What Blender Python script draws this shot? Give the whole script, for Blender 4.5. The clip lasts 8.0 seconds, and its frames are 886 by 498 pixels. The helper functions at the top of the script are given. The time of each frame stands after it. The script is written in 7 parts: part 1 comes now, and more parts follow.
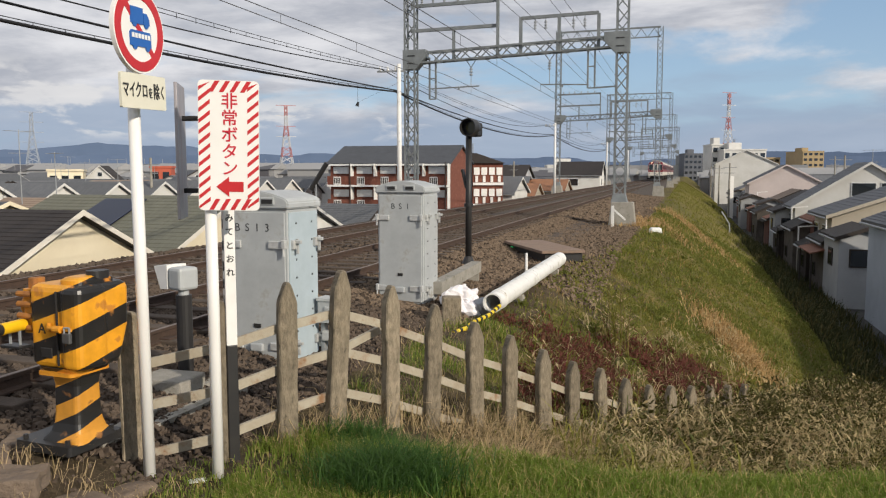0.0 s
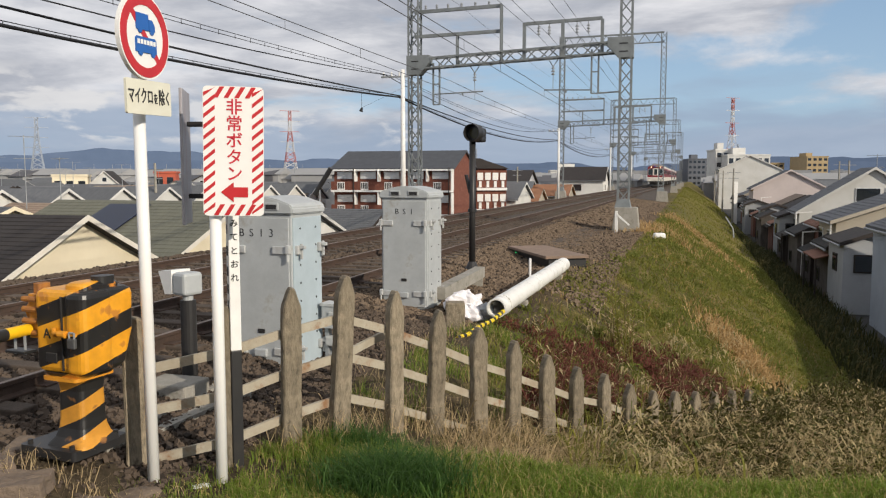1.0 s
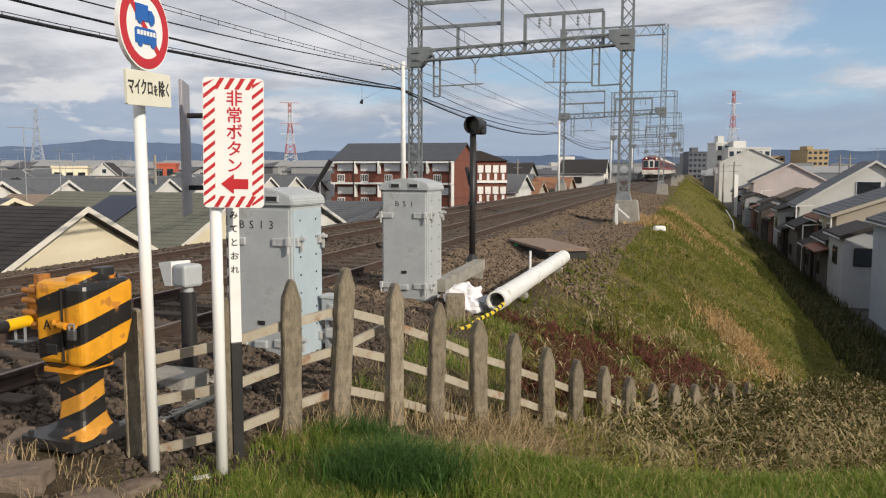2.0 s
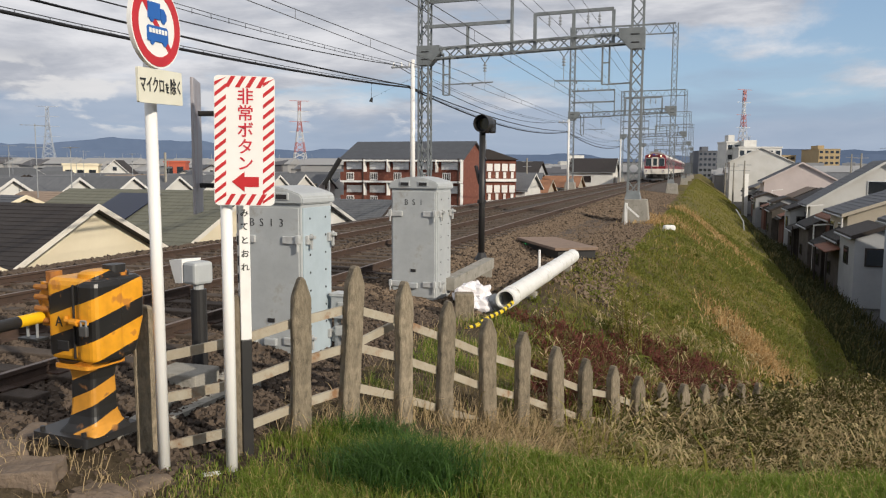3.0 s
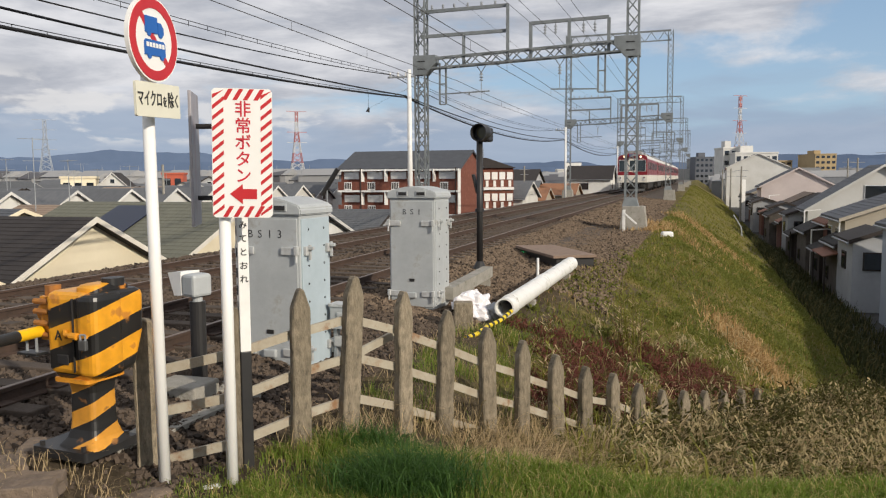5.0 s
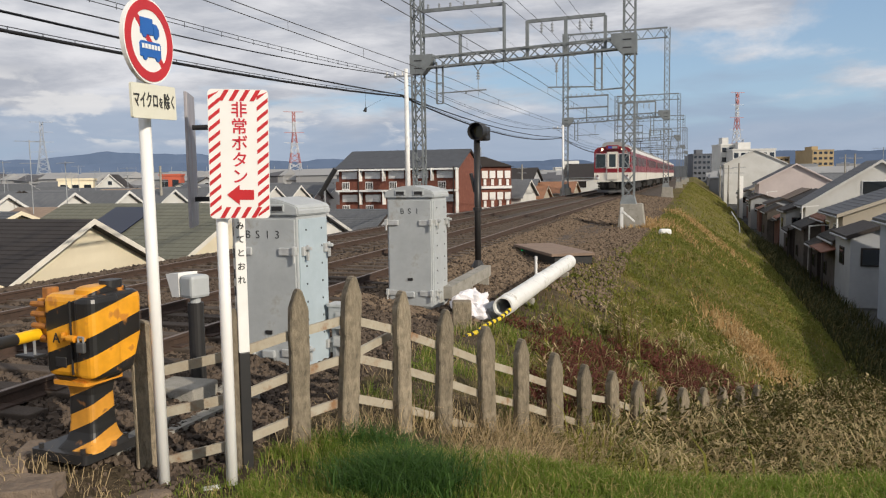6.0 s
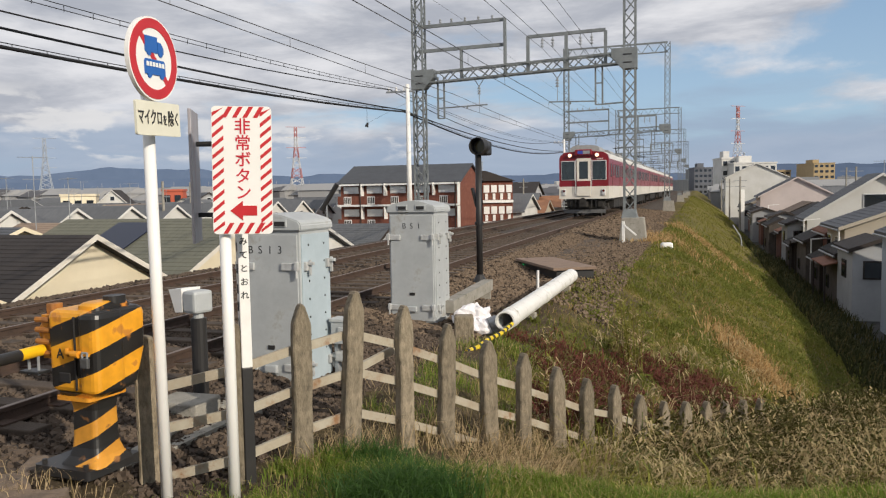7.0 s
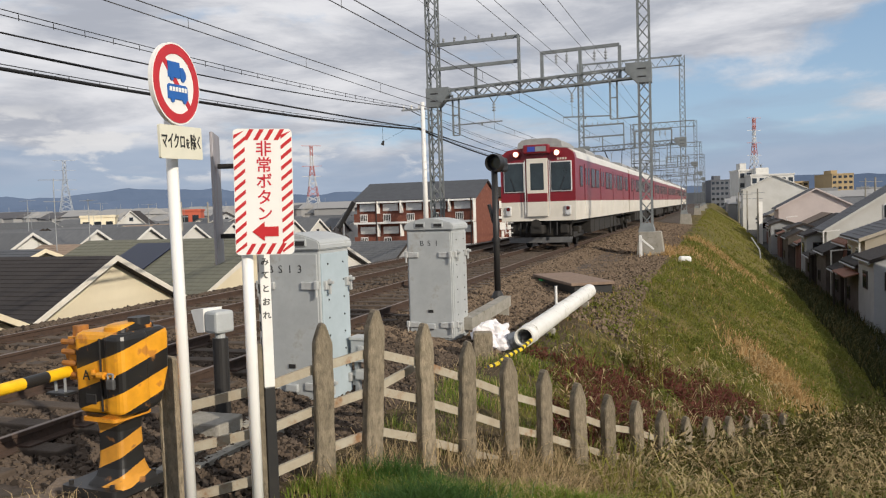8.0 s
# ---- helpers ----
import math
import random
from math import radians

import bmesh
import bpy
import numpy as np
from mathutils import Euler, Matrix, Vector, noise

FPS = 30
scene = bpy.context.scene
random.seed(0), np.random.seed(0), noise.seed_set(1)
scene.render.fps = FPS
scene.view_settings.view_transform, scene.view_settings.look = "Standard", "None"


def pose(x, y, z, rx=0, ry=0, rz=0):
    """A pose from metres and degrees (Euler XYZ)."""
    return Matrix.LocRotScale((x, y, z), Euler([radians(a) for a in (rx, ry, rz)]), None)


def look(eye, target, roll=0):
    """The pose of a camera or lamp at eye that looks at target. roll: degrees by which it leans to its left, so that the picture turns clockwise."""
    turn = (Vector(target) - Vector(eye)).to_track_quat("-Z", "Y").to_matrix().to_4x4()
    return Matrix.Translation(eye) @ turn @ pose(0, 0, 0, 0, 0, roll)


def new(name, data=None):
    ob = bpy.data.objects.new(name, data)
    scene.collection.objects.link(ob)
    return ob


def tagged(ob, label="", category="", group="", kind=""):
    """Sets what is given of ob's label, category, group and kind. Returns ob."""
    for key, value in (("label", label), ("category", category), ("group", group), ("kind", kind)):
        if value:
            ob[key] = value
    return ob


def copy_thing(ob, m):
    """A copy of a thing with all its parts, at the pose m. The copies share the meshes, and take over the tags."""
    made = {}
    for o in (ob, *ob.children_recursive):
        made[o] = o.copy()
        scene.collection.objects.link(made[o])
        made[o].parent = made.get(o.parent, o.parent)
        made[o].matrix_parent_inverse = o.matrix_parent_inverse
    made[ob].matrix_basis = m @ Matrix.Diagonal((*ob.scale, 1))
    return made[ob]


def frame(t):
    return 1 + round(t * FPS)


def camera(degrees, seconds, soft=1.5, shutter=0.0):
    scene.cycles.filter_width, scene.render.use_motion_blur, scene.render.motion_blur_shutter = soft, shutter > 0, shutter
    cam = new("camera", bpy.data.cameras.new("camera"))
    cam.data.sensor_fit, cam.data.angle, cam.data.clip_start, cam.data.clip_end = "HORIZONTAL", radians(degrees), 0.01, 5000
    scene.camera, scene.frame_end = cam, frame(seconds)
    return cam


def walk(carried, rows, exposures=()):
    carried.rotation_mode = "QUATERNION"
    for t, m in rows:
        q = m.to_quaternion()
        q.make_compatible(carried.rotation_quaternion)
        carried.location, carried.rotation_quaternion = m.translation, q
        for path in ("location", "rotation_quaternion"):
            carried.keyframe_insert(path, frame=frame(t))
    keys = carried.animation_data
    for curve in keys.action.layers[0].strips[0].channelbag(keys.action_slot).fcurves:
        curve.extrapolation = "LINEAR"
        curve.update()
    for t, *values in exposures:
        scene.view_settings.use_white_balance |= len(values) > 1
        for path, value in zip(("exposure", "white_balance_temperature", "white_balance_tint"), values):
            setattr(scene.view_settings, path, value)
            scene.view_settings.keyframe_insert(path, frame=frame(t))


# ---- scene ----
cam = camera(58.5, 8.0, soft=1.2)
PATH = [
    (0, (-0.002, 0.005, 1.75), (-0.002, 1.995, 1.558), 0.0),
    (0.5, (-0.001, -0.005, 1.753), (-0.009, 1.986, 1.571), -0.1),
    (1, (-0.005, 0.0, 1.752), (-0.014, 1.992, 1.573), -0.0),
    (1.5, (-0.004, 0.005, 1.751), (-0.008, 1.996, 1.562), 0.1),
    (3, (-0.015, 0.003, 1.751), (-0.046, 1.993, 1.549), 0.3),
    (3.5, (-0.011, 0.004, 1.755), (-0.048, 1.994, 1.56), 0.3),
    (4, (-0.013, 0.001, 1.755), (-0.052, 1.992, 1.57), 0.2),
    (4.5, (-0.017, -0.008, 1.758), (-0.05, 1.984, 1.579), -0.0),
    (6, (-0.009, -0.007, 1.759), (-0.032, 1.984, 1.577), -0.8),
    (6.5, (-0.02, -0.008, 1.763), (-0.043, 1.984, 1.593), -0.8),
    (7, (-0.01, -0.035, 1.765), (-0.037, 1.96, 1.619), -1.0),
    (7.5, (-0.014, -0.037, 1.774), (-0.051, 1.959, 1.651), -1.5),
    (8, (-0.034, -0.069, 1.781), (-0.101, 1.927, 1.677), -1.8),
]
walk(cam, [(t, look(eye, target, roll)) for t, eye, target, roll in PATH])

# ---- light ----
SUN_AZ, SUN_EL = 135.0, 24.0     # degrees: azimuth clockwise from +y, and height
world = bpy.data.worlds.new("world")
scene.world = world
world.use_nodes = True
wn, wl = world.node_tree.nodes, world.node_tree.links
wn.clear()
w_out = wn.new("ShaderNodeOutputWorld")
w_bg = wn.new("ShaderNodeBackground")
w_sky = wn.new("ShaderNodeTexSky")
w_sky.sky_type = 'NISHITA'
w_sky.sun_disc = False
w_sky.sun_elevation = radians(SUN_EL)
w_sky.sun_rotation = radians(SUN_AZ)
w_sky.dust_density = 0.4
w_sky.ozone_density = 4.0
w_co = wn.new("ShaderNodeTexCoord")
w_sep = wn.new("ShaderNodeSeparateXYZ")
wl.new(w_co.outputs["Generated"], w_sep.inputs["Vector"])


def sky_noise(scale, stretch, detail, rough, shift):
    mp = wn.new("ShaderNodeMapping")
    mp.inputs["Scale"].default_value = stretch
    mp.inputs["Location"].default_value = shift
    wl.new(w_co.outputs["Generated"], mp.inputs["Vector"])
    t = wn.new("ShaderNodeTexNoise")
    t.inputs["Scale"].default_value = scale
    t.inputs["Detail"].default_value = detail
    t.inputs["Roughness"].default_value = rough
    t.inputs["Distortion"].default_value = 0.25
    wl.new(mp.outputs["Vector"], t.inputs["Vector"])
    return t.outputs["Fac"]


def sky_math(op, a, b=None, c=None):
    n = wn.new("ShaderNodeMath")
    n.operation = op
    for i, x in enumerate((a, b, c)):
        if x is None:
            continue
        if isinstance(x, (int, float)):
            n.inputs[i].default_value = x
        else:
            wl.new(x, n.inputs[i])
    return n.outputs[0]


def sky_range(src, f0, f1, t0, t1):
    n = wn.new("ShaderNodeMapRange")
    n.interpolation_type = 'SMOOTHSTEP'
    n.inputs["From Min"].default_value, n.inputs["From Max"].default_value = f0, f1
    n.inputs["To Min"].default_value, n.inputs["To Max"].default_value = t0, t1
    wl.new(src, n.inputs["Value"])
    return n.outputs["Result"]


def sky_mix(fac, a, b):
    n = wn.new("ShaderNodeMix")
    n.data_type = 'RGBA'
    for x, k in ((fac, "Factor"), (a, "A"), (b, "B")):
        if isinstance(x, float):
            n.inputs[k].default_value = x
        elif isinstance(x, tuple):
            n.inputs[k].default_value = (*x, 1)
        else:
            wl.new(x, n.inputs[k])
    return n.outputs["Result"]


Z, X = w_sep.outputs["Z"], w_sep.outputs["X"]
# heavy cloud overhead and to the west, broken to clear sky low in the east
ragged = sky_math('MULTIPLY_ADD', sky_noise(2.2, (1.5, 1.5, 5.0), 8, 0.58, (0.3, 0.9, 0.1)), 0.44, -0.22)
gap = sky_math('MULTIPLY', sky_range(Z, 0.035, 0.075, 0.0, 1.0), sky_range(sky_math('ADD', Z, sky_math('MULTIPLY', X, -0.2)), 0.09, 0.15, 1.0, 0.0))
gap = sky_math('MULTIPLY', gap, sky_range(X, -0.3, 0.3, 0.35, 1.0))
cover = sky_range(sky_math('ADD', sky_math('SUBTRACT', 0.56, sky_math('MULTIPLY', gap, 0.085)), ragged), 0.46, 0.54, 0.0, 1.0)
tone = sky_noise(3.0, (1.4, 1.4, 6.0), 9, 0.6, (0.1, 0.4, 0.7))
cloud = sky_mix(sky_range(tone, 0.34, 0.66, 0.0, 1.0), (4.5, 4.75, 5.4), (8.4, 8.4, 8.7))
clear = sky_mix(sky_range(Z, 0.02, 0.35, 0.0, 1.0), (4.9, 6.6, 8.4), (3.0, 4.8, 7.2))
air = sky_mix(0.35, clear, w_sky.outputs["Color"])
wide = sky_mix(cover, air, cloud)
# a bank of blue-grey cloud lies low over the hills
edge = sky_math('MULTIPLY_ADD', sky_noise(4.0, (1.6, 1.6, 7.5), 6, 0.5, (0.35, 0.2, 0.55)), -0.17, Z)
bank = sky_range(edge, -0.035, 0.02, 0.85, 0.0)
low = sky_mix(bank, wide, (3.5, 4.4, 5.8))
puff = sky_math('MULTIPLY', sky_range(sky_noise(9.0, (1.0, 1.0, 2.6), 7, 0.55, (0.7, 0.1, 0.35)), 0.53, 0.62, 0.0, 0.75), sky_math('MULTIPLY', sky_range(Z, 0.035, 0.05, 0.0, 1.0), sky_range(sky_math('MULTIPLY_ADD', X, 0.12, Z), 0.05, 0.08, 1.0, 0.0)))
final = sky_mix(puff, low, (8.2, 8.1, 8.1))
wl.new(final, w_bg.inputs["Color"])
wl.new(w_bg.outputs["Background"], w_out.inputs["Surface"])
w_bg.inputs["Strength"].default_value = 0.093
sun = new("sun", bpy.data.lights.new("sun", 'SUN'))
sun.data.energy = 3.9
sun.data.angle = radians(0.6)
sun.data.color = (1.0, 0.9, 0.76)
_az, _el = radians(SUN_AZ), radians(SUN_EL)
sun.matrix_world = look((0, 0, 40), (-math.sin(_az) * math.cos(_el), -math.cos(_az) * math.cos(_el), 40 - math.sin(_el)))
scene.view_settings.exposure = 0.02

# ---- materials ----


def mat(name, col, rough=0.7, metal=0.0, col2=None, scale=6.0, bump=0.0, bscale=40.0, spec=0.4, objvar=0.0, stretch=(1, 1, 1), emit=0.0, wear=None, wscale=1.2):
    """A surface with large stains (col to col2), optional worn colour, fine grain and relief."""
    m = bpy.data.materials.new(name)
    m.use_nodes = True
    n, l = m.node_tree.nodes, m.node_tree.links
    b = n["Principled BSDF"]
    b.inputs["Roughness"].default_value = rough
    b.inputs["Metallic"].default_value = metal
    b.inputs["Specular IOR Level"].default_value = spec
    co = n.new("ShaderNodeTexCoord")
    mp = n.new("ShaderNodeMapping")
    mp.inputs["Scale"].default_value = stretch
    l.new(co.outputs["Object"], mp.inputs["Vector"])
    if col2 is None:
        col2 = tuple(c * 0.82 for c in col)
    na = n.new("ShaderNodeTexNoise")
    na.inputs["Scale"].default_value = scale
    na.inputs["Detail"].default_value = 8
    na.inputs["Roughness"].default_value = 0.65
    l.new(mp.outputs["Vector"], na.inputs["Vector"])
    ra = n.new("ShaderNodeValToRGB")
    ra.color_ramp.elements[0].position, ra.color_ramp.elements[1].position = 0.3, 0.7
    ra.color_ramp.elements[0].color = (*col2, 1)
    ra.color_ramp.elements[1].color = (*col, 1)
    l.new(na.outputs["Fac"], ra.inputs["Fac"])
    src = ra.outputs["Color"]
    if wear:
        nw = n.new("ShaderNodeTexNoise")
        nw.inputs["Scale"].default_value = wscale
        nw.inputs["Detail"].default_value = 10
        nw.inputs["Roughness"].default_value = 0.7
        l.new(mp.outputs["Vector"], nw.inputs["Vector"])
        rw = n.new("ShaderNodeValToRGB")
        rw.color_ramp.elements[0].position, rw.color_ramp.elements[1].position = 0.56, 0.68
        l.new(nw.outputs["Fac"], rw.inputs["Fac"])
        mw = n.new("ShaderNodeMix")
        mw.data_type = 'RGBA'
        mw.inputs["B"].default_value = (*wear, 1)
        l.new(rw.outputs["Color"], mw.inputs["Factor"])
        l.new(src, mw.inputs["A"])
        src = mw.outputs["Result"]
    if objvar:
        oi = n.new("ShaderNodeObjectInfo")
        hv = n.new("ShaderNodeHueSaturation")
        mr = n.new("ShaderNodeMapRange")
        mr.inputs["To Min"].default_value = 1 - objvar
        mr.inputs["To Max"].default_value = 1 + objvar
        l.new(oi.outputs["Random"], mr.inputs["Value"])
        l.new(mr.outputs["Result"], hv.inputs["Value"])
        l.new(src, hv.inputs["Color"])
        src = hv.outputs["Color"]
    l.new(src, b.inputs["Base Color"])
    if bump:
        nb = n.new("ShaderNodeTexNoise")
        nb.inputs["Scale"].default_value = bscale
        nb.inputs["Detail"].default_value = 5
        l.new(mp.outputs["Vector"], nb.inputs["Vector"])
        bm_ = n.new("ShaderNodeBump")
        bm_.inputs["Strength"].default_value = bump
        bm_.inputs["Distance"].default_value = 0.02
        l.new(nb.outputs["Fac"], bm_.inputs["Height"])
        l.new(bm_.outputs["Normal"], b.inputs["Normal"])
    if emit:
        b.inputs["Emission Color"].default_value = (*col, 1)
        b.inputs["Emission Strength"].default_value = emit
    return m


def island_mat(name, cols, rough=0.9, spec=0.1, trans=0.0):
    """For joined blades and stones: a colour out of cols for each island."""
    m = bpy.data.materials.new(name)
    m.use_nodes = True
    n, l = m.node_tree.nodes, m.node_tree.links
    b = n["Principled BSDF"]
    b.inputs["Roughness"].default_value = rough
    b.inputs["Specular IOR Level"].default_value = spec
    g = n.new("ShaderNodeNewGeometry")
    r = n.new("ShaderNodeValToRGB")
    e = r.color_ramp.elements
    r.color_ramp.interpolation = 'CONSTANT'
    for i, c in enumerate(cols):
        p = i / len(cols)
        k = e[0] if i == 0 else e[1] if i == len(cols) - 1 else e.new(p)
        k.position = p
        k.color = (*c, 1)
    l.new(g.outputs["Random Per Island"], r.inputs["Fac"])
    l.new(r.outputs["Color"], b.inputs["Base Color"])
    if trans:
        t = n.new("ShaderNodeBsdfTranslucent")
        l.new(r.outputs["Color"], t.inputs["Color"])
        x = n.new("ShaderNodeMixShader")
        x.inputs["Fac"].default_value = trans
        l.new(b.outputs["BSDF"], x.inputs[1])
        l.new(t.outputs["BSDF"], x.inputs[2])
        l.new(x.outputs["Shader"], n["Material Output"].inputs["Surface"])
    return m


def stripe_mat(name, ca, cb, direction, period, phase=0.0, duty=0.5, rough=0.5, wear=None):
    """Diagonal paint stripes in the thing's own space."""
    m = bpy.data.materials.new(name)
    m.use_nodes = True
    n, l = m.node_tree.nodes, m.node_tree.links
    b = n["Principled BSDF"]
    b.inputs["Roughness"].default_value = rough
    co = n.new("ShaderNodeTexCoord")
    dt = n.new("ShaderNodeVectorMath")
    dt.operation = 'DOT_PRODUCT'
    dt.inputs[1].default_value = tuple(d / period for d in direction)
    l.new(co.outputs["Object"], dt.inputs[0])
    ad = n.new("ShaderNodeMath")
    ad.operation = 'ADD'
    ad.inputs[1].default_value = phase + 100
    l.new(dt.outputs["Value"], ad.inputs[0])
    fr = n.new("ShaderNodeMath")
    fr.operation = 'FRACT'
    l.new(ad.outputs[0], fr.inputs[0])
    gt = n.new("ShaderNodeMath")
    gt.operation = 'GREATER_THAN'
    gt.inputs[1].default_value = duty
    l.new(fr.outputs[0], gt.inputs[0])
    nz = n.new("ShaderNodeTexNoise")
    nz.inputs["Scale"].default_value = 9
    nz.inputs["Detail"].default_value = 9
    l.new(co.outputs["Object"], nz.inputs["Vector"])
    mx = n.new("ShaderNodeMix")
    mx.data_type = 'RGBA'
    mx.inputs["A"].default_value, mx.inputs["B"].default_value = (*ca, 1), (*cb, 1)
    l.new(gt.outputs[0], mx.inputs["Factor"])
    hv = n.new("ShaderNodeHueSaturation")
    mr = n.new("ShaderNodeMapRange")
    mr.inputs["From Min"].default_value, mr.inputs["From Max"].default_value = 0.3, 0.7
    mr.inputs["To Min"].default_value, mr.inputs["To Max"].default_value = 0.78, 1.1
    l.new(nz.outputs["Fac"], mr.inputs["Value"])
    l.new(mr.outputs["Result"], hv.inputs["Value"])
    l.new(mx.outputs["Result"], hv.inputs["Color"])
    src = hv.outputs["Color"]
    if wear:
        rw = n.new("ShaderNodeValToRGB")
        rw.color_ramp.elements[0].position, rw.color_ramp.elements[1].position = 0.62, 0.7
        l.new(nz.outputs["Fac"], rw.inputs["Fac"])
        mw = n.new("ShaderNodeMix")
        mw.data_type = 'RGBA'
        mw.inputs["B"].default_value = (*wear, 1)
        l.new(rw.outputs["Color"], mw.inputs["Factor"])
        l.new(src, mw.inputs["A"])
        src = mw.outputs["Result"]
    l.new(src, b.inputs["Base Color"])
    return m


def glass_mat(name, tint=(0.02, 0.025, 0.03), rough=0.06):
    m = mat(name, tint, rough=rough, spec=0.9, scale=2)
    return m


M_WHITE = mat("white_paint", (0.8, 0.79, 0.76), 0.35, col2=(0.7, 0.69, 0.66), scale=5)
M_CABINET = mat("cabinet_paint", (0.44, 0.46, 0.46), 0.45, col2=(0.34, 0.355, 0.36), scale=2.5, bump=0.05, wear=(0.3, 0.28, 0.24), wscale=2.4)
# Bluer than the cabinet's front; used on the right side of BS13 alone.
M_CABBLUE = mat("cabinet_pale_blue", (0.42, 0.49, 0.53), 0.45, col2=(0.35, 0.415, 0.45), scale=2.5, bump=0.05)
M_STEEL = mat("galvanised_steel", (0.36, 0.38, 0.39), 0.5, 0.35, col2=(0.24, 0.25, 0.26), scale=4)
M_BLACK = mat("black_paint", (0.018, 0.018, 0.02), 0.45, col2=(0.03, 0.028, 0.026), scale=6)
M_RUBBER = mat("black_rubber", (0.02, 0.02, 0.021), 0.8)
M_CONC = mat("old_concrete", (0.34, 0.32, 0.28), 0.9, col2=(0.23, 0.215, 0.18), scale=4, bump=0.5, bscale=45, wear=(0.15, 0.14, 0.1), wscale=5)
M_POST = mat("weathered_concrete_post", (0.29, 0.24, 0.17), 0.95, col2=(0.12, 0.1, 0.07), scale=24, bump=0.6, bscale=70, wear=(0.085, 0.072, 0.05), wscale=16, objvar=0.2, stretch=(1, 1, 0.4))
M_SLAT = mat("weathered_rail_slat", (0.4, 0.365, 0.29), 0.85, col2=(0.3, 0.25, 0.18), scale=5, bump=0.25, wear=(0.24, 0.13, 0.065), wscale=4)
M_RUSTRAIL = mat("rusty_rail_side", (0.075, 0.045, 0.032), 0.85, col2=(0.045, 0.03, 0.022), scale=8, bump=0.3)
M_RAILTOP = mat("worn_rail_head", (0.27, 0.21, 0.17), 0.5, 0.7, col2=(0.17, 0.12, 0.09))
M_SLEEPER = mat("stained_sleeper", (0.1, 0.075, 0.056), 0.95, col2=(0.06, 0.045, 0.034), scale=5, bump=0.5, objvar=0.15)
M_BALLAST = mat("ballast_bed", (0.095, 0.073, 0.057), 1.0, col2=(0.035, 0.027, 0.021), scale=11, bump=1.0, bscale=16)
M_GANTRY = mat("grey_gantry_steel", (0.24, 0.26, 0.265), 0.55, 0.2, col2=(0.15, 0.165, 0.17), scale=2)
M_WIRE = mat("wire_black", (0.012, 0.012, 0.013), 0.6)
M_COPPER = mat("wire_grey", (0.1, 0.1, 0.105), 0.5, 0.3)
M_RED = mat("train_maroon", (0.22, 0.011, 0.02), 0.32, col2=(0.18, 0.012, 0.019), scale=0.8, spec=0.5)
M_REDDARK = mat("train_dark_seam", (0.07, 0.008, 0.012), 0.5)
M_IVORY = mat("train_ivory", (0.74, 0.70, 0.62), 0.3, col2=(0.62, 0.58, 0.5), scale=1.2, spec=0.5)
M_UNDER = mat("train_underframe", (0.018, 0.017, 0.016), 0.85, col2=(0.034, 0.03, 0.026), scale=3)
M_GUARD = mat("rail_guard_grey", (0.16, 0.16, 0.16), 0.7, col2=(0.08, 0.08, 0.08), scale=4)
M_ROOFG = mat("train_roof_grey", (0.33, 0.33, 0.32), 0.7, col2=(0.25, 0.25, 0.245))
M_GLASS = glass_mat("dark_glass")
M_SIDEGLASS = mat("tinted_side_glass", (0.035, 0.025, 0.027), 0.25, spec=0.25, scale=2)
M_CABGLASS = mat("cab_glass", (0.03, 0.042, 0.042), 0.06, col2=(0.012, 0.016, 0.016), scale=1.5, spec=0.8)
M_LAMP = mat("headlight_glow", (1.0, 0.76, 0.46), 0.3, emit=2.8)
M_LATCH = mat("latch_steel", (0.55, 0.56, 0.55), 0.45, 0.2, col2=(0.4, 0.4, 0.39), scale=14)
M_ALU = mat("aluminium_trim", (0.7, 0.7, 0.69), 0.35, 0.3)
M_REDLENS = mat("red_lens", (0.1, 0.01, 0.01), 0.2)
M_SIGNAL = mat("amber_lens", (0.07, 0.06, 0.02), 0.15)

# ---- mesh helpers ----
A = radians(16.4)
SA, CA = math.sin(A), math.cos(A)
TRACK = Matrix.Rotation(-A, 4, 'Z')       # local x = to the right of the line, y = along it


def T(u, v, z=0.0):
    return Vector((u * SA + v * CA, u * CA - v * SA, z))


def UV(x, y):
    return x * SA + y * CA, x * CA - y * SA


def bend(u):
    """How far the line has swung to the right at u."""
    d = u - 28
    return 0.0 if d < -12 else 0.0135 * 0.5 * (d + math.sqrt(d * d + 64)) - 0.0135 * 0.5 * (-12 + math.sqrt(144 + 64))


def box(bm, c, s, bev=0.0, rot=None, taper=1.0):
    r = bmesh.ops.create_cube(bm, size=1)
    vs = r["verts"]
    for v in vs:
        k = taper if v.co.z > 0 else 1.0
        v.co = Vector((v.co.x * s[0] * k, v.co.y * s[1] * k, v.co.z * s[2]))
    if bev:
        es = list({e for v in vs for e in v.link_edges})
        r = bmesh.ops.bevel(bm, geom=es, offset=bev, segments=2, profile=0.5, affect='EDGES', clamp_overlap=True)
        vs = list({v for f in r["faces"] for v in f.verts} | {v for v in vs if v.is_valid})
    m = Matrix.Translation(c) @ (rot if rot is not None else Matrix.Identity(4))
    bmesh.ops.transform(bm, matrix=m, verts=vs)
    return vs


def rod(bm, a, b, r0, r1=None, seg=10, caps=True):
    a, b = Vector(a), Vector(b)
    d = b - a
    q = d.to_track_quat('Z', 'Y').to_matrix().to_4x4()
    bmesh.ops.create_cone(bm, cap_ends=caps, segments=seg, radius1=r0, radius2=r0 if r1 is None else r1, depth=d.length,
                          matrix=Matrix.Translation((a + b) / 2) @ q)


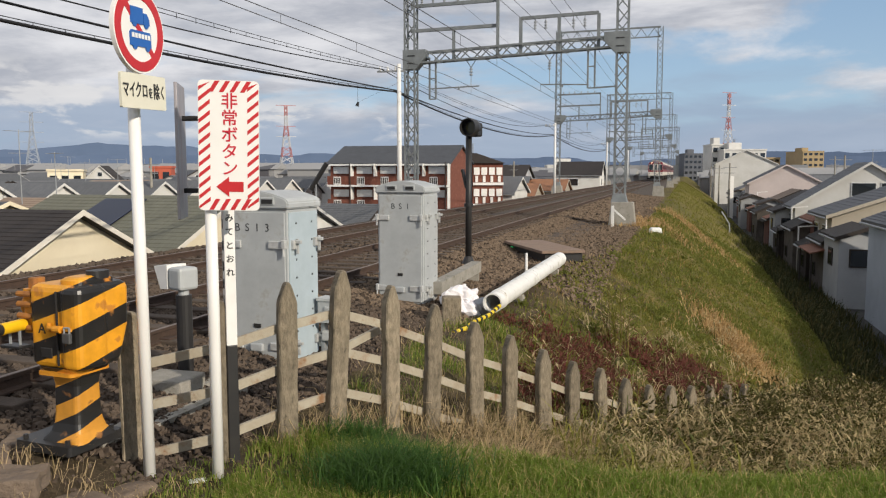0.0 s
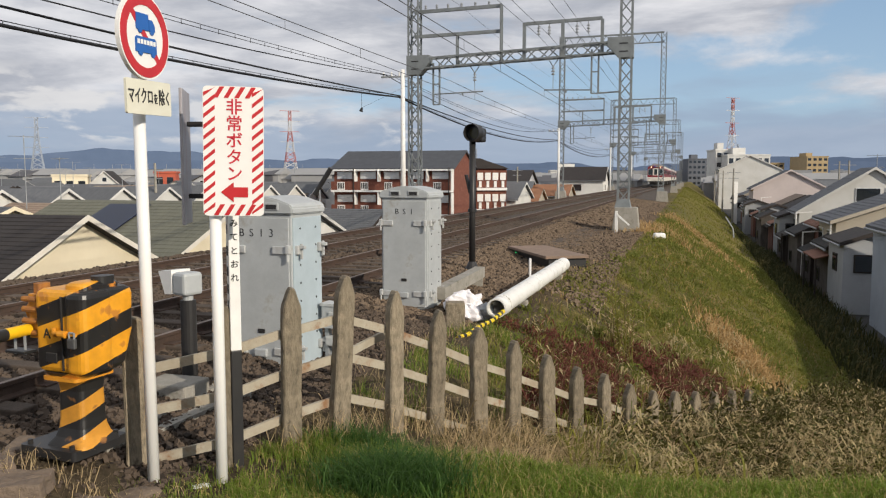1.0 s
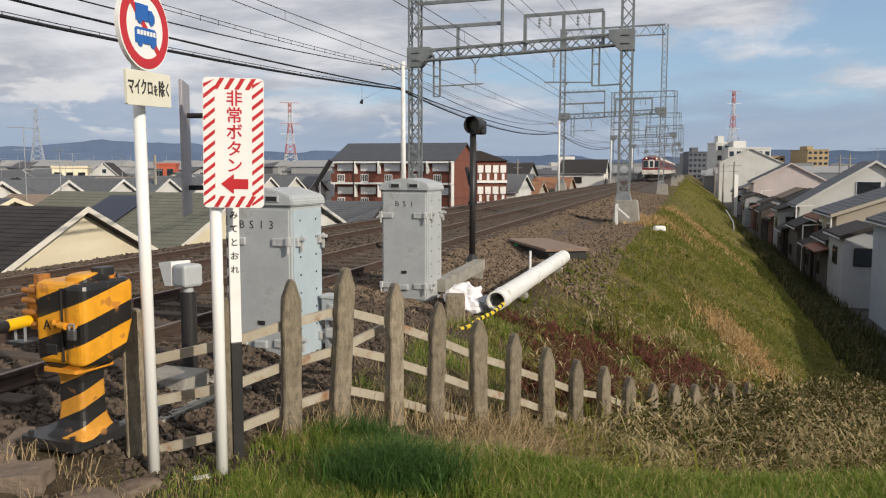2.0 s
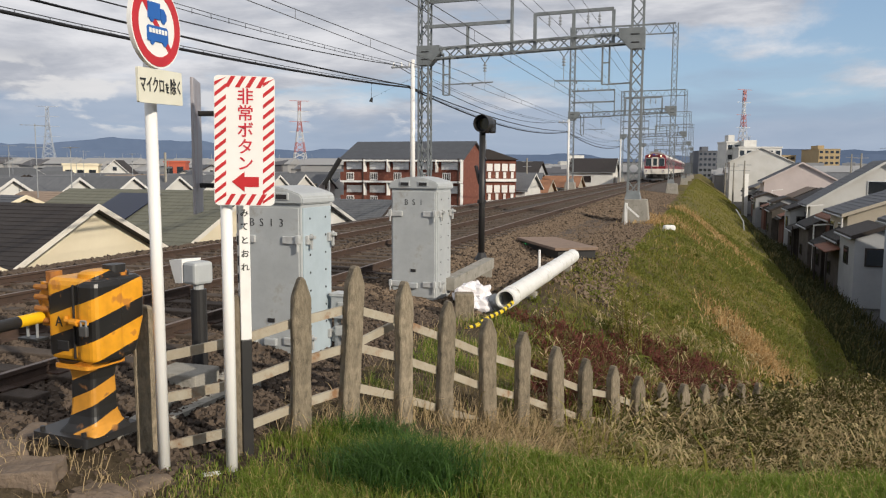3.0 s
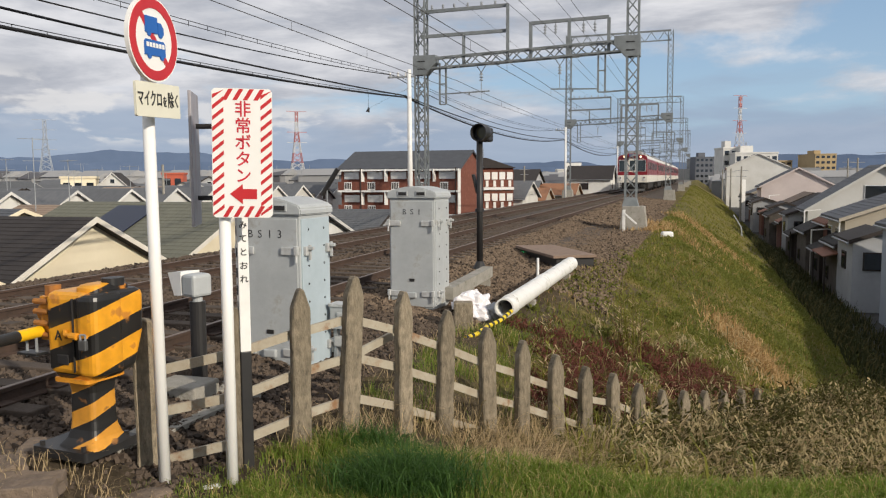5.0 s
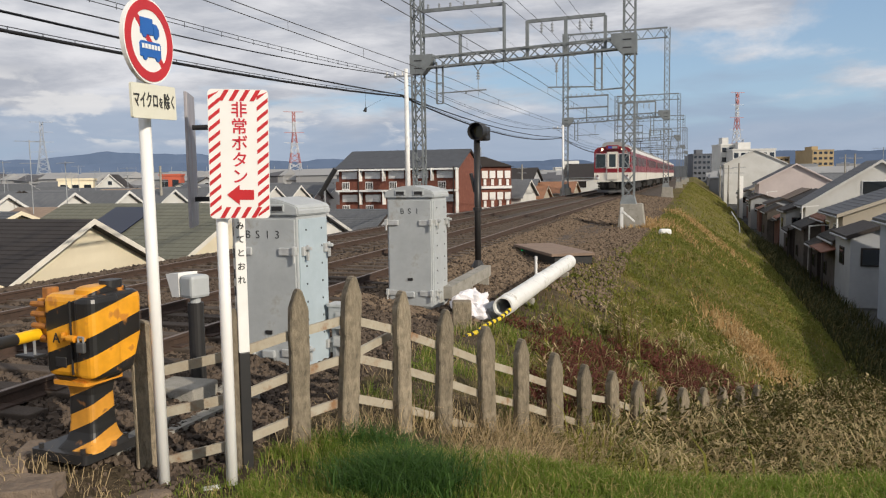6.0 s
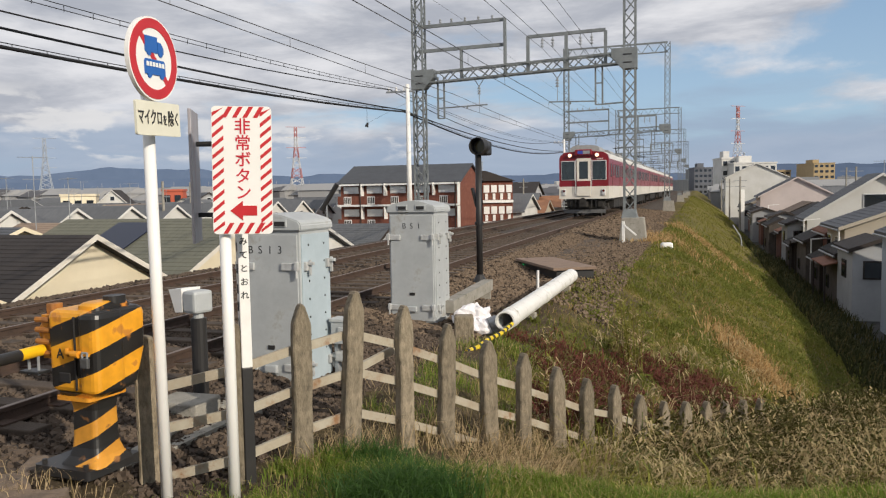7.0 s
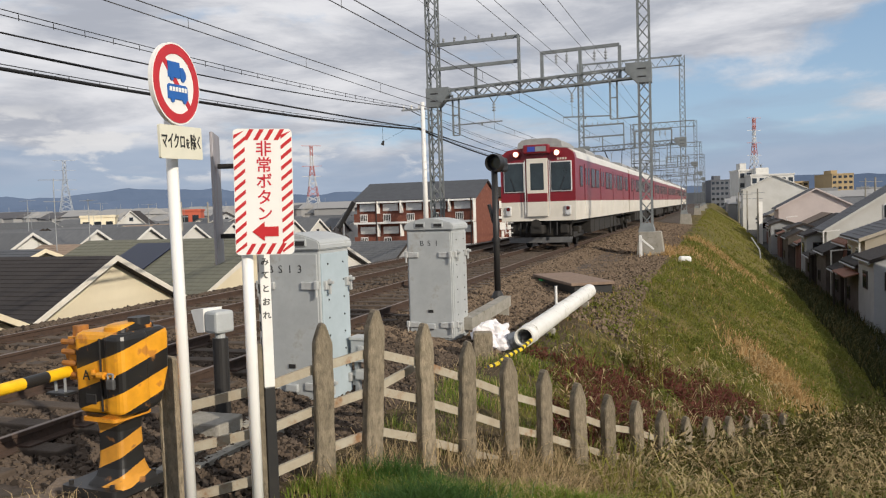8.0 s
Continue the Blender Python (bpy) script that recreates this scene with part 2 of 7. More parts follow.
def beam(bm, a, b, w, h=None):
    """A square bar from a to b."""
    a, b = Vector(a), Vector(b)
    d = b - a
    q = d.to_track_quat('Z', 'Y').to_matrix().to_4x4()
    r = bmesh.ops.create_cube(bm, size=1)
    bmesh.ops.transform(bm, matrix=Matrix.Translation((a + b) / 2) @ q @ Matrix.Diagonal((w, h or w, d.length, 1)), verts=r["verts"])


def prism(bm, pts, y0, y1):
    """The outline pts (x, z), run from y0 to y1."""
    a = [bm.verts.new((x, y0, z)) for x, z in pts]
    b = [bm.verts.new((x, y1, z)) for x, z in pts]
    n = len(pts)
    bm.faces.new(a)
    bm.faces.new(b[::-1])
    for i in range(n):
        bm.faces.new((a[i], b[i], b[(i + 1) % n], a[(i + 1) % n]))
    bmesh.ops.recalc_face_normals(bm, faces=bm.faces)


def part(name, bm, material, parent=None, label="", m=None, smooth=False):
    me = bpy.data.meshes.new(name)
    bm.to_mesh(me)
    bm.free()
    if smooth:
        for p in me.polygons:
            p.use_smooth = True
    me.materials.append(material)
    ob = new(name, me)
    if m is not None:
        ob.matrix_basis = m
    if parent is not None:
        ob.parent = parent
    if label:
        tagged(ob, label)
    return ob


def shared(name, me, parent, m):
    ob = new(name, me)
    ob.matrix_basis = m
    ob.parent = parent
    return ob


def thing(name, label, category, m=None, group="", kind=""):
    ob = new(name)
    ob.empty_display_size = 0.1
    if m is not None:
        ob.matrix_basis = m
    return tagged(ob, label, category, group, kind)


def pydata(name, verts, faces, material, smooth=False):
    me = bpy.data.meshes.new(name)
    me.from_pydata(verts, [], faces)
    if smooth:
        me.polygons.foreach_set("use_smooth", [True] * len(me.polygons))
    me.materials.append(material)
    return new(name, me)


def sm(a, b, x):
    t = min(1.0, max(0.0, (x - a) / (b - a)))
    return t * t * (3 - 2 * t)


LOW = -5.2
FX, FY, FDX, FDY = -0.846, 6.53, 0.384, 0.365     # first straight picket, and the step from one to the next


def fence_top(n):
    xs = (-3, -2, -1, 0, 1, 2, 3, 4, 5, 6, 7, 8, 9, 10, 12, 15, 26)
    zs = (0.79, 0.82, 0.9, 0.95, 0.77, 0.54, 0.305, 0.1, -0.13, -0.35, -0.52, -0.74, -0.92, -1.03, -1.23, -1.49, -2.35)
    return float(np.interp(n, xs, zs))



def shoulder(u):
    """Where the level top of the bank ends."""
    return -2.7 + 1.9 * sm(12, 30, u)


def ground_z(x, y):
    u, v = UV(x, y)
    w = v - bend(u)
    if w < -2.7:
        z = -0.42 if w > -13.0 else max(LOW, -0.42 - (-13.0 - w) * 0.62)
    else:
        s = shoulder(u)
        q = max(0.0, w - s)
        z = max(LOW, -0.42 - (q - 0.25 * (1 - math.exp(-q / 0.25))) * (0.55 + 0.1 * sm(12, 30, u)))
    side = -0.45 + 0.29 * sm(-2.0, -2.75, x) * sm(6.4, 5.2, y)
    side -= max(0.0, x - 5) * 0.05
    edge = 5.85 - 0.5 * sm(0.2, 1.6, x)
    if y > edge:
        side -= (y - edge) * 0.75
    elif y < -7:
        side -= (-7 - y) * 0.6
    side = max(side, LOW)
    z = max(z, side)
    n = ((x - FX) * FDX + (y - FY) * FDY) / (FDX * FDX + FDY * FDY)
    if 5 < n < 26:       # earth and litter have piled up against the lower fence
        f = abs(-(x - FX) * FDY + (y - FY) * FDX) / math.hypot(FDX, FDY)
        z = max(z, fence_top(n) - 0.82 + 0.18 * sm(7, 11, n) - 0.55 * f)
    if z < LOW + 0.02:
        return LOW
    return z


def spread(a, b, fine0, fine1, step, grow=1.16):
    out = list(np.arange(fine0, fine1 + 1e-6, step))
    s, x = step, fine1
    while x < b:
        s *= grow
        x = min(b, x + s)
        out.append(x)
    s, x = step, fine0
    while x > a:
        s *= grow
        x = max(a, x - s)
        out.insert(0, x)
    return out


def make_ground():
    us = spread(-800, 4200, 0.0, 16.0, 0.2, 1.09)
    vs = spread(-3600, 3600, -5.0, 8.0, 0.2, 1.14)
    verts, faces = [], []
    for u in us:
        for v in vs:
            p = T(u, v)
            z = ground_z(p.x, p.y)
            if z > LOW + 0.05 and u < 120:
                z += 0.05 * noise.noise((p.x * 0.9, p.y * 0.9, 0)) + 0.025 * noise.noise((p.x * 3, p.y * 3, 4))
            verts.append((p.x, p.y, z))
    n = len(vs)
    for i in range(len(us) - 1):
        for j in range(n - 1):
            a = i * n + j
            faces.append((a, a + 1, a + n + 1, a + n))
    m = bpy.data.materials.new("earth_and_grass")
    m.use_nodes = True
    nn, l = m.node_tree.nodes, m.node_tree.links
    b = nn["Principled BSDF"]
    b.inputs["Roughness"].default_value = 1.0
    b.inputs["Specular IOR Level"].default_value = 0.1
    co = nn.new("ShaderNodeTexCoord")

    def tex(scale, detail=6, rough=0.6):
        t = nn.new("ShaderNodeTexNoise")
        t.inputs["Scale"].default_value = scale
        t.inputs["Detail"].default_value = detail
        t.inputs["Roughness"].default_value = rough
        l.new(co.outputs["Object"], t.inputs["Vector"])
        return t

    def ramp(src, stops):
        r = nn.new("ShaderNodeValToRGB")
        e = r.color_ramp.elements
        for i, (p, c) in enumerate(stops):
            k = e[i] if i < 2 else e.new(p)
            k.position = p
            k.color = (*c, 1)
        l.new(src, r.inputs["Fac"])
        return r
    g1 = ramp(tex(0.55, 8, 0.7).outputs["Fac"], [(0.32, (0.1, 0.105, 0.03)), (0.5, (0.2, 0.175, 0.05)), (0.66, (0.32, 0.23, 0.1))])
    g2 = ramp(tex(9, 6, 0.7).outputs["Fac"], [(0.3, (0.25, 0.25, 0.25)), (0.7, (1.1, 1.1, 1.1))])
    mul = nn.new("ShaderNodeMix")
    mul.data_type = 'RGBA'
    mul.blend_type = 'MULTIPLY'
    mul.inputs["Factor"].default_value = 1
    l.new(g1.outputs["Color"], mul.inputs["A"])
    l.new(g2.outputs["Color"], mul.inputs["B"])
    dirt = ramp(tex(5, 8, 0.7).outputs["Fac"], [(0.3, (0.04, 0.03, 0.022)), (0.7, (0.135, 0.102, 0.07))])
    sel = ramp(tex(1.1, 5).outputs["Fac"], [(0.45, (0, 0, 0)), (0.6, (1, 1, 1))])
    # bare earth and town ground lie where the ground is level
    geo = nn.new("ShaderNodeNewGeometry")
    sep = nn.new("ShaderNodeSeparateXYZ")
    l.new(geo.outputs["Position"], sep.inputs["Vector"])
    low = nn.new("ShaderNodeMapRange")
    low.inputs["From Min"].default_value, low.inputs["From Max"].default_value = LOW + 0.35, LOW + 0.1
    l.new(sep.outputs["Z"], low.inputs["Value"])
    town = ramp(tex(0.2, 8, 0.7).outputs["Fac"], [(0.35, (0.045, 0.045, 0.047)), (0.65, (0.1, 0.098, 0.092))])
    mx1 = nn.new("ShaderNodeMix")
    mx1.data_type = 'RGBA'
    l.new(sel.outputs["Color"], mx1.inputs["Factor"])
    l.new(mul.outputs["Result"], mx1.inputs["A"])
    l.new(dirt.outputs["Color"], mx1.inputs["B"])
    # trodden earth between the cabinets and the fence
    dv = nn.new("ShaderNodeVectorMath")
    dv.operation = 'DOT_PRODUCT'
    dv.inputs[1].default_value = (CA, -SA, 0)
    l.new(geo.outputs["Position"], dv.inputs[0])
    jit = nn.new("ShaderNodeMath")
    jit.operation = 'MULTIPLY_ADD'
    jit.inputs[1].default_value = 2.4
    l.new(sel.outputs["Color"], jit.inputs[0])
    l.new(dv.outputs["Value"], jit.inputs[2])
    top = nn.new("ShaderNodeMapRange")
    top.inputs["From Min"].default_value, top.inputs["From Max"].default_value = 0.4, -1.6
    top.inputs["To Min"].default_value, top.inputs["To Max"].default_value = 0.15, 0.92
    l.new(jit.outputs[0], top.inputs["Value"])
    l.new(top.outputs["Result"], mx1.inputs["Factor"])
    mx2 = nn.new("ShaderNodeMix")
    mx2.data_type = 'RGBA'
    l.new(low.outputs["Result"], mx2.inputs["Factor"])
    l.new(mx1.outputs["Result"], mx2.inputs["A"])
    l.new(town.outputs["Color"], mx2.inputs["B"])
    l.new(mx2.outputs["Result"], b.inputs["Base Color"])
    bp = nn.new("ShaderNodeBump")
    bp.inputs["Strength"].default_value = 0.9
    bp.inputs["Distance"].default_value = 0.06
    l.new(tex(14, 8, 0.7).outputs["Fac"], bp.inputs["Height"])
    l.new(bp.outputs["Normal"], b.inputs["Normal"])
    g = pydata("ground", verts, faces, m, True)
    tagged(g, "grassy railway embankment running down to flat town ground", "ground", kind="structure")


make_ground()

# ---- the line: ballast, sleepers, rails ----
RAILS = (-5.55, -7.11, -8.95, -10.45)


def make_ballast():
    us = spread(-60, 420, 3.0, 24.0, 0.25, 1.12)
    sec = [(-13.2, -0.62), (-12.6, -0.3), (-11.6, -0.19), (-8.0, -0.17), (-4.7, -0.19), (-3.9, -0.36), (-2.9, -0.48)]
    cross = []
    for (a, za), (b, zb) in zip(sec, sec[1:]):
        k = max(1, int((b - a) / 0.22))
        for i in range(k):
            cross.append((a + (b - a) * i / k, za + (zb - za) * i / k))
    cross.append(sec[-1])
    verts, faces = [], []
    for u in us:
        for v, z in cross:
            q = v + (1.0 * sm(14, 30, u) * sm(-4.7, -2.9, v))
            p = T(u, q + bend(u))
            verts.append((p.x, p.y, z + 0.02 * noise.noise((p.x * 4, p.y * 4, 1))))
    n = len(cross)
    for i in range(len(us) - 1):
        for j in range(n - 1):
            a = i * n + j
            faces.append((a, a + 1, a + n + 1, a + n))
    b = pydata("ballast_bed", verts, faces, M_BALLAST, True)
    tagged(b, "brown crushed stone ballast under two railway tracks", "ballast", kind="structure")


make_ballast()


def make_rail(v, i):
    us = list(np.arange(-40, 30, 5.0)) + list(np.arange(30, 400, 4.0))
    prof = [(-0.065, -0.15), (0.065, -0.15), (0.065, -0.135), (0.012, -0.115), (0.012, -0.045), (0.034, -0.035), (0.034, -0.004), (0.026, 0.0), (-0.026, 0.0),
            (-0.034, -0.004), (-0.034, -0.035), (-0.012, -0.045), (-0.012, -0.115), (-0.065, -0.135)]
    verts, faces = [], []
    for u in us:
        for x, z in prof:
            p = T(u, v + bend(u) + x)
            verts.append((p.x, p.y, z))
    n = len(prof)
    for k in range(len(us) - 1):
        for j in range(n):
            a, b = k * n + j, k * n + (j + 1) % n
            faces.append((a, b, b + n, a + n))
    ob = pydata("rail", verts, faces, M_RUSTRAIL)
    ob.data.materials.append(M_RAILTOP)
    for p in ob.data.polygons:
        if p.index % n == 7:
            p.material_index = 1
    tagged(ob, "rusty steel running rail with a polished head", "rail", group="rails of the two tracks")
    tagged(ob, kind="structure")


for i, v in enumerate(RAILS):
    make_rail(v, i)

# ---- overhead line ----


def lattice(bm, a, b, side, w, h, bar, n):
    """A braced box girder between a and b; side: the way across."""
    a, b = Vector(a), Vector(b)
    d = (b - a).normalized()
    s = Vector(side).normalized()
    t = d.cross(s).normalized()
    cor = [s * (w / 2 * i) + t * (h / 2 * j) for i, j in ((-1, -1), (1, -1), (1, 1), (-1, 1))]
    for c in cor:
        beam(bm, a + c, b + c, bar * 1.5)
    for k in range(n):
        p, q = a + (b - a) * (k / n), a + (b - a) * ((k + 1) / n)
        for i in range(4):
            c0, c1 = cor[i], cor[(i + 1) % 4]
            if k % 2:
                c0, c1 = c1, c0
            beam(bm, p + c0, q + c1, bar)
    return cor


def gantry(u, tall):
    o = bend(u)
    m = Matrix.Translation(T(u, o)) @ TRACK
    g = thing("catenary_gantry", "grey steel lattice gantry spanning both railway tracks", "gantry", m, "catenary gantries along the line")
    L, R = -11.3, -2.32
    zl, zr = 6.66, 7.02            # the beam's middle at its two ends
    bw = 0.44

    def zb(x):
        return zl + (zr - zl) * (x - L) / (R - L)
    for x in (L, R):
        bm = bmesh.new()
        lattice(bm, (x, 0, 0.72), (x, 0, tall), (1, 0, 0), bw, bw, 0.045, int(tall / 0.55))
        part("column", bm, M_GANTRY, g)
        bm = bmesh.new()
        box(bm, (x, 0, 0.72), (0.66, 0.64, 0.36), 0.015, taper=0.74)
        part("base_shoe", bm, M_GANTRY, g)
        bm = bmesh.new()
        box(bm, (x + (0.14 if x == R else 0), 0, 0.0), (1.12, 0.95, 1.12), 0.03, taper=0.78)
        part("footing", bm, M_CONC, g, "pale cast concrete footing")
        k = 1 if x == L else -1
        z = zb(x)
        bm = bmesh.new()
        prism(bm, [(x - k * 0.3, z + 0.36), (x + k * 0.72, z + 0.36), (x + k * 0.72, z + 0.02), (x + k * 0.28, z - 0.46), (x - k * 0.3, z - 0.46)], -0.26, 0.26)
        gs = part("gusset", bm, M_GANTRY, g)
        for q in (0.1, -0.22):
            bm = bmesh.new()
            box(bm, (x + k * 0.08, -0.268, z + q), (0.34, 0.012, 0.045))
            part("gusset_slot", bm, M_BLACK, gs)
    bm = bmesh.new()
    lattice(bm, (L, 0, zl), (R, 0, zr), (0, 1, 0), 0.42, 0.42, 0.045, 20)
    part("cross_beam", bm, M_GANTRY, g)
    # the frame over the far track
    bm = bmesh.new()
    for z in (7.84, 8.88):
        beam(bm, (L, 0, z), (-7.46, 0, z + 0.06), 0.11, 0.14)
    part("feeder_frame", bm, M_GANTRY, g)
    bm = bmesh.new()
    for y in (-0.12, 0.12):
        beam(bm, (-7.46, y, zb(-7.46) - 0.2), (-7.46, y, 9.0), 0.075)
    for k in range(7):
        beam(bm, (-7.46, -0.12, zb(-7.46) + 0.3 * k), (-7.46, 0.12, zb(-7.46) + 0.3 * (k + 1)), 0.04)
    part("frame_post", bm, M_GANTRY, g)
    bm = bmesh.new()
    beam(bm, (-9.38, -0.1, zb(-9.38) - 0.2), (-9.38, -0.1, 7.84), 0.07)
    beam(bm, (-9.38, 0.1, zb(-9.38) - 0.2), (-9.38, 0.1, 7.84), 0.07)
    part("frame_post", bm, M_GANTRY, g)
    # the frame over the near track
    bm = bmesh.new()
    beam(bm, (-6.48, 0, 8.13), (-3.28, 0, 8.2), 0.11, 0.13)
    part("feeder_frame", bm, M_GANTRY, g)
    for x in (-6.48, -4.88, -3.28):
        bm = bmesh.new()
        beam(bm, (x, 0, zb(x) - 0.2), (x, 0, 8.16), 0.13)
        part("frame_post", bm, M_GANTRY, g)
    bm = bmesh.new()
    beam(bm, (L, 0, tall - 0.1), (R, 0, tall), 0.14)
    beam(bm, (L, 0, tall - 0.95), (R, 0, tall - 0.85), 0.1)
    for k in range(16):
        x0 = L + (R - L) * k / 16
        beam(bm, (x0, 0, tall - 0.1 if k % 2 else tall - 0.9), (x0 + (R - L) / 16, 0, tall - 0.9 if k % 2 else tall - 0.1), 0.05)
    part("top_beam", bm, M_GANTRY, g)
    # drop arms and registration arms over each track
    for x, k, low, end, far in ((-10.46, 1, 4.92, -8.25, 5.42), (-3.69, -1, 5.2, -5.62, 5.4)):
        bm = bmesh.new()
        for q in (0, 0.28):
            beam(bm, (x + q, 0, zb(x)), (x + q, 0, low), 0.07)
        for z in (zb(x) - 0.9, low):
            beam(bm, (x, 0, z), (x + 0.28, 0, z), 0.05)
        if k < 0:
            beam(bm, (x + 0.28, 0, low), (R - 0.2, 0, low + 0.04), 0.06)
        part("drop_arm", bm, M_GANTRY, g)
        bm = bmesh.new()
        beam(bm, (x, 0, far - 0.06), (end, 0, far), 0.05)
        beam(bm, (end + k * -0.9, 0, far - 0.02), (end + k * -0.9, 0, far - 0.14), 0.06)
        part("registration_arm", bm, M_GANTRY, g)
        cx = end - k * 0.36
        zt = zb(cx) - 0.24
        bm = bmesh.new()
        beam(bm, (cx - 0.8, 0, zt), (cx + 0.8, 0, zt), 0.06)
        beam(bm, (cx - 0.8, 0, zt), (cx - 0.8, 0, zt + 0.1), 0.06)
        beam(bm, (cx + 0.8, 0, zt), (cx + 0.8, 0, zt + 0.1), 0.06)
        part("hanger_bar", bm, M_GANTRY, g)
        bm = bmesh.new()
        rod(bm, (cx - 0.22, 0, zt), (cx, 0, zt - 0.32), 0.02, seg=5)
        rod(bm, (cx + 0.22, 0, zt), (cx, 0, zt - 0.32), 0.02, seg=5)
        for i in range(3):
            rod(bm, (cx, 0, zt - 0.33 - 0.12 * i), (cx, 0, zt - 0.41 - 0.12 * i), 0.03, 0.085, 10)
        rod(bm, (cx, 0, zt - 0.3), (cx, 0, far), 0.015, seg=5)
        part("insulator", bm, M_STEEL, g)
    for x in (-10.8, -10.3, -9.8, -9.2, -8.6, -8.0):
        bm = bmesh.new()
        for i in range(3):
            rod(bm, (x, 0, 8.96 + 0.07 * i), (x, 0, 9.02 + 0.07 * i), 0.06, 0.03, 8)
        part("insulator", bm, M_STEEL, g)
    for x in (-5.88, -5.44, -4.3, -3.84):
        bm = bmesh.new()
        rod(bm, (x, 0, 8.12), (x, 0, 7.6), 0.015, seg=5)
        for i in range(3):
            rod(bm, (x, 0, 8.0 - 0.12 * i), (x, 0, 7.92 - 0.12 * i), 0.03, 0.075, 8)
        part("insulator", bm, M_STEEL, g)
    return g


GANTRIES = ((33.2, 13.2), (74.0, 14.6), (122.0, 13.4), (165.0, 13.2), (210.0, 13.2))
for u, tall in GANTRIES:
    gantry(u, tall)


def wire(pts, r, material, name, label, sag=0.0, seg=10):
    cu = bpy.data.curves.new(name, 'CURVE')
    cu.dimensions = '3D'
    cu.bevel_depth = r
    cu.bevel_resolution = 1
    sp = cu.splines.new('POLY')
    full = []
    for a, b in zip(pts, pts[1:]):
        a, b = Vector(a), Vector(b)
        for i in range(seg):
            k = i / seg
            p = a.lerp(b, k)
            p.z -= sag * 4 * k * (1 - k)
            full.append(p)
    full.append(Vector(pts[-1]))
    sp.points.add(len(full) - 1)
    for q, p in zip(sp.points, full):
        q.co = (*p, 1)
    cu.materials.append(material)
    return tagged(new(name, cu), label, "cable", group="cables along the line")


GU = [-16.0] + [g[0] for g in GANTRIES] + [255.0]
for v, z, sag, r in ((-6.35, 5.93, 0.14, 0.011), (-6.35, 5.54, 0.0, 0.01), (-9.7, 5.92, 0.24, 0.011), (-9.7, 5.49, 0.0, 0.01), (-5.88, 7.62, 0.3, 0.009), (-5.44, 7.62, 0.3, 0.009),
                     (-4.3, 7.62, 0.3, 0.009), (-3.84, 7.62, 0.3, 0.009), (-9.2, 9.0, 0.3, 0.006)):
    wire([T(u, v + bend(u), z) for u in GU], r, M_COPPER, "overhead_wire", "thin grey overhead wire hung from the gantries", sag)
for v, zm, zc, sag in ((-6.35, 5.93, 5.54, 0.14), (-9.7, 5.92, 5.49, 0.24)):
    for u0, u1 in zip(GU[:3], GU[1:4]):
        for k in range(1, 10):
            u = u0 + (u1 - u0) * k / 10
            top = zm - sag * 4 * (k / 10) * (1 - k / 10)
            wire([T(u, v + bend(u), top), T(u, v + bend(u), zc)], 0.006, M_COPPER, "dropper_wire", "short dropper between overhead wires", 0, 1)
PU = (-17.0, 31.6, 72.4, 120.4, 163.4)
for z, sag, r, v, lab in ((5.12, 0.74, 0.036, -11.45, "thick black bundled cable sagging between lineside poles"), (5.2, 0.46, 0.026, -11.55, "black bundled cable sagging between lineside poles"),
                          (6.06, 0.9, 0.017, -12.05, "thin black cable sagging between lineside poles"), (6.1, 0.6, 0.009, -11.75, "thin messenger wire between lineside poles"),
                          (6.0, 0.6, 0.009, -11.75, "thin tied wire between lineside poles"), (5.2, 0.74, 0.009, -11.45, "thin messenger wire over the thick cable")):
    wire([T(u, v + bend(u), z) for u in PU], r, M_WIRE, "signal_cable", lab, sag, 18)
# ties that hold the bundled cable to its messenger
for z, sag, v, dz in ((5.12, 0.74, -11.45, 0.09), (6.0, 0.6, -11.75, 0.1)):
    for k in range(22, 58):
        f = k / 60
        u = PU[0] + (PU[1] - PU[0]) * f
        zz = z - sag * 4 * f * (1 - f)
        wire([T(u, v + bend(u), zz - 0.02), T(u, v + bend(u), zz + dz)], 0.008, M_WIRE, "cable_tie", "small tie on a lineside cable", 0, 1)


def cable_weight():
    p = T(27.6, -11.45 + bend(27.6), 0)
    g = thing("cable_weight", "small dark weight hanging on a thin line from the cable", "weight", Matrix.Translation((p.x, p.y, 4.2)))
    bm = bmesh.new()
    rod(bm, (0, 0, 0.1), (0, 0, 0.7), 0.006, seg=5)
    part("line", bm, M_WIRE, g)
    q = T(31.6, -11.28 + bend(31.6), 5.5) - Vector((p.x, p.y, 4.2))
    bm = bmesh.new()
    rod(bm, (0, 0, 0.14), q, 0.004, seg=5)
    part("stay", bm, M_WIRE, g, "thin stay back to the pole")
    bm = bmesh.new()
    rod(bm, (-0.03, 0, 0.0), (0.02, 0, 0.16), 0.07, 0.035, 10)
    part("body", bm, M_WIRE, g)


cable_weight()


def pole(u):
    g = thing("lineside_pole", "slim pale concrete pole carrying cables beside the gantry", "pole", Matrix.Translation(T(u, -11.28 + bend(u))) @ TRACK, "lineside poles")
    bm = bmesh.new()
    rod(bm, (0, 0, -0.8), (0, 0, 6.25), 0.12, 0.085, 14)
    part("shaft", bm, M_WHITE, g, smooth=True)
    bm = bmesh.new()
    beam(bm, (-0.95, 0, 5.96), (0.3, 0, 5.96), 0.07)
    part("crossarm", bm, M_STEEL, g)
    for x in (-0.85, -0.5, -0.15):
        bm = bmesh.new()
        rod(bm, (x, 0, 5.99), (x, 0, 6.16), 0.05, 0.03, 8)
        part("insulator", bm, M_WHITE, g)


for u in PU[1:]:
    pole(u)

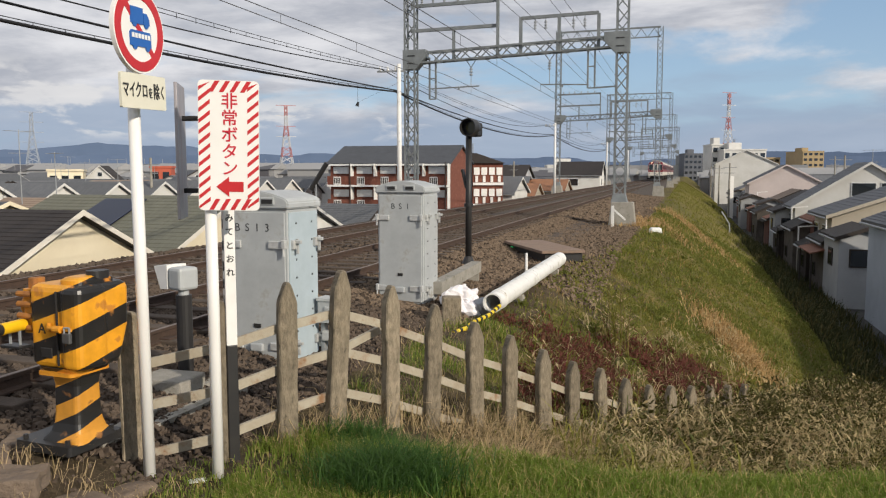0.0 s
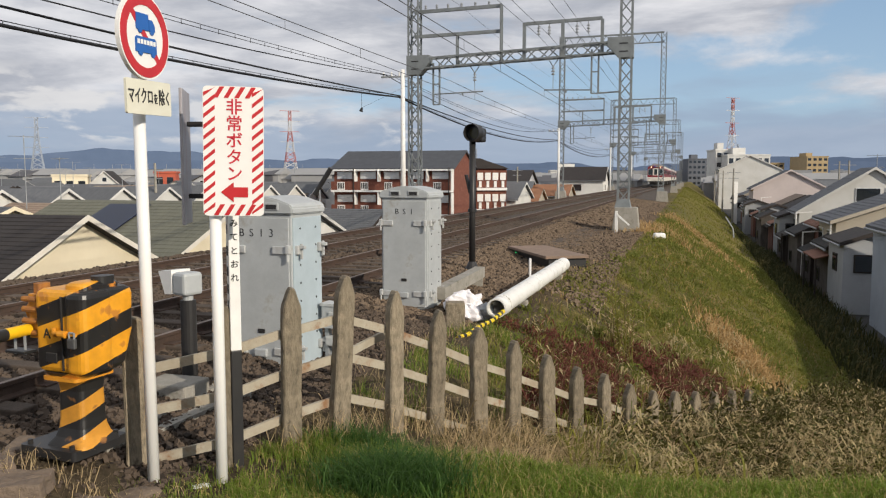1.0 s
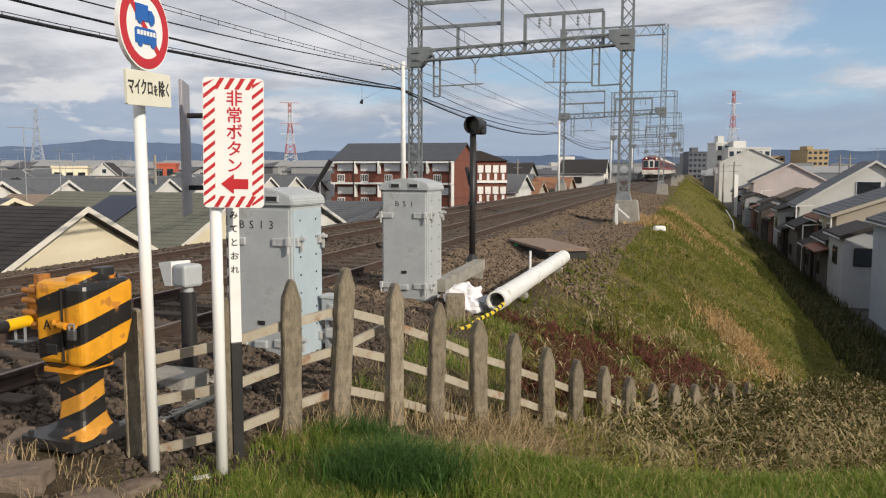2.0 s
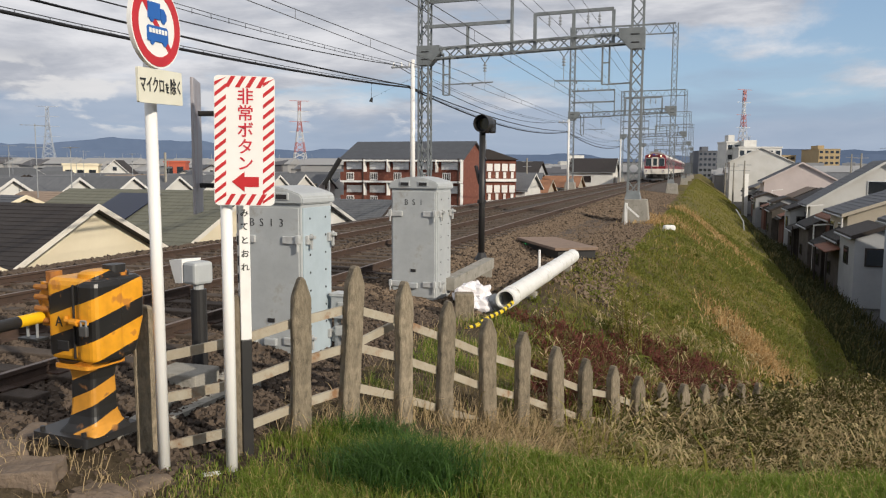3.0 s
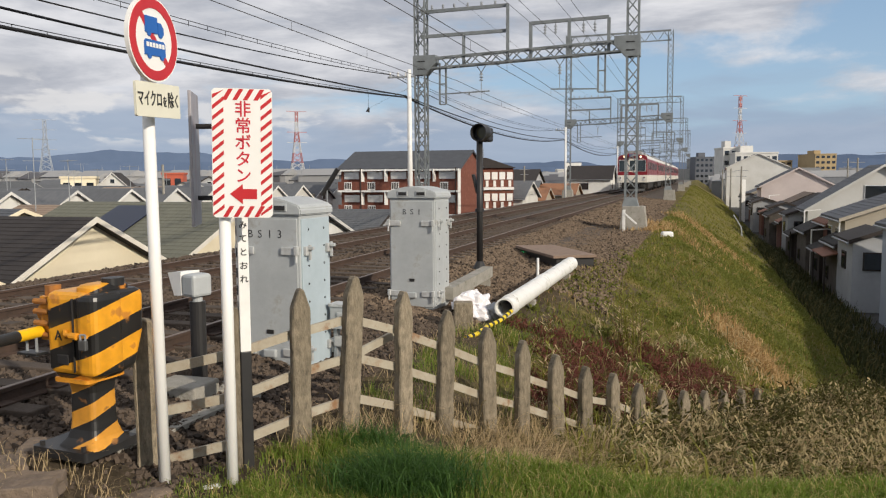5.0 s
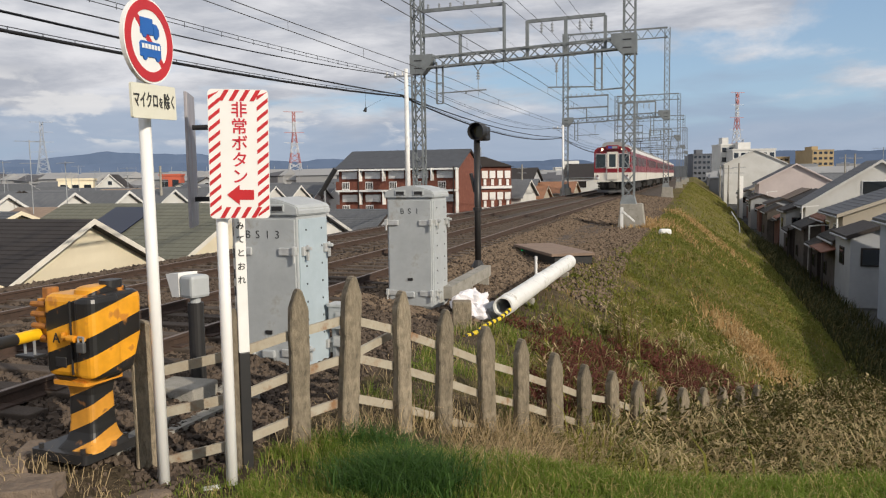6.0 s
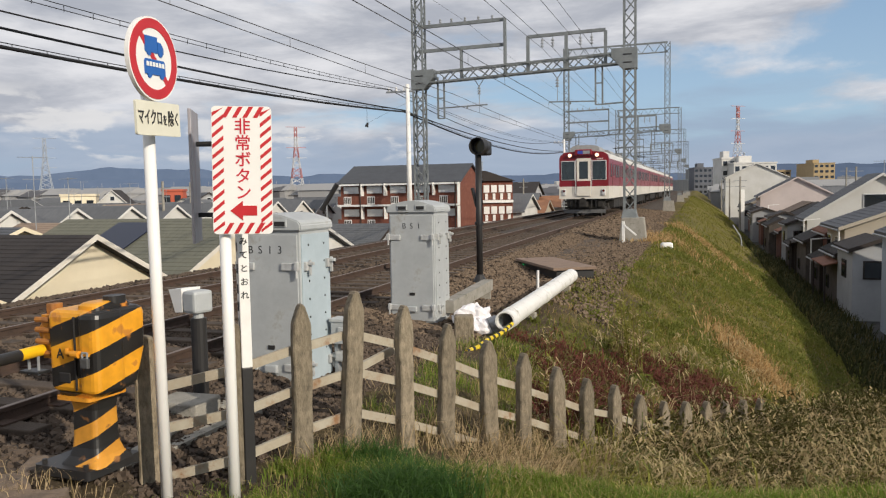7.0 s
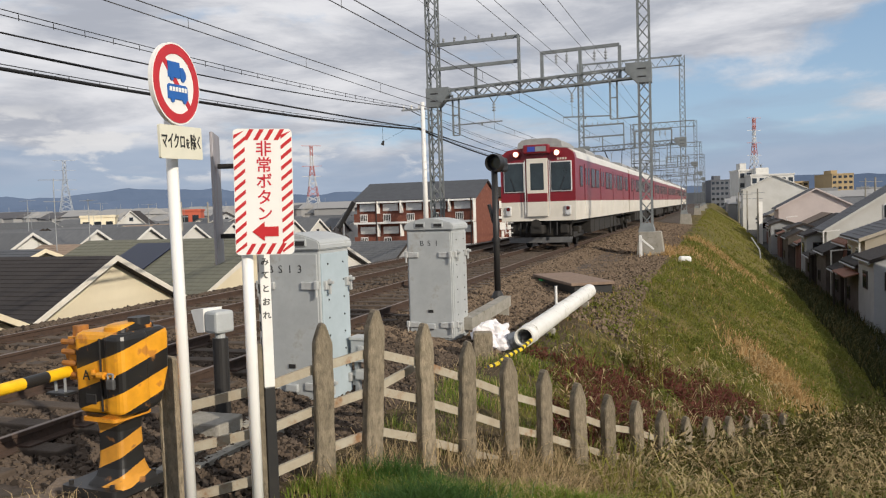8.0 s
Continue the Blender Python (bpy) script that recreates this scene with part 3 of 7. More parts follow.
# ---- the train ----
CAR, GAP, HALF = 20.2, 0.7, 1.5


def railcar(lead):
    lab = "maroon and ivory electric train car, leading car with lit headlights" if lead else "maroon and ivory electric train car coupled in the train"
    g = thing("train_car", lab, "train", None, "cars of the train")
    # local: y = 0 at the leading end, the car runs to +y; x to the right of the line
    bm = bmesh.new()
    prism(bm, [(HALF, 1.76), (HALF, 3.45), (-HALF, 3.45), (-HALF, 1.76)], 0.0, CAR)
    part("upper_body", bm, M_RED, g, "maroon window band")
    bm = bmesh.new()
    prism(bm, [(HALF + 0.004, 1.0), (HALF + 0.004, 1.76), (-HALF - 0.004, 1.76), (-HALF - 0.004, 1.0)], -0.004, CAR)
    part("lower_body", bm, M_IVORY, g, "ivory lower panels")
    bm = bmesh.new()
    prism(bm, [(HALF + 0.003, 3.45), (HALF - 0.05, 3.68), (HALF - 0.3, 3.86), (-HALF + 0.3, 3.86), (-HALF + 0.05, 3.68), (-HALF - 0.003, 3.45)], 0.45 if lead else 0.0, CAR)
    part("cantrail", bm, M_IVORY, g, "ivory band under the roof")
    bm = bmesh.new()
    prism(bm, [(HALF - 0.3, 3.86), (HALF - 0.7, 3.95), (0, 3.99), (-HALF + 0.7, 3.95), (-HALF + 0.3, 3.86)], 0.3, CAR)
    part("roof", bm, M_ROOFG, g)
    if lead:
        bm = bmesh.new()
        prism(bm, [(HALF, 3.45), (HALF - 0.06, 3.66), (HALF - 0.3, 3.83), (0.6, 3.9), (-0.6, 3.9), (-HALF + 0.3, 3.83), (-HALF + 0.06, 3.66), (-HALF, 3.45)], 0.0, 0.45)
        part("front_brow", bm, M_RED, g)
    for y in ((2.0, 8.4, 14.6) if lead else (3, 8, 13, 17)):
        bm = bmesh.new()
        prism(bm, [(0.92, 3.88), (0.88, 4.12), (0.72, 4.25), (0.4, 4.3), (-0.4, 4.3), (-0.72, 4.25), (-0.88, 4.12), (-0.92, 3.88)], y - 1.5, y + 1.5)
        part("roof_cooler", bm, M_ROOFG, g, "grey roof air-conditioning unit")
    if not lead:
        bm = bmesh.new()
        for sx in (-0.6, 0.6):
            beam(bm, (sx, 4.0, 4.2), (sx * 0.8, 5.2, 4.75), 0.05)
            beam(bm, (sx * 0.8, 5.2, 4.75), (sx, 4.3, 5.25), 0.05)
        beam(bm, (-0.8, 4.3, 5.25), (0.8, 4.3, 5.25), 0.06)
        part("pantograph", bm, M_UNDER, g)
    # sides: doors and windows
    for sx in (1, -1):
        x = sx * (HALF + 0.004)
        for yd in (3.0, 7.9, 12.8, 17.6):
            for q in (-0.33, 0.33):
                bm = bmesh.new()
                box(bm, (x, yd + q, 2.53), (0.03, 0.64, 1.5), 0.008)
                dr = part("door", bm, M_RED, g)
                bm = bmesh.new()
                box(bm, (x, yd + q, 1.47), (0.03, 0.64, 0.6), 0.008)
                part("door_foot", bm, M_IVORY, dr)
            for q in (-0.33, 0.33):
                bm = bmesh.new()
                box(bm, (x + sx * 0.012, yd + q, 2.78), (0.02, 0.36, 0.72), 0.006)
                part("door_window", bm, M_SIDEGLASS, g)
            bm = bmesh.new()
            for q in (-0.68, 0.68):
                box(bm, (x + sx * 0.002, yd + q, 2.53), (0.02, 0.03, 1.5))
            part("door_trim", bm, M_REDDARK, g)
        for yw in (1.45, 4.75, 6.15, 9.65, 11.05, 14.5, 15.9, 19.0):
            wd = 0.6 if yw == 1.45 else 1.05
            bm = bmesh.new()
            box(bm, (x, yw, 2.75), (0.03, wd + 0.08, 0.86), 0.01)
            fr = part("window_frame", bm, M_REDDARK, g)
            bm = bmesh.new()
            box(bm, (x + sx * 0.008, yw, 2.75), (0.022, wd, 0.78), 0.006)
            part("pane", bm, M_SIDEGLASS, fr)
    # underframe and bogies
    bm = bmesh.new()
    box(bm, (0, CAR / 2, 0.98), (2.6, CAR - 0.4, 0.22))
    part("underframe", bm, M_UNDER, g)
    for y, ln, s in ((5.6, 1.1, 1), (7.0, 1.4, 1), (8.8, 1.8, 1), (10.9, 2.0, 1), (12.8, 1.3, 1), (14.4, 1.1, 1), (7, 2.4, -1), (11, 2.6, -1)):
        bm = bmesh.new()
        box(bm, (s * 0.95, y, 0.62), (0.75, ln, 0.6), 0.03)
        part("equipment_box", bm, M_UNDER, g)
    for yb in (2.9, CAR - 2.9):
        bm = bmesh.new()
        for s in (-1, 1):
            box(bm, (s * 1.05, yb, 0.5), (0.16, 2.7, 0.22), 0.03)
            box(bm, (s * 1.05, yb, 0.68), (0.3, 0.6, 0.3), 0.05)
        bg = part("bogie_frame", bm, M_UNDER, g)
        for q in (-1.05, 1.05):
            bm = bmesh.new()
            for s in (-1, 1):
                rod(bm, (s * 0.73, yb + q, 0.43), (s * 0.87, yb + q, 0.43), 0.43, 0.43, 24)
            rod(bm, (-0.8, yb + q, 0.43), (0.8, yb + q, 0.43), 0.08)
            part("wheelset", bm, M_UNDER, bg)
    if not lead:
        bm = bmesh.new()
        box(bm, (0, -0.35, 2.2), (1.1, 0.72, 2.1), 0.05)
        part("gangway", bm, M_RUBBER, g)
        return g
    # the cab front
    for sx, w0, w1 in ((-1, 0.55, 1.34), (1, 0.55, 1.34)):
        cx, wd = sx * (w0 + w1) / 2, w1 - w0
        bm = bmesh.new()
        box(bm, (cx, -0.01, 2.74), (wd + 0.07, 0.07, 1.2), 0.03)
        fr = part("windscreen_frame", bm, M_ALU, g, "pale window surround")
        bm = bmesh.new()
        box(bm, (cx, -0.03, 2.74), (wd, 0.06, 1.12), 0.05)
        part("windscreen", bm, M_CABGLASS, fr)
        bm = bmesh.new()
        beam(bm, (cx - 0.05 * sx, -0.072, 2.2), (cx + 0.15 * sx, -0.072, 2.75), 0.015)
        part("wiper", bm, M_BLACK, fr)
        bm = bmesh.new()
        rod(bm, (sx * 0.82, -0.16, 3.66), (sx * 0.82, 0.2, 3.66), 0.15, 0.15, 20)
        hl = part("headlight_shell", bm, M_RED, g)
        bm = bmesh.new()
        rod(bm, (sx * 0.82, -0.185, 3.66), (sx * 0.82, -0.15, 3.66), 0.1, 0.1, 20)
        part("headlight", bm, M_LAMP, hl, "glowing warm headlight")
        bm = bmesh.new()
        box(bm, (sx * 1.2, -0.03, 1.4), (0.24, 0.08, 0.4), 0.06)
        tl = part("marker_housing", bm, M_ALU, g)
        for z, mm in ((1.49, M_REDLENS), (1.3, M_ALU)):
            bm = bmesh.new()
            rod(bm, (sx * 1.2, -0.09, z), (sx * 1.2, -0.05, z), 0.075, 0.075, 16)
            part("marker_light", bm, mm, tl)
    bm = bmesh.new()
    box(bm, (0, -0.045, 2.32), (0.86, 0.11, 2.3), 0.03)
    dr = part("gangway_door", bm, M_IVORY, g, "ivory end door with a window")
    bm = bmesh.new()
    box(bm, (0, -0.078, 2.75), (0.56, 0.06, 1.08), 0.05)
    part("pane", bm, M_CABGLASS, dr)
    bm = bmesh.new()
    box(bm, (0, -0.085, 1.93), (0.82, 0.05, 0.34), 0.01)
    part("door_band", bm, M_RED, dr)
    for sx in (-1, 1):
        bm = bmesh.new()
        rod(bm, (sx * 0.49, -0.1, 1.25), (sx * 0.49, -0.1, 3.4), 0.018)
        part("handrail", bm, M_ALU, g)
    bm = bmesh.new()
    box(bm, (0, -0.04, 3.83), (1.02, 0.42, 0.36), 0.05)
    dp = part("destination_box", bm, M_RED, g)
    bm = bmesh.new()
    box(bm, (-0.18, -0.252, 3.83), (0.3, 0.02, 0.2), 0.004)
    part("sign_panel", bm, mat("blind_blue", (0.05, 0.08, 0.4), 0.4), dp, "blue panel")
    bm = bmesh.new()
    box(bm, (0.2, -0.252, 3.83), (0.42, 0.02, 0.2), 0.004)
    part("sign_panel", bm, M_STEEL, dp, "grey panel")
    bm = bmesh.new()
    for k in range(4):
        box(bm, (0.84 + k * 0.1, -0.008, 3.43), (0.06, 0.012, 0.08))
    part("number_bars", bm, M_IVORY, g)
    bm = bmesh.new()
    box(bm, (0, 0.0, 0.66), (0.5, 0.9, 0.34), 0.05)
    rod(bm, (0, -0.45, 0.88), (0, -0.1, 0.88), 0.2, 0.14, 12)
    part("coupler", bm, M_UNDER, g)
    bm = bmesh.new()
    prism(bm, [(-1.25, 0.12), (1.25, 0.12), (1.3, 0.34), (-1.3, 0.34)], 0.25, 0.33)
    part("snow_guard", bm, M_GUARD, g, "grey rail guard plate")
    bm = bmesh.new()
    box(bm, (0, 0.5, 0.68), (2.45, 0.3, 0.6), 0.03)
    part("end_beam", bm, M_UNDER, g)
    for x, ln in ((-0.75, 0.5), (-0.5, 0.42), (0.45, 0.45), (0.72, 0.52)):
        bm = bmesh.new()
        rod(bm, (x, 0.1, 0.95), (x, 0.02, 0.95 - ln), 0.035, seg=8)
        part("brake_hose", bm, M_RUBBER, g)
    for x in (-1.0, 0.98):
        bm = bmesh.new()
        box(bm, (x, 0.32, 0.7), (0.34, 0.3, 0.42), 0.04)
        part("equipment_box", bm, M_UNDER, g)
    bm = bmesh.new()
    for sx in (-1,):
        for z in (0.55, 0.75, 0.95):
            beam(bm, (sx * 1.35, 0.02, z), (sx * 1.05, 0.02, z), 0.03)
        beam(bm, (sx * 1.35, 0.02, 0.5), (sx * 1.35, 0.02, 1.1), 0.03)
    part("step_iron", bm, M_WHITE, g)
    return g


def lift_body(g):
    """The body rides on its springs a little above the bogies."""
    for o in g.children:
        if not o.name.startswith("bogie"):
            o.location.z += 0.14
    return g


CARS = [lift_body(railcar(True))]
CARS.append(lift_body(railcar(False)))
for k in (2, 3, 4, 5):
    CARS.append(copy_thing(CARS[1], Matrix.Identity(4)))


def motions():
    for k, car in enumerate(CARS):
        rows = []
        for i in range(17):
            t = i * 0.5
            u0 = 31.0 + 18.0 * (8.0 - t) + k * (CAR + GAP)
            a = T(u0, -6.33 + bend(u0))
            u1 = u0 + CAR
            b = T(u1, -6.33 + bend(u1))
            yaw = math.degrees(math.atan2(-(b.x - a.x), b.y - a.y))
            rows.append((t, pose(a.x, a.y, 0, 0, 0, yaw)))
        walk(car, rows)

# ---- things beside the crossing ----
M_SIGNWHITE = mat("sign_white", (0.82, 0.81, 0.78), 0.35, col2=(0.76, 0.75, 0.71), scale=3)
M_CREAM = mat("sign_cream", (0.72, 0.70, 0.58), 0.4, col2=(0.64, 0.62, 0.5), scale=4)
M_SIGNRED = mat("sign_red", (0.52, 0.025, 0.03), 0.4, col2=(0.44, 0.02, 0.025), scale=6)
M_SIGNBLUE = mat("sign_blue", (0.02, 0.12, 0.42), 0.4, col2=(0.015, 0.1, 0.36))
M_INK = mat("dark_ink", (0.03, 0.03, 0.03), 0.6)
M_INKRED = mat("red_ink", (0.55, 0.02, 0.04), 0.5)
M_GREYBACK = mat("sign_back_grey", (0.42, 0.4, 0.41), 0.5, 0.3, col2=(0.3, 0.28, 0.3), scale=20, stretch=(1, 1, 0.1), wear=(0.3, 0.2, 0.2), wscale=6)
M_GATE = stripe_mat("gate_stripes", (0.74, 0.33, 0.018), (0.016, 0.015, 0.014), (-0.34, -0.24, 1.0), 0.28, 0.146, 0.52, 0.38, wear=(0.5, 0.2, 0.03))
M_GATECOL = stripe_mat("gate_column_stripes", (0.6, 0.27, 0.03), (0.016, 0.015, 0.014), (-0.42, -0.3, 1.0), 0.235, 0.1, 0.48, 0.5, wear=(0.25, 0.11, 0.03))
M_ORANGE = mat("orange_paint", (0.7, 0.3, 0.02), 0.5, col2=(0.55, 0.22, 0.02), scale=8, wear=(0.3, 0.13, 0.04), wscale=6)
M_SHUTG = mat("dull_grey_metal", (0.12, 0.12, 0.12), 0.55, 0.5)
M_RUSTORANGE = mat("rusty_orange_paint", (0.42, 0.17, 0.03), 0.75, col2=(0.24, 0.1, 0.035), scale=14, bump=0.3)
M_BAR = stripe_mat("gate_bar_stripes", (0.85, 0.5, 0.01), (0.02, 0.02, 0.02), (0, 1, 0), 0.44, 0.1, 0.55, 0.45)
M_TAPE = stripe_mat("yellow_black_tape", (0.75, 0.55, 0.02), (0.02, 0.02, 0.02), (0, 1, 0), 0.12, 0.0, 0.55, 0.5)
M_BAG = mat("white_plastic_bag", (0.82, 0.8, 0.8), 0.4, col2=(0.72, 0.68, 0.7), scale=8, bump=0.4, bscale=30)
M_BROWNSTONE = mat("brown_stone", (0.2, 0.15, 0.11), 0.95, col2=(0.11, 0.085, 0.065), scale=9, bump=0.7, bscale=40)
M_PIPE = mat("white_pipe", (0.8, 0.79, 0.76), 0.4, col2=(0.68, 0.67, 0.62), scale=4, wear=(0.45, 0.42, 0.36), wscale=3)
M_BOARD = mat("brown_board", (0.27, 0.19, 0.14), 0.85, col2=(0.19, 0.135, 0.1), scale=5, bump=0.3)
M_GREEN = mat("green_led", (0.02, 0.6, 0.15), 0.4, emit=0.9)
M_CREAMPOLE = mat("pole_white", (0.83, 0.82, 0.79), 0.3, col2=(0.72, 0.71, 0.68), scale=3, stretch=(1, 1, 0.4))


def lettering(text, size, material, parent, m, name="lettering", depth=0.0015, bold=0.0):
    cu = bpy.data.curves.new(name, 'FONT')
    cu.body = text
    cu.size = size
    cu.align_x, cu.align_y = 'CENTER', 'CENTER'
    cu.extrude = depth
    cu.offset = bold
    cu.resolution_u = 3
    tmp = new("tmp_text", cu)
    me = bpy.data.meshes.new_from_object(tmp.evaluated_get(bpy.context.evaluated_depsgraph_get()))
    bpy.data.objects.remove(tmp)
    me.materials.clear()
    me.materials.append(material)
    ob = new(name, me)
    ob.matrix_basis = m
    ob.parent = parent
    return ob


FACE = Matrix.Rotation(radians(90), 4, 'X')     # text in the x-z plane, read from -y


def flat(x, z, y=0.0):
    return Matrix.Translation((x, y, z)) @ FACE


def disc(bm, cx, cz, r, y0, y1, seg=48, r_in=0.0):
    if r_in <= 0:
        rod(bm, (cx, y0, cz), (cx, y1, cz), r, r, seg)
        return
    rings = []
    for rr, y in ((r, y0), (r, y1), (r_in, y1), (r_in, y0)):
        rings.append([bm.verts.new((cx + rr * math.cos(2 * math.pi * i / seg), y, cz + rr * math.sin(2 * math.pi * i / seg))) for i in range(seg)])
    for a, b in zip(rings, rings[1:] + rings[:1]):
        for i in range(seg):
            bm.faces.new((a[i], a[(i + 1) % seg], b[(i + 1) % seg], b[i]))
    bmesh.ops.recalc_face_normals(bm, faces=bm.faces)


def plate(bm, w, h, r, y0, y1, cx=0.0, cz=0.0):
    """An upright plate with rounded corners."""
    pts = []
    for sx, sz, a0 in ((1, 1, 0), (-1, 1, 90), (-1, -1, 180), (1, -1, 270)):
        for k in range(5):
            a = radians(a0 + 22.5 * k)
            pts.append((cx + sx * (w / 2 - r) + r * math.cos(a), cz + sz * (h / 2 - r) + r * math.sin(a)))
    prism(bm, pts, y0, y1)


def poly(bm, pts, y0, y1):
    prism(bm, pts, y0, y1)


def make_round_sign():
    g = thing("traffic_sign", "round red-rimmed no trucks or buses sign on white pole", "traffic sign", Matrix.Translation((-2.085, 5.44, -0.46)))
    bm = bmesh.new()
    rod(bm, (0.005, 0, -0.3), (-0.02, 0, 3.35), 0.041, 0.041, 24)
    part("pole", bm, M_CREAMPOLE, g, smooth=True)
    hd = Matrix.Translation((0.082, -0.045, 0)) @ Matrix.Rotation(radians(77), 4, 'Z') @ Matrix.Rotation(radians(-1.5), 4, 'Y')
    R, cz = 0.277, 3.14
    bm = bmesh.new()
    disc(bm, 0, cz, R, -0.03, 0.0)
    dk = part("disc", bm, M_SIGNWHITE, g, "white disc edge", hd)
    bm = bmesh.new()
    disc(bm, 0, cz, R - 0.012, -0.034, -0.028, r_in=R - 0.075)
    part("red_ring", bm, M_SIGNRED, dk)
    bm = bmesh.new()
    q = 0.205
    c, s = math.cos(radians(-48)), math.sin(radians(-48))
    w = 0.021
    poly(bm, [(-q * c - w * s, cz - q * s + w * c), (q * c - w * s, cz + q * s + w * c), (q * c + w * s, cz + q * s - w * c), (-q * c + w * s, cz - q * s - w * c)], -0.033, -0.029)
    part("red_bar", bm, M_SIGNRED, dk)
    # lorry
    bm = bmesh.new()
    z = cz + 0.02
    poly(bm, [(-0.1, z + 0.02), (-0.1, z + 0.125), (0.035, z + 0.125), (0.035, z + 0.02)], -0.038, -0.03)
    poly(bm, [(0.04, z + 0.02), (0.04, z + 0.095), (0.075, z + 0.095), (0.105, z + 0.06), (0.105, z + 0.02)], -0.038, -0.03)
    for x in (-0.06, 0.07):
        disc(bm, x, z + 0.018, 0.021, -0.0385, -0.03, 16)
    part("lorry_symbol", bm, M_SIGNBLUE, dk)
    bm = bmesh.new()
    z = cz - 0.125
    poly(bm, [(-0.115, z + 0.02), (-0.115, z + 0.105), (-0.1, z + 0.12), (0.1, z + 0.12), (0.115, z + 0.105), (0.115, z + 0.02)], -0.038, -0.03)
    for x in (-0.065, 0.075):
        disc(bm, x, z + 0.018, 0.022, -0.0385, -0.03, 16)
    part("bus_symbol", bm, M_SIGNBLUE, dk)
    for k in range(6):
        bm = bmesh.new()
        poly(bm, [(-0.1 + k * 0.035, z + 0.072), (-0.1 + k * 0.035, z + 0.102), (-0.074 + k * 0.035, z + 0.102), (-0.074 + k * 0.035, z + 0.072)], -0.0405, -0.0385)
        part("bus_window", bm, M_SIGNWHITE, dk)
    bm = bmesh.new()
    plate(bm, 0.5, 0.225, 0.012, -0.03, -0.012, 0.02, 2.745)
    pl = part("supplementary_plate", bm, M_CREAM, g, "cream plate with black lettering", hd)
    for ch, size, x in (("マ", 0.112, -0.185), ("イ", 0.112, -0.115), ("ク", 0.112, -0.048), ("ロ", 0.108, 0.022), ("を", 0.078, 0.086), ("除", 0.115, 0.155), ("く", 0.1, 0.226)):
        lettering(ch, size, M_INK, pl, flat(x, 2.735 if size < 0.1 else 2.745, -0.0335) @ Matrix.Diagonal((0.62, 1, 1, 1)), bold=0.0012)
    bm = bmesh.new()
    for z in (2.72, 3.0, 3.25):
        box(bm, (0, 0, z), (0.1, 0.09, 0.03), 0.005)
    part("clamp", bm, M_STEEL, g)


def make_button_sign():
    g = thing("emergency_sign", "white board with red striped border and emergency button lettering", "sign", Matrix.Translation((-1.6, 5.45, -0.5)))
    bm = bmesh.new()
    rod(bm, (0, 0, -0.3), (0, 0, 2.7), 0.04, 0.04, 24)
    part("pole", bm, M_CREAMPOLE, g, smooth=True)
    bm = bmesh.new()
    rod(bm, (0, 0, 0.0), (0, 0, 0.06), 0.075, 0.06, 16)
    part("foot_collar", bm, M_CONC, g)
    m = Matrix.Translation((0.15, -0.05, 2.43)) @ Matrix.Rotation(radians(10), 4, 'Z') @ Matrix.Rotation(radians(1.0), 4, 'Y')
    W, Hh = 0.4, 0.872
    bm = bmesh.new()
    plate(bm, W, Hh, 0.03, -0.008, 0.008)
    b = part("board", bm, M_SIGNWHITE, g, "white sign board", m)
    # red slanting stripes round the border, each cut to the border band
    bw = 0.078
    y0, y1 = -0.0105, -0.0075
    n = 12
    pit = Hh / n
    for side in (-1, 1):
        for k in range(n):
            za = -Hh / 2 + pit * (k + 0.02)
            xo, xi = side * (W / 2 - 0.004), side * (W / 2 - bw)
            xa, xb = min(xo, xi), max(xo, xi)
            z0, z1 = za, za + 0.028
            rise = 0.062
            p = [(xa, z0), (xb, z0 + rise), (xb, z1 + rise), (xa, z1)]
            p = [(x, max(-Hh / 2 + 0.012, min(Hh / 2 - 0.012, z))) for x, z in p]
            if max(z for _, z in p) - min(z for _, z in p) < 0.02:
                continue
            bm = bmesh.new()
            poly(bm, p, y0, y1)
            part("border_stripe", bm, M_SIGNRED, b)
    for top in (-1, 1):
        for k in range(4):
            x0 = -W / 2 + bw + 0.002 + k * 0.069
            za, zb = (Hh / 2 - bw, Hh / 2 - 0.004) if top > 0 else (-Hh / 2 + 0.004, -Hh / 2 + bw)
            bm = bmesh.new()
            poly(bm, [(x0 - 0.012, za), (x0 + 0.018, za), (x0 + 0.062, zb), (x0 + 0.032, zb)], y0 - 0.0006, y1)
            part("border_stripe", bm, M_SIGNRED, b)
    for i, ch in enumerate("非常ボタン"):
        lettering(ch, 0.112, M_INKRED, b, flat(0.005, 0.292 - 0.112 * i, -0.0095), bold=0.0012)
    bm = bmesh.new()
    zc = -0.275
    poly(bm, [(-0.085, zc), (0.0, zc + 0.068), (0.0, zc + 0.034), (0.095, zc + 0.034), (0.095, zc - 0.034), (0.0, zc - 0.034), (0.0, zc - 0.068)], -0.0115, -0.0075)
    part("arrow", bm, M_SIGNRED, b)
    bm = bmesh.new()
    for z in (2.1, 2.6):
        box(bm, (0.0, -0.005, z), (0.11, 0.09, 0.03), 0.004)
    part("clamp", bm, M_STEEL, g)


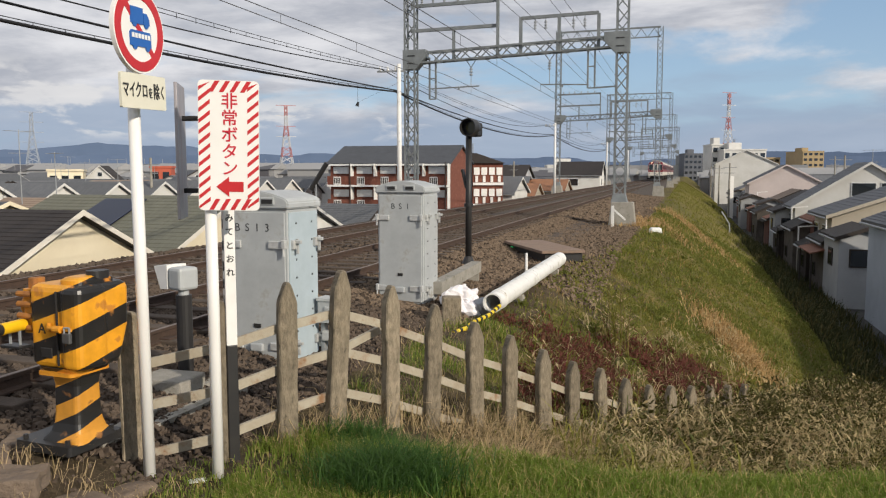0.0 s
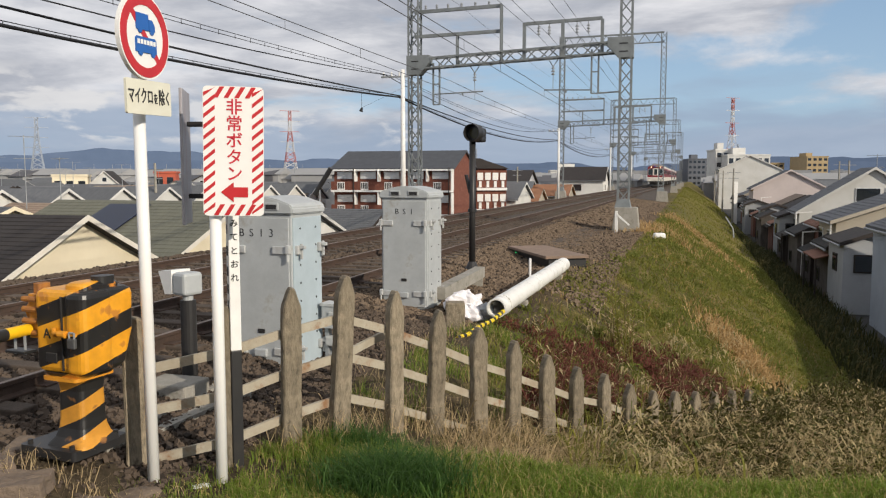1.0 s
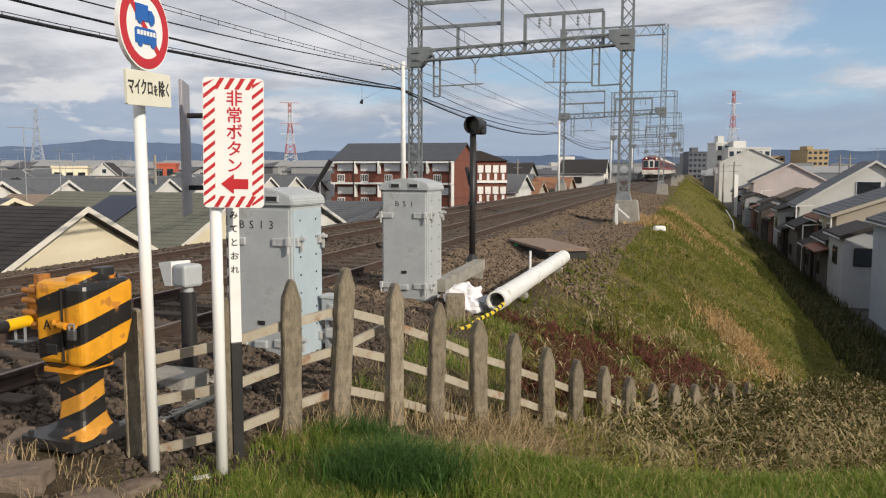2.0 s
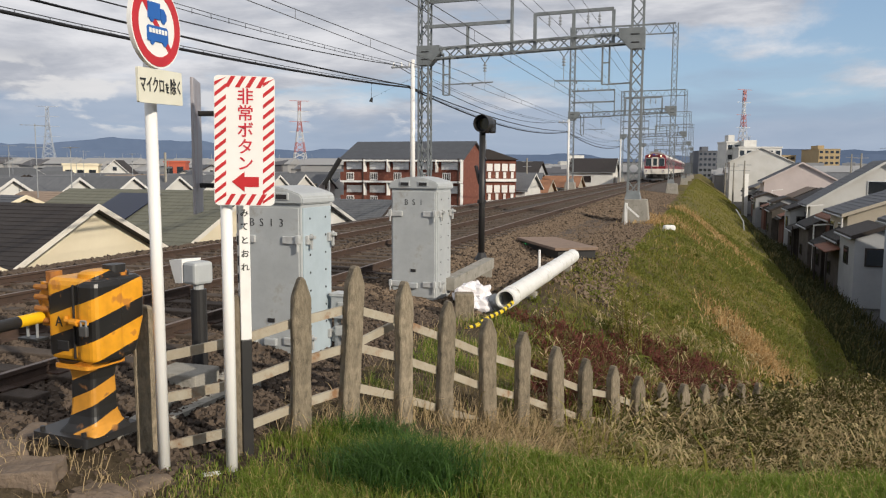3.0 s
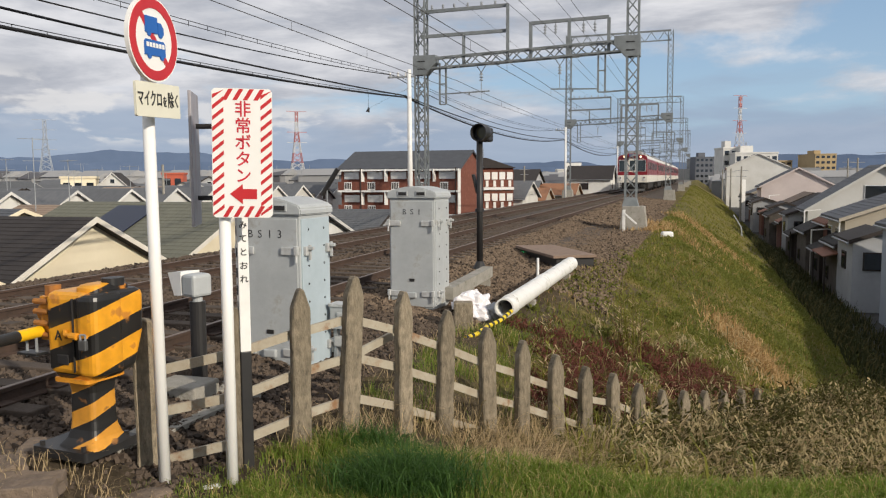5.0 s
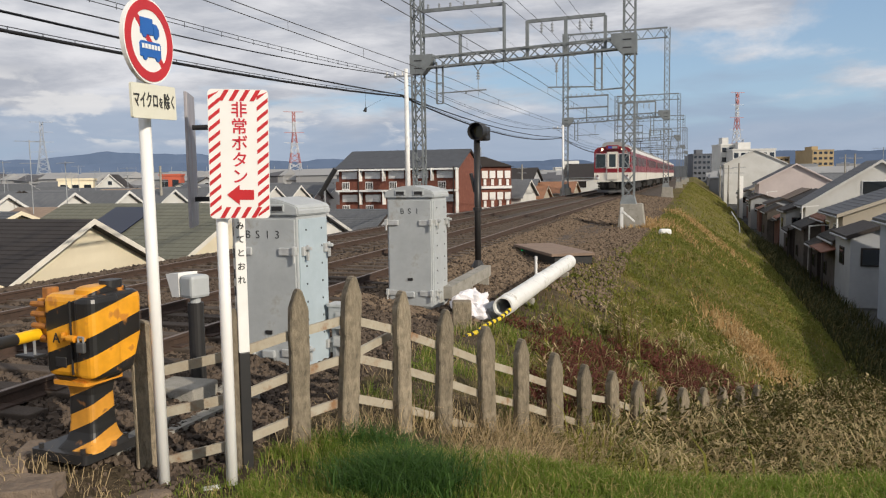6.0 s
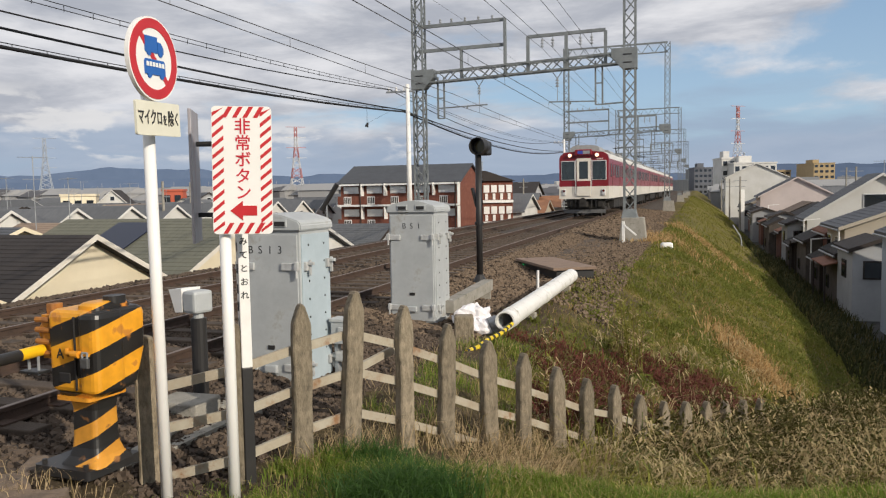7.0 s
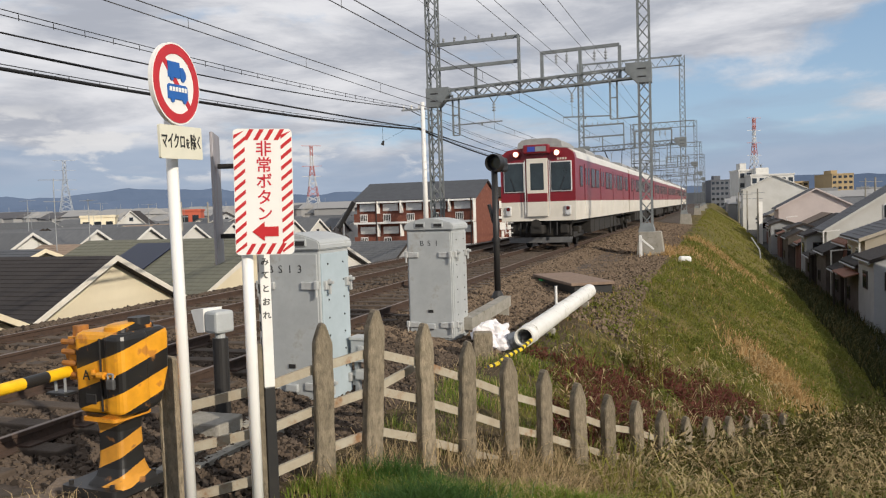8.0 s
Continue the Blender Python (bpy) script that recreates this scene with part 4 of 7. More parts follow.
def make_caution_post():
    g = thing("caution_post", "square crossing post, white above and black below, with worn lettering", "post", Matrix.Translation((-1.575, 5.78, -0.48)) @ Matrix.Rotation(radians(28), 4, 'Z'))
    bm = bmesh.new()
    box(bm, (0, 0, 0.34), (0.08, 0.08, 1.24), 0.006)
    part("lower_shaft", bm, M_BLACK, g, "black lower half")
    bm = bmesh.new()
    box(bm, (0, 0, 1.8), (0.08, 0.08, 1.68), 0.006)
    part("upper_shaft", bm, M_WHITE, g, "white upper half")
    for i, ch in enumerate("みてとおれ"):
        lettering(ch, 0.062, M_INK, g, Matrix.Translation((0, 0, 1.9 - 0.1 * i)) @ flat(0, 0, -0.042), bold=0.001)
    for z in (2.0, 1.86, 1.7, 1.55, 1.42, 1.3, 1.18):
        bm = bmesh.new()
        box(bm, (-0.041, 0.0, z), (0.003, 0.012 + 0.03 * ((z * 7) % 1), 0.07))
        part("worn_writing", bm, M_INK, g)
    # a board seen nearly on edge, held by two arms
    R = Matrix.Rotation(radians(-28), 4, 'Z')
    for z in (2.62, 2.1):
        bm = bmesh.new()
        a, b = R @ Vector((-0.02, 0.0, z)), R @ Vector((-0.31, 0.02, z))
        beam(bm, a, b, 0.05, 0.035)
        part("bracket_arm", bm, M_BLACK, g)
    bm = bmesh.new()
    box(bm, (0, 0, 0), (0.022, 0.42, 0.97), 0.004)
    part("side_board", bm, M_GREYBACK, g, "grey weathered board on its edge", R @ Matrix.Translation((-0.345, 0.06, 2.38)) @ Matrix.Rotation(radians(11), 4, 'Z'))


def make_fence():
    g = thing("picket_fence", "weathered concrete picket fence with flat rails stepping down the bank", "fence")
    rng = random.Random(4)
    yaw = math.atan2(FDY, FDX)
    for n in range(-3, 15):
        w, d = 0.148 + rng.uniform(-0.012, 0.014), 0.1
        hgt = 1.5
        bm = bmesh.new()
        pts = [(-w / 2 * 1.06, -hgt), (w / 2 * 1.06, -hgt), (w / 2, -0.17), (w / 2 * 0.3, -0.015), (0, 0.0), (-w / 2 * 0.36, -0.02), (-w / 2, -0.16)]
        if n == -3:
            w *= 1.42
            pts = [(-w / 2, -hgt), (w / 2, -hgt), (w / 2 * 0.98, -0.13), (w / 2 * 0.45, -0.02), (-w / 2 * 0.4, 0.0), (-w / 2 * 0.95, -0.08)]
        prism(bm, pts, -d / 2, d / 2)
        bmesh.ops.bevel(bm, geom=[e for e in bm.edges if e.is_valid], offset=0.012, segments=1, affect='EDGES')
        bmesh.ops.subdivide_edges(bm, edges=[e for e in bm.edges if e.calc_length() > 0.5], cuts=9)
        for v in bm.verts:
            k = noise.noise((v.co.x * 9 + n * 7, v.co.y * 9, v.co.z * 6))
            v.co.x += 0.007 * k
            v.co.y += 0.006 * noise.noise((v.co.z * 8, n * 3, v.co.x * 9))
        face = 12 if n == -3 else rng.uniform(-10, 6) + 12
        nn = n - 0.09 if n == -2 else n - 0.14 if n == -3 else n
        m = (Matrix.Translation((FX + nn * FDX, FY + nn * FDY, fence_top(n))) @ Matrix.Rotation(yaw - radians(face), 4, 'Z')
             @ Matrix.Rotation(radians(rng.uniform(-1.2, 1.2) + (3.2 if n in (0,) else 1.2 if n in (1, 2) else 0)), 4, 'Y'))
        if n == -3:
            m = Matrix.Translation((-2.29, 5.7, 0.75)) @ Matrix.Rotation(radians(24), 4, 'Z') @ Matrix.Rotation(radians(-0.8), 4, 'Y')
        part("picket", bm, M_POST, g, "", m)
    off = Vector((math.sin(yaw), -math.cos(yaw), 0)) * -0.065
    for n in range(-3, 14):
        for k, dz in enumerate((0.37, 0.70, 1.06)):
            a = Vector((FX + n * FDX, FY + n * FDY, fence_top(n) - dz + rng.uniform(-0.012, 0.012))) + off
            if n == -3:
                a.x, a.y = -2.27, 5.76
                a.z -= 0.09
            b = Vector((FX + (n + 1) * FDX, FY + (n + 1) * FDY, fence_top(n + 1) - dz)) + off
            bm = bmesh.new()
            d = b - a
            r = bmesh.ops.create_cube(bm, size=1)
            xa = d.normalized()
            ya = Vector((-xa.y, xa.x, 0)).normalized()
            za = xa.cross(ya)
            M = Matrix((xa, ya, za)).transposed().to_4x4()
            bmesh.ops.transform(bm, matrix=Matrix.Translation((a + b) / 2) @ M @ Matrix.Diagonal((d.length * 1.02, 0.028, 0.072, 1)), verts=r["verts"])
            part("fence_rail", bm, M_SLAT, g)


def make_stray_rail():
    g = thing("loose_fence_rail", "bent pale fence rail running on past the tallest picket", "rail")
    bm = bmesh.new()
    beam(bm, (-0.84, 6.62, 0.27), (-0.5, 7.3, 0.34), 0.03, 0.07)
    part("board", bm, M_SLAT, g)


make_stray_rail()


def make_cabinet(name_text, m, side_mat):
    g = thing("signal_cabinet", f"grey steel trackside cabinet lettered {name_text} with arched lid", "cabinet", m, "trackside equipment cabinets")
    W, D, Hb = 0.77, 0.66, 1.78
    # origin: the front right bottom corner; x runs to the left as negative
    bm = bmesh.new()
    box(bm, (-W / 2, D / 2, Hb / 2 + 0.06), (W, D, Hb), 0.012)
    part("body", bm, M_CABINET, g)
    bm = bmesh.new()
    box(bm, (-W / 2, D / 2, 0.03), (W - 0.03, D - 0.03, 0.07))
    part("plinth_frame", bm, M_STEEL, g)
    bm = bmesh.new()
    box(bm, (-W / 2, -0.006, Hb / 2 + 0.04), (W - 0.05, 0.02, Hb - 0.1), 0.006)
    part("front_door", bm, M_CABINET, g)
    bm = bmesh.new()
    box(bm, (0.004, D / 2, Hb / 2 + 0.04), (0.02, D - 0.05, Hb - 0.1), 0.006)
    part("side_panel", bm, side_mat, g)
    # arched lid
    bm = bmesh.new()
    o = 0.035
    pts = [(-W - o, Hb + 0.03), (o, Hb + 0.03), (o, Hb + 0.1)]
    for k in range(9):
        a = k / 8
        pts.append((o - 0.03 - (W + 2 * o - 0.06) * a, Hb + 0.14 + 0.085 * math.sin(math.pi * a)))
    pts.append((-W - o, Hb + 0.1))
    prism(bm, pts, -o, D + o)
    bmesh.ops.bevel(bm, geom=list(bm.edges), offset=0.014, segments=2, affect='EDGES')
    lid = part("lid", bm, M_CABINET, g)
    for x in (-W * 0.68, -W * 0.28):
        bm = bmesh.new()
        box(bm, (x, -o - 0.004, Hb + 0.115), (0.17, 0.02, 0.08), 0.006)
        fr = part("vent_frame", bm, M_CABINET, lid)
        bm = bmesh.new()
        box(bm, (x, -o - 0.0125, Hb + 0.11), (0.135, 0.012, 0.05), 0.003)
        part("vent", bm, M_BLACK, fr)
    x = -W / 2 - 0.23 if len(name_text) > 3 else -W / 2 - 0.12
    for i, ch in enumerate(name_text):
        lettering(ch, 0.125, M_INK, g, flat(x + 0.125 * i, 1.6, -0.0175), bold=-0.001)
    # latch brackets at the corners
    for z in (0.3, 1.42):
        for xx in (-0.12, -W + 0.1):
            bm = bmesh.new()
            box(bm, (xx, -0.025, z), (0.2, 0.03, 0.085), 0.008)
            box(bm, (xx + (0.1 if xx > -0.3 else -0.1), -0.04, z + 0.01), (0.05, 0.05, 0.1), 0.01)
            rod(bm, (xx + (0.1 if xx > -0.3 else -0.1), -0.05, z - 0.12), (xx + (0.1 if xx > -0.3 else -0.1), -0.05, z + 0.05), 0.014)
            part("latch", bm, M_LATCH, g)
        for yy in (0.1, D - 0.08):
            bm = bmesh.new()
            box(bm, (0.03, yy, z), (0.04, 0.1, 0.1), 0.008)
            box(bm, (0.07, yy, z + 0.03), (0.09, 0.04, 0.035), 0.006)
            box(bm, (0.055, yy + 0.02, z - 0.02), (0.03, 0.03, 0.17), 0.006)
            part("latch", bm, M_LATCH, g)
    bm = bmesh.new()
    box(bm, (-W * 0.5, -0.02, 0.52), (0.085, 0.012, 0.045), 0.002)
    part("name_plate", bm, M_BLACK, g)
    bm = bmesh.new()
    box(bm, (-W * 0.5, -0.035, 0.28), (0.16, 0.05, 0.09), 0.015)
    part("lock_box", bm, M_CABINET, g)
    bm = bmesh.new()
    for yy in (0.16, D - 0.16):
        for k in range(7):
            rod(bm, (0.012, yy, 0.45 + 0.2 * k), (0.02, yy, 0.45 + 0.2 * k), 0.012, seg=6)
    part("rivet", bm, M_BLACK, g)
    return g


def make_plinth(m, w, d, h):
    g = thing("concrete_plinth", "rough grey concrete plinth under a trackside cabinet", "plinth", m)
    bm = bmesh.new()
    box(bm, (0, 0, -h / 2), (w, d, h), 0.03)
    part("block", bm, M_CONC, g)


def make_signal():
    g = thing("track_signal", "dark lineside signal lamp with a round hood on a pole", "signal", Matrix.Translation((0.55, 17.06, -0.33)) @ Matrix.Rotation(radians(-28), 4, 'Z'))
    bm = bmesh.new()
    rod(bm, (0, 0, 0.0), (0, 0, 2.9), 0.068, 0.068, 16)
    part("pole", bm, M_BLACK, g, smooth=True)
    bm = bmesh.new()
    rod(bm, (0, 0, 0.0), (0, 0, 0.28), 0.22, 0.075, 14)
    part("base", bm, M_BLACK, g)
    bm = bmesh.new()
    rod(bm, (0, 0, 1.35), (0, 0, 1.42), 0.1, 0.1, 14)
    part("collar", bm, M_BLACK, g)
    bm = bmesh.new()
    box(bm, (0.03, 0.04, 2.98), (0.24, 0.24, 0.3), 0.04)
    rod(bm, (0, -0.1, 3.02), (0, 0.1, 3.02), 0.185, 0.15, 24)
    h = part("lamp_house", bm, M_BLACK, g, "", Matrix.Translation((0.11, 0, 0.01)))
    bm = bmesh.new()
    disc(bm, 0, 3.02, 0.185, -0.3, -0.1, 28, r_in=0.172)
    part("hood", bm, M_BLACK, h)
    bm = bmesh.new()
    disc(bm, 0, 3.02, 0.12, -0.115, -0.1, 24)
    part("lens", bm, M_SIGNAL, h, "amber lens")
    bm = bmesh.new()
    box(bm, (-0.1, 0.0, 1.95), (0.05, 0.1, 0.42), 0.015, Matrix.Rotation(radians(-14), 4, 'Y'))
    part("side_plate", bm, M_BLACK, g)


def make_pipe():
    a, b = Vector((0.74, 11.75, -0.2)), Vector((2.62, 17.7, -0.18))
    g = thing("plastic_pipe", "long white plastic pipe lying on the edge of the bank", "pipe", Matrix.Translation(a))
    d = b - a
    q = d.to_track_quat('Y', 'Z').to_matrix().to_4x4()
    bm = bmesh.new()
    disc(bm, 0, 0, 0.15, 0, d.length, 28, r_in=0.125)
    part("tube", bm, M_PIPE, g, "", q, smooth=False)
    for k in (0.35, 2.9, 5.6):
        bm = bmesh.new()
        disc(bm, 0, 0, 0.158, k, k + 0.1, 28, r_in=0.149)
        part("joint_ring", bm, M_PIPE, g, "", q)
    bm = bmesh.new()
    rod(bm, (-0.16, 3.3, -0.3), (-0.16, 3.3, 0.42), 0.025)
    part("stake", bm, M_WHITE, g, "white marker stake", q)
    for k in (1.6, 5.2):
        bm = bmesh.new()
        box(bm, (0, k, -0.28), (0.3, 0.14, 0.34), 0.02)
        part("rest_block", bm, M_CONC, g, "", q)


def make_slab():
    m = Matrix.Translation((2.55, 20.3, -0.14)) @ Matrix.Rotation(radians(-77), 4, 'Z')
    g = thing("raised_board", "brown flat board with a dark underside raised beside the track", "board", m)
    bm = bmesh.new()
    box(bm, (0, 0, 0), (3.0, 1.1, 0.07), 0.008)
    part("board", bm, M_BOARD, g)
    # Black block below the board draws its dark underside.
    bm = bmesh.new()
    box(bm, (0, 0.03, -0.2), (2.85, 0.96, 0.34), 0.01)
    part("dark_underside", bm, M_BLACK, g)
    # A green LED: this small plate glows by itself.
    bm = bmesh.new()
    box(bm, (-1.15, -0.47, -0.13), (0.3, 0.02, 0.07), 0.004)
    part("label", bm, M_GREEN, g, "small green LED")


def make_bag():
    g = thing("plastic_bag", "crumpled white plastic sheet heaped on the ground", "bag", Matrix.Translation((0.33, 12.2, -0.28)))
    bm = bmesh.new()
    bmesh.ops.create_icosphere(bm, subdivisions=4, radius=0.3)
    for v in bm.verts:
        n = 1 + 0.55 * noise.noise(v.co * 4) + 0.3 * noise.noise(v.co * 11) + 0.15 * abs(noise.noise(v.co * 25))
        v.co *= n
        v.co.z *= 0.85
    part("sheet", bm, M_BAG, g)
    g2 = thing("grey_jug", "small grey plastic jug beside the white sheet", "container", Matrix.Translation((0.62, 12.0, -0.28)))
    bm = bmesh.new()
    bmesh.ops.create_icosphere(bm, subdivisions=3, radius=0.13)
    for v in bm.verts:
        v.co *= 1 + 0.25 * noise.noise(v.co * 12)
    part("jug", bm, M_STEEL, g2)
    pts = [(0.84, 11.62, -0.22), (0.66, 11.3, -0.3), (0.45, 11.02, -0.34), (0.3, 10.8, -0.4), (0.14, 10.62, -0.42)]
    r = thing("barrier_tape_rod", "yellow and black striped rod lying on the bank", "barrier", Matrix.Identity(4))
    for a, b in zip(pts, pts[1:]):
        a, b = Vector(a), Vector(b)
        bm = bmesh.new()
        rod(bm, (0, 0, 0), (0, (b - a).length, 0), 0.03, seg=8)
        part("length", bm, M_TAPE, r, "", Matrix.Translation(a) @ (b - a).to_track_quat('Y', 'Z').to_matrix().to_4x4())


def make_detector():
    g = thing("obstacle_detector", "pale grey sensor box with sun hood on a black post", "sensor", Matrix.Translation((-2.5, 7.55, -0.42)) @ Matrix.Rotation(radians(-35), 4, 'Z'))
    bm = bmesh.new()
    rod(bm, (0, 0, -0.1), (0, 0, 1.0), 0.075, 0.075, 18)
    part("post", bm, M_BLACK, g, smooth=False)
    bm = bmesh.new()
    rod(bm, (0, 0, 1.0), (0, 0, 1.05), 0.05, 0.05, 12)
    box(bm, (0.0, 0.0, 1.16), (0.19, 0.22, 0.22), 0.03)
    h = part("housing", bm, M_CABINET, g)
    bm = bmesh.new()
    prism(bm, [(-0.1, 1.06), (-0.1, 1.29), (-0.3, 1.27), (-0.21, 1.05)], -0.11, 0.11)
    part("sun_hood", bm, M_WHITE, h)
    g2 = thing("concrete_block", "low grey concrete block at the trackside", "block", Matrix.Translation((-2.55, 7.25, -0.38)) @ TRACK)
    bm = bmesh.new()
    box(bm, (0, 0, 0.1), (0.5, 0.4, 0.3), 0.02)
    part("block", bm, M_CONC, g2)


def loft(bm, rings):
    """Skin rings (lists of points, alike in number) and close both ends."""
    vs = [[bm.verts.new(p) for p in r] for r in rings]
    n = len(vs[0])
    for a, b in zip(vs, vs[1:]):
        for i in range(n):
            bm.faces.new((a[i], a[(i + 1) % n], b[(i + 1) % n], b[i]))
    bm.faces.new(vs[0][::-1])
    bm.faces.new(vs[-1])
    bmesh.ops.recalc_face_normals(bm, faces=bm.faces)


def rounded(x0, x1, y0, y1, r, z, seg=4):
    """A level ring with rounded corners."""
    out = []
    for cx, cy, a0 in ((x1 - r, y1 - r, 0), (x0 + r, y1 - r, 90), (x0 + r, y0 + r, 180), (x1 - r, y0 + r, 270)):
        for k in range(seg + 1):
            a = radians(a0 + 90 * k / seg)
            out.append((cx + r * math.cos(a), cy + r * math.sin(a), z))
    return out


def make_gate():
    g = thing("crossing_gate", "orange and black striped level crossing gate machine on pedestal", "crossing gate", Matrix.Translation((-2.55, 5.33, -0.1)) @ Matrix.Rotation(radians(-22), 4, 'Z'))
    bm = bmesh.new()
    loft(bm, [rounded(-0.31, 0.19, -0.22, 0.25, 0.03, z) for z in (-0.02, 0.045)])
    part("base_plate", bm, M_BLACK, g)
    bm = bmesh.new()
    loft(bm, [rounded(0.035 - w, 0.035 + w, 0.01 - w, 0.01 + w, 0.04, z) for z, w in ((0.04, 0.175), (0.06, 0.165), (0.1, 0.135), (0.16, 0.118), (0.22, 0.112), (0.42, 0.108), (0.47, 0.115), (0.52, 0.15), (0.55, 0.17))])
    part("pedestal", bm, M_GATECOL, g)
    for i in range(4):
        bm = bmesh.new()
        rod(bm, (-0.25 + 0.38 * (i % 2), -0.18 + 0.38 * (i // 2), 0.04), (-0.25 + 0.38 * (i % 2), -0.18 + 0.38 * (i // 2), 0.075), 0.018, seg=6)
        part("bolt", bm, M_BLACK, g)
    bm = bmesh.new()
    loft(bm, [rounded(-0.13, 0.18, -0.17, 0.17, 0.03, z) for z in (0.5, 0.525)])
    part("flange", bm, M_ORANGE, g)
    # housing: rounded box, drawn in towards the bottom, with a proud cover
    bm = bmesh.new()
    loft(bm, [rounded(-0.2 + a, 0.26 - a, -0.15 + a, 0.29 - a - b, 0.045, z) for z, a, b in ((0.545, 0.03, 0.12), (0.56, 0.01, 0.1), (0.585, 0.0, 0.085), (0.8, 0.0, 0.01), (1.06, 0.0, 0.0), (1.09, 0.008, 0.0), (1.108, 0.03, 0.0))])
    hs = part("housing", bm, M_GATE, g)
    bm = bmesh.new()
    loft(bm, [rounded(0.085 + a, 0.268 - a, -0.175 + a, 0.1, 0.06, z) for z, a in ((0.55, 0.02), (0.565, 0.004), (0.58, 0.0), (1.06, 0.0), (1.085, 0.006), (1.1, 0.02))])
    part("front_cover", bm, M_GATE, hs)
    bm = bmesh.new()
    loft(bm, [rounded(0.0 + a, 0.2 - a, -0.1 + a, 0.24 - a, 0.06, z) for z, a in ((1.08, 0.0), (1.135, 0.004), (1.15, 0.02), (1.157, 0.04))])
    part("top_cap", bm, M_GATE, hs)
    bm = bmesh.new()
    loft(bm, [rounded(0.08, 0.2, 0.05, 0.2, 0.05, z) for z in (1.13, 1.185)])
    part("vent_cap", bm, M_BLACK, hs)
    bm = bmesh.new()
    box(bm, (0.058, -0.156, 0.82), (0.012, 0.014, 0.5), 0.003)
    part("door_seam", bm, M_BLACK, hs)
    bm = bmesh.new()
    rod(bm, (0.01, -0.185, 0.83), (0.22, -0.195, 0.83), 0.013, seg=8)
    rod(bm, (0.0, -0.17, 0.8), (0.0, -0.17, 0.86), 0.016, seg=8)
    rod(bm, (0.08, -0.2, 0.83), (0.14, -0.2, 0.83), 0.024, seg=10)
    part("hasp", bm, M_ORANGE, hs)
    bm = bmesh.new()
    box(bm, (0.195, -0.205, 0.775), (0.065, 0.03, 0.07), 0.008)
    lk = part("padlock", bm, M_SHUTG, hs)
    bm = bmesh.new()
    for x in (0.173, 0.217):
        rod(bm, (x, -0.205, 0.805), (x, -0.205, 0.845), 0.007, seg=6)
    rod(bm, (0.173, -0.205, 0.845), (0.217, -0.205, 0.845), 0.007, seg=6)
    part("shackle", bm, M_STEEL, lk)
    bm = bmesh.new()
    box(bm, (-0.05, -0.152, 0.65), (0.1, 0.012, 0.07), 0.02)
    part("dent_plate", bm, M_BLACK, hs)
    lettering("A", 0.095, M_INK, hs, flat(-0.085, 0.81, -0.1515), bold=0.001)
    bm = bmesh.new()
    rod(bm, (-0.34, -0.02, 0.94), (-0.19, -0.02, 0.94), 0.075, 0.075, 18)
    loft(bm, [rounded(-0.32, -0.21, -0.1, 0.08, 0.03, z) for z in (0.76, 1.06)])
    pv = part("pivot_unit", bm, M_ORANGE, g, "orange arm pivot with rusty bolts")
    for z in (0.8, 0.88, 0.96, 1.03):
        bm = bmesh.new()
        rod(bm, (-0.335, -0.115, z), (-0.2, -0.115, z), 0.02, seg=8)
        part("bolt", bm, M_RUSTORANGE, pv)
    bm = bmesh.new()
    loft(bm, [rounded(-0.31, -0.24, -0.06, 0.04, 0.02, z) for z in (1.06, 1.13)])
    part("pivot_lug", bm, M_RUSTORANGE, pv)
    bm = bmesh.new()
    box(bm, (-0.31, -0.17, 0.68), (0.18, 0.1, 0.018), 0.004)
    part("arm_bracket", bm, M_BAR, pv)
    for x in (-0.36, -0.27):
        bm = bmesh.new()
        rod(bm, (x, -0.17, 0.655), (x, -0.17, 0.8), 0.01, seg=6)
        part("arm_bolt", bm, M_STEEL, pv)
    bm = bmesh.new()
    rod(bm, (0, 0, 0), (0, 4.0, 0), 0.04, 0.034, 18)
    part("arm", bm, M_BAR, g, "yellow and black lowered gate arm", Matrix.Translation((-0.29, -0.12, 0.82)) @ Matrix.Rotation(radians(186), 4, 'Z'))


def make_trough():
    g = thing("wooden_beam", "grey weathered timber beam lying by the cabinet", "beam", Matrix.Identity(4))
    bm = bmesh.new()
    beam(bm, (-0.12, 12.75, -0.12), (0.66, 15.6, -0.1), 0.2, 0.2)
    part("timber", bm, M_CONC, g)
    for x, y in ((0.6, 15.4), (0.25, 14.1)):
        bm = bmesh.new()
        box(bm, (x, y, -0.34), (0.2, 0.2, 0.3), 0.015)
        part("rest_block", bm, M_CONC, g)
    g = thing("concrete_post", "broken stub of concrete post beside the cabinet plinth", "post", Matrix.Translation((0.12, 11.3, -0.6)))
    bm = bmesh.new()
    box(bm, (0, 0, 0.2), (0.28, 0.24, 0.75), 0.03)
    part("stub", bm, M_POST, g)


def make_marker():
    p = T(31.9, -2.4, -0.45)
    g = thing("white_marker_post", "short white stake with a slanting brace near the gantry", "marker", Matrix.Translation(p) @ TRACK)
    bm = bmesh.new()
    box(bm, (0, 0, 0.45), (0.11, 0.11, 0.9), 0.01)
    part("stake", bm, M_WHITE, g)
    bm = bmesh.new()
    beam(bm, (0.04, -0.02, 0.75), (0.5, -0.02, 0.35), 0.12, 0.06)
    part("brace", bm, M_WHITE, g)
    g = thing("white_stone", "pale boundary stone lying in the grass", "stone", Matrix.Translation((7.75, 28.8, ground_z(7.75, 28.8) + 0.08)))
    bm = bmesh.new()
    box(bm, (0, 0, -0.03), (0.42, 0.3, 0.26), 0.07)
    part("stone", bm, M_WHITE, g)


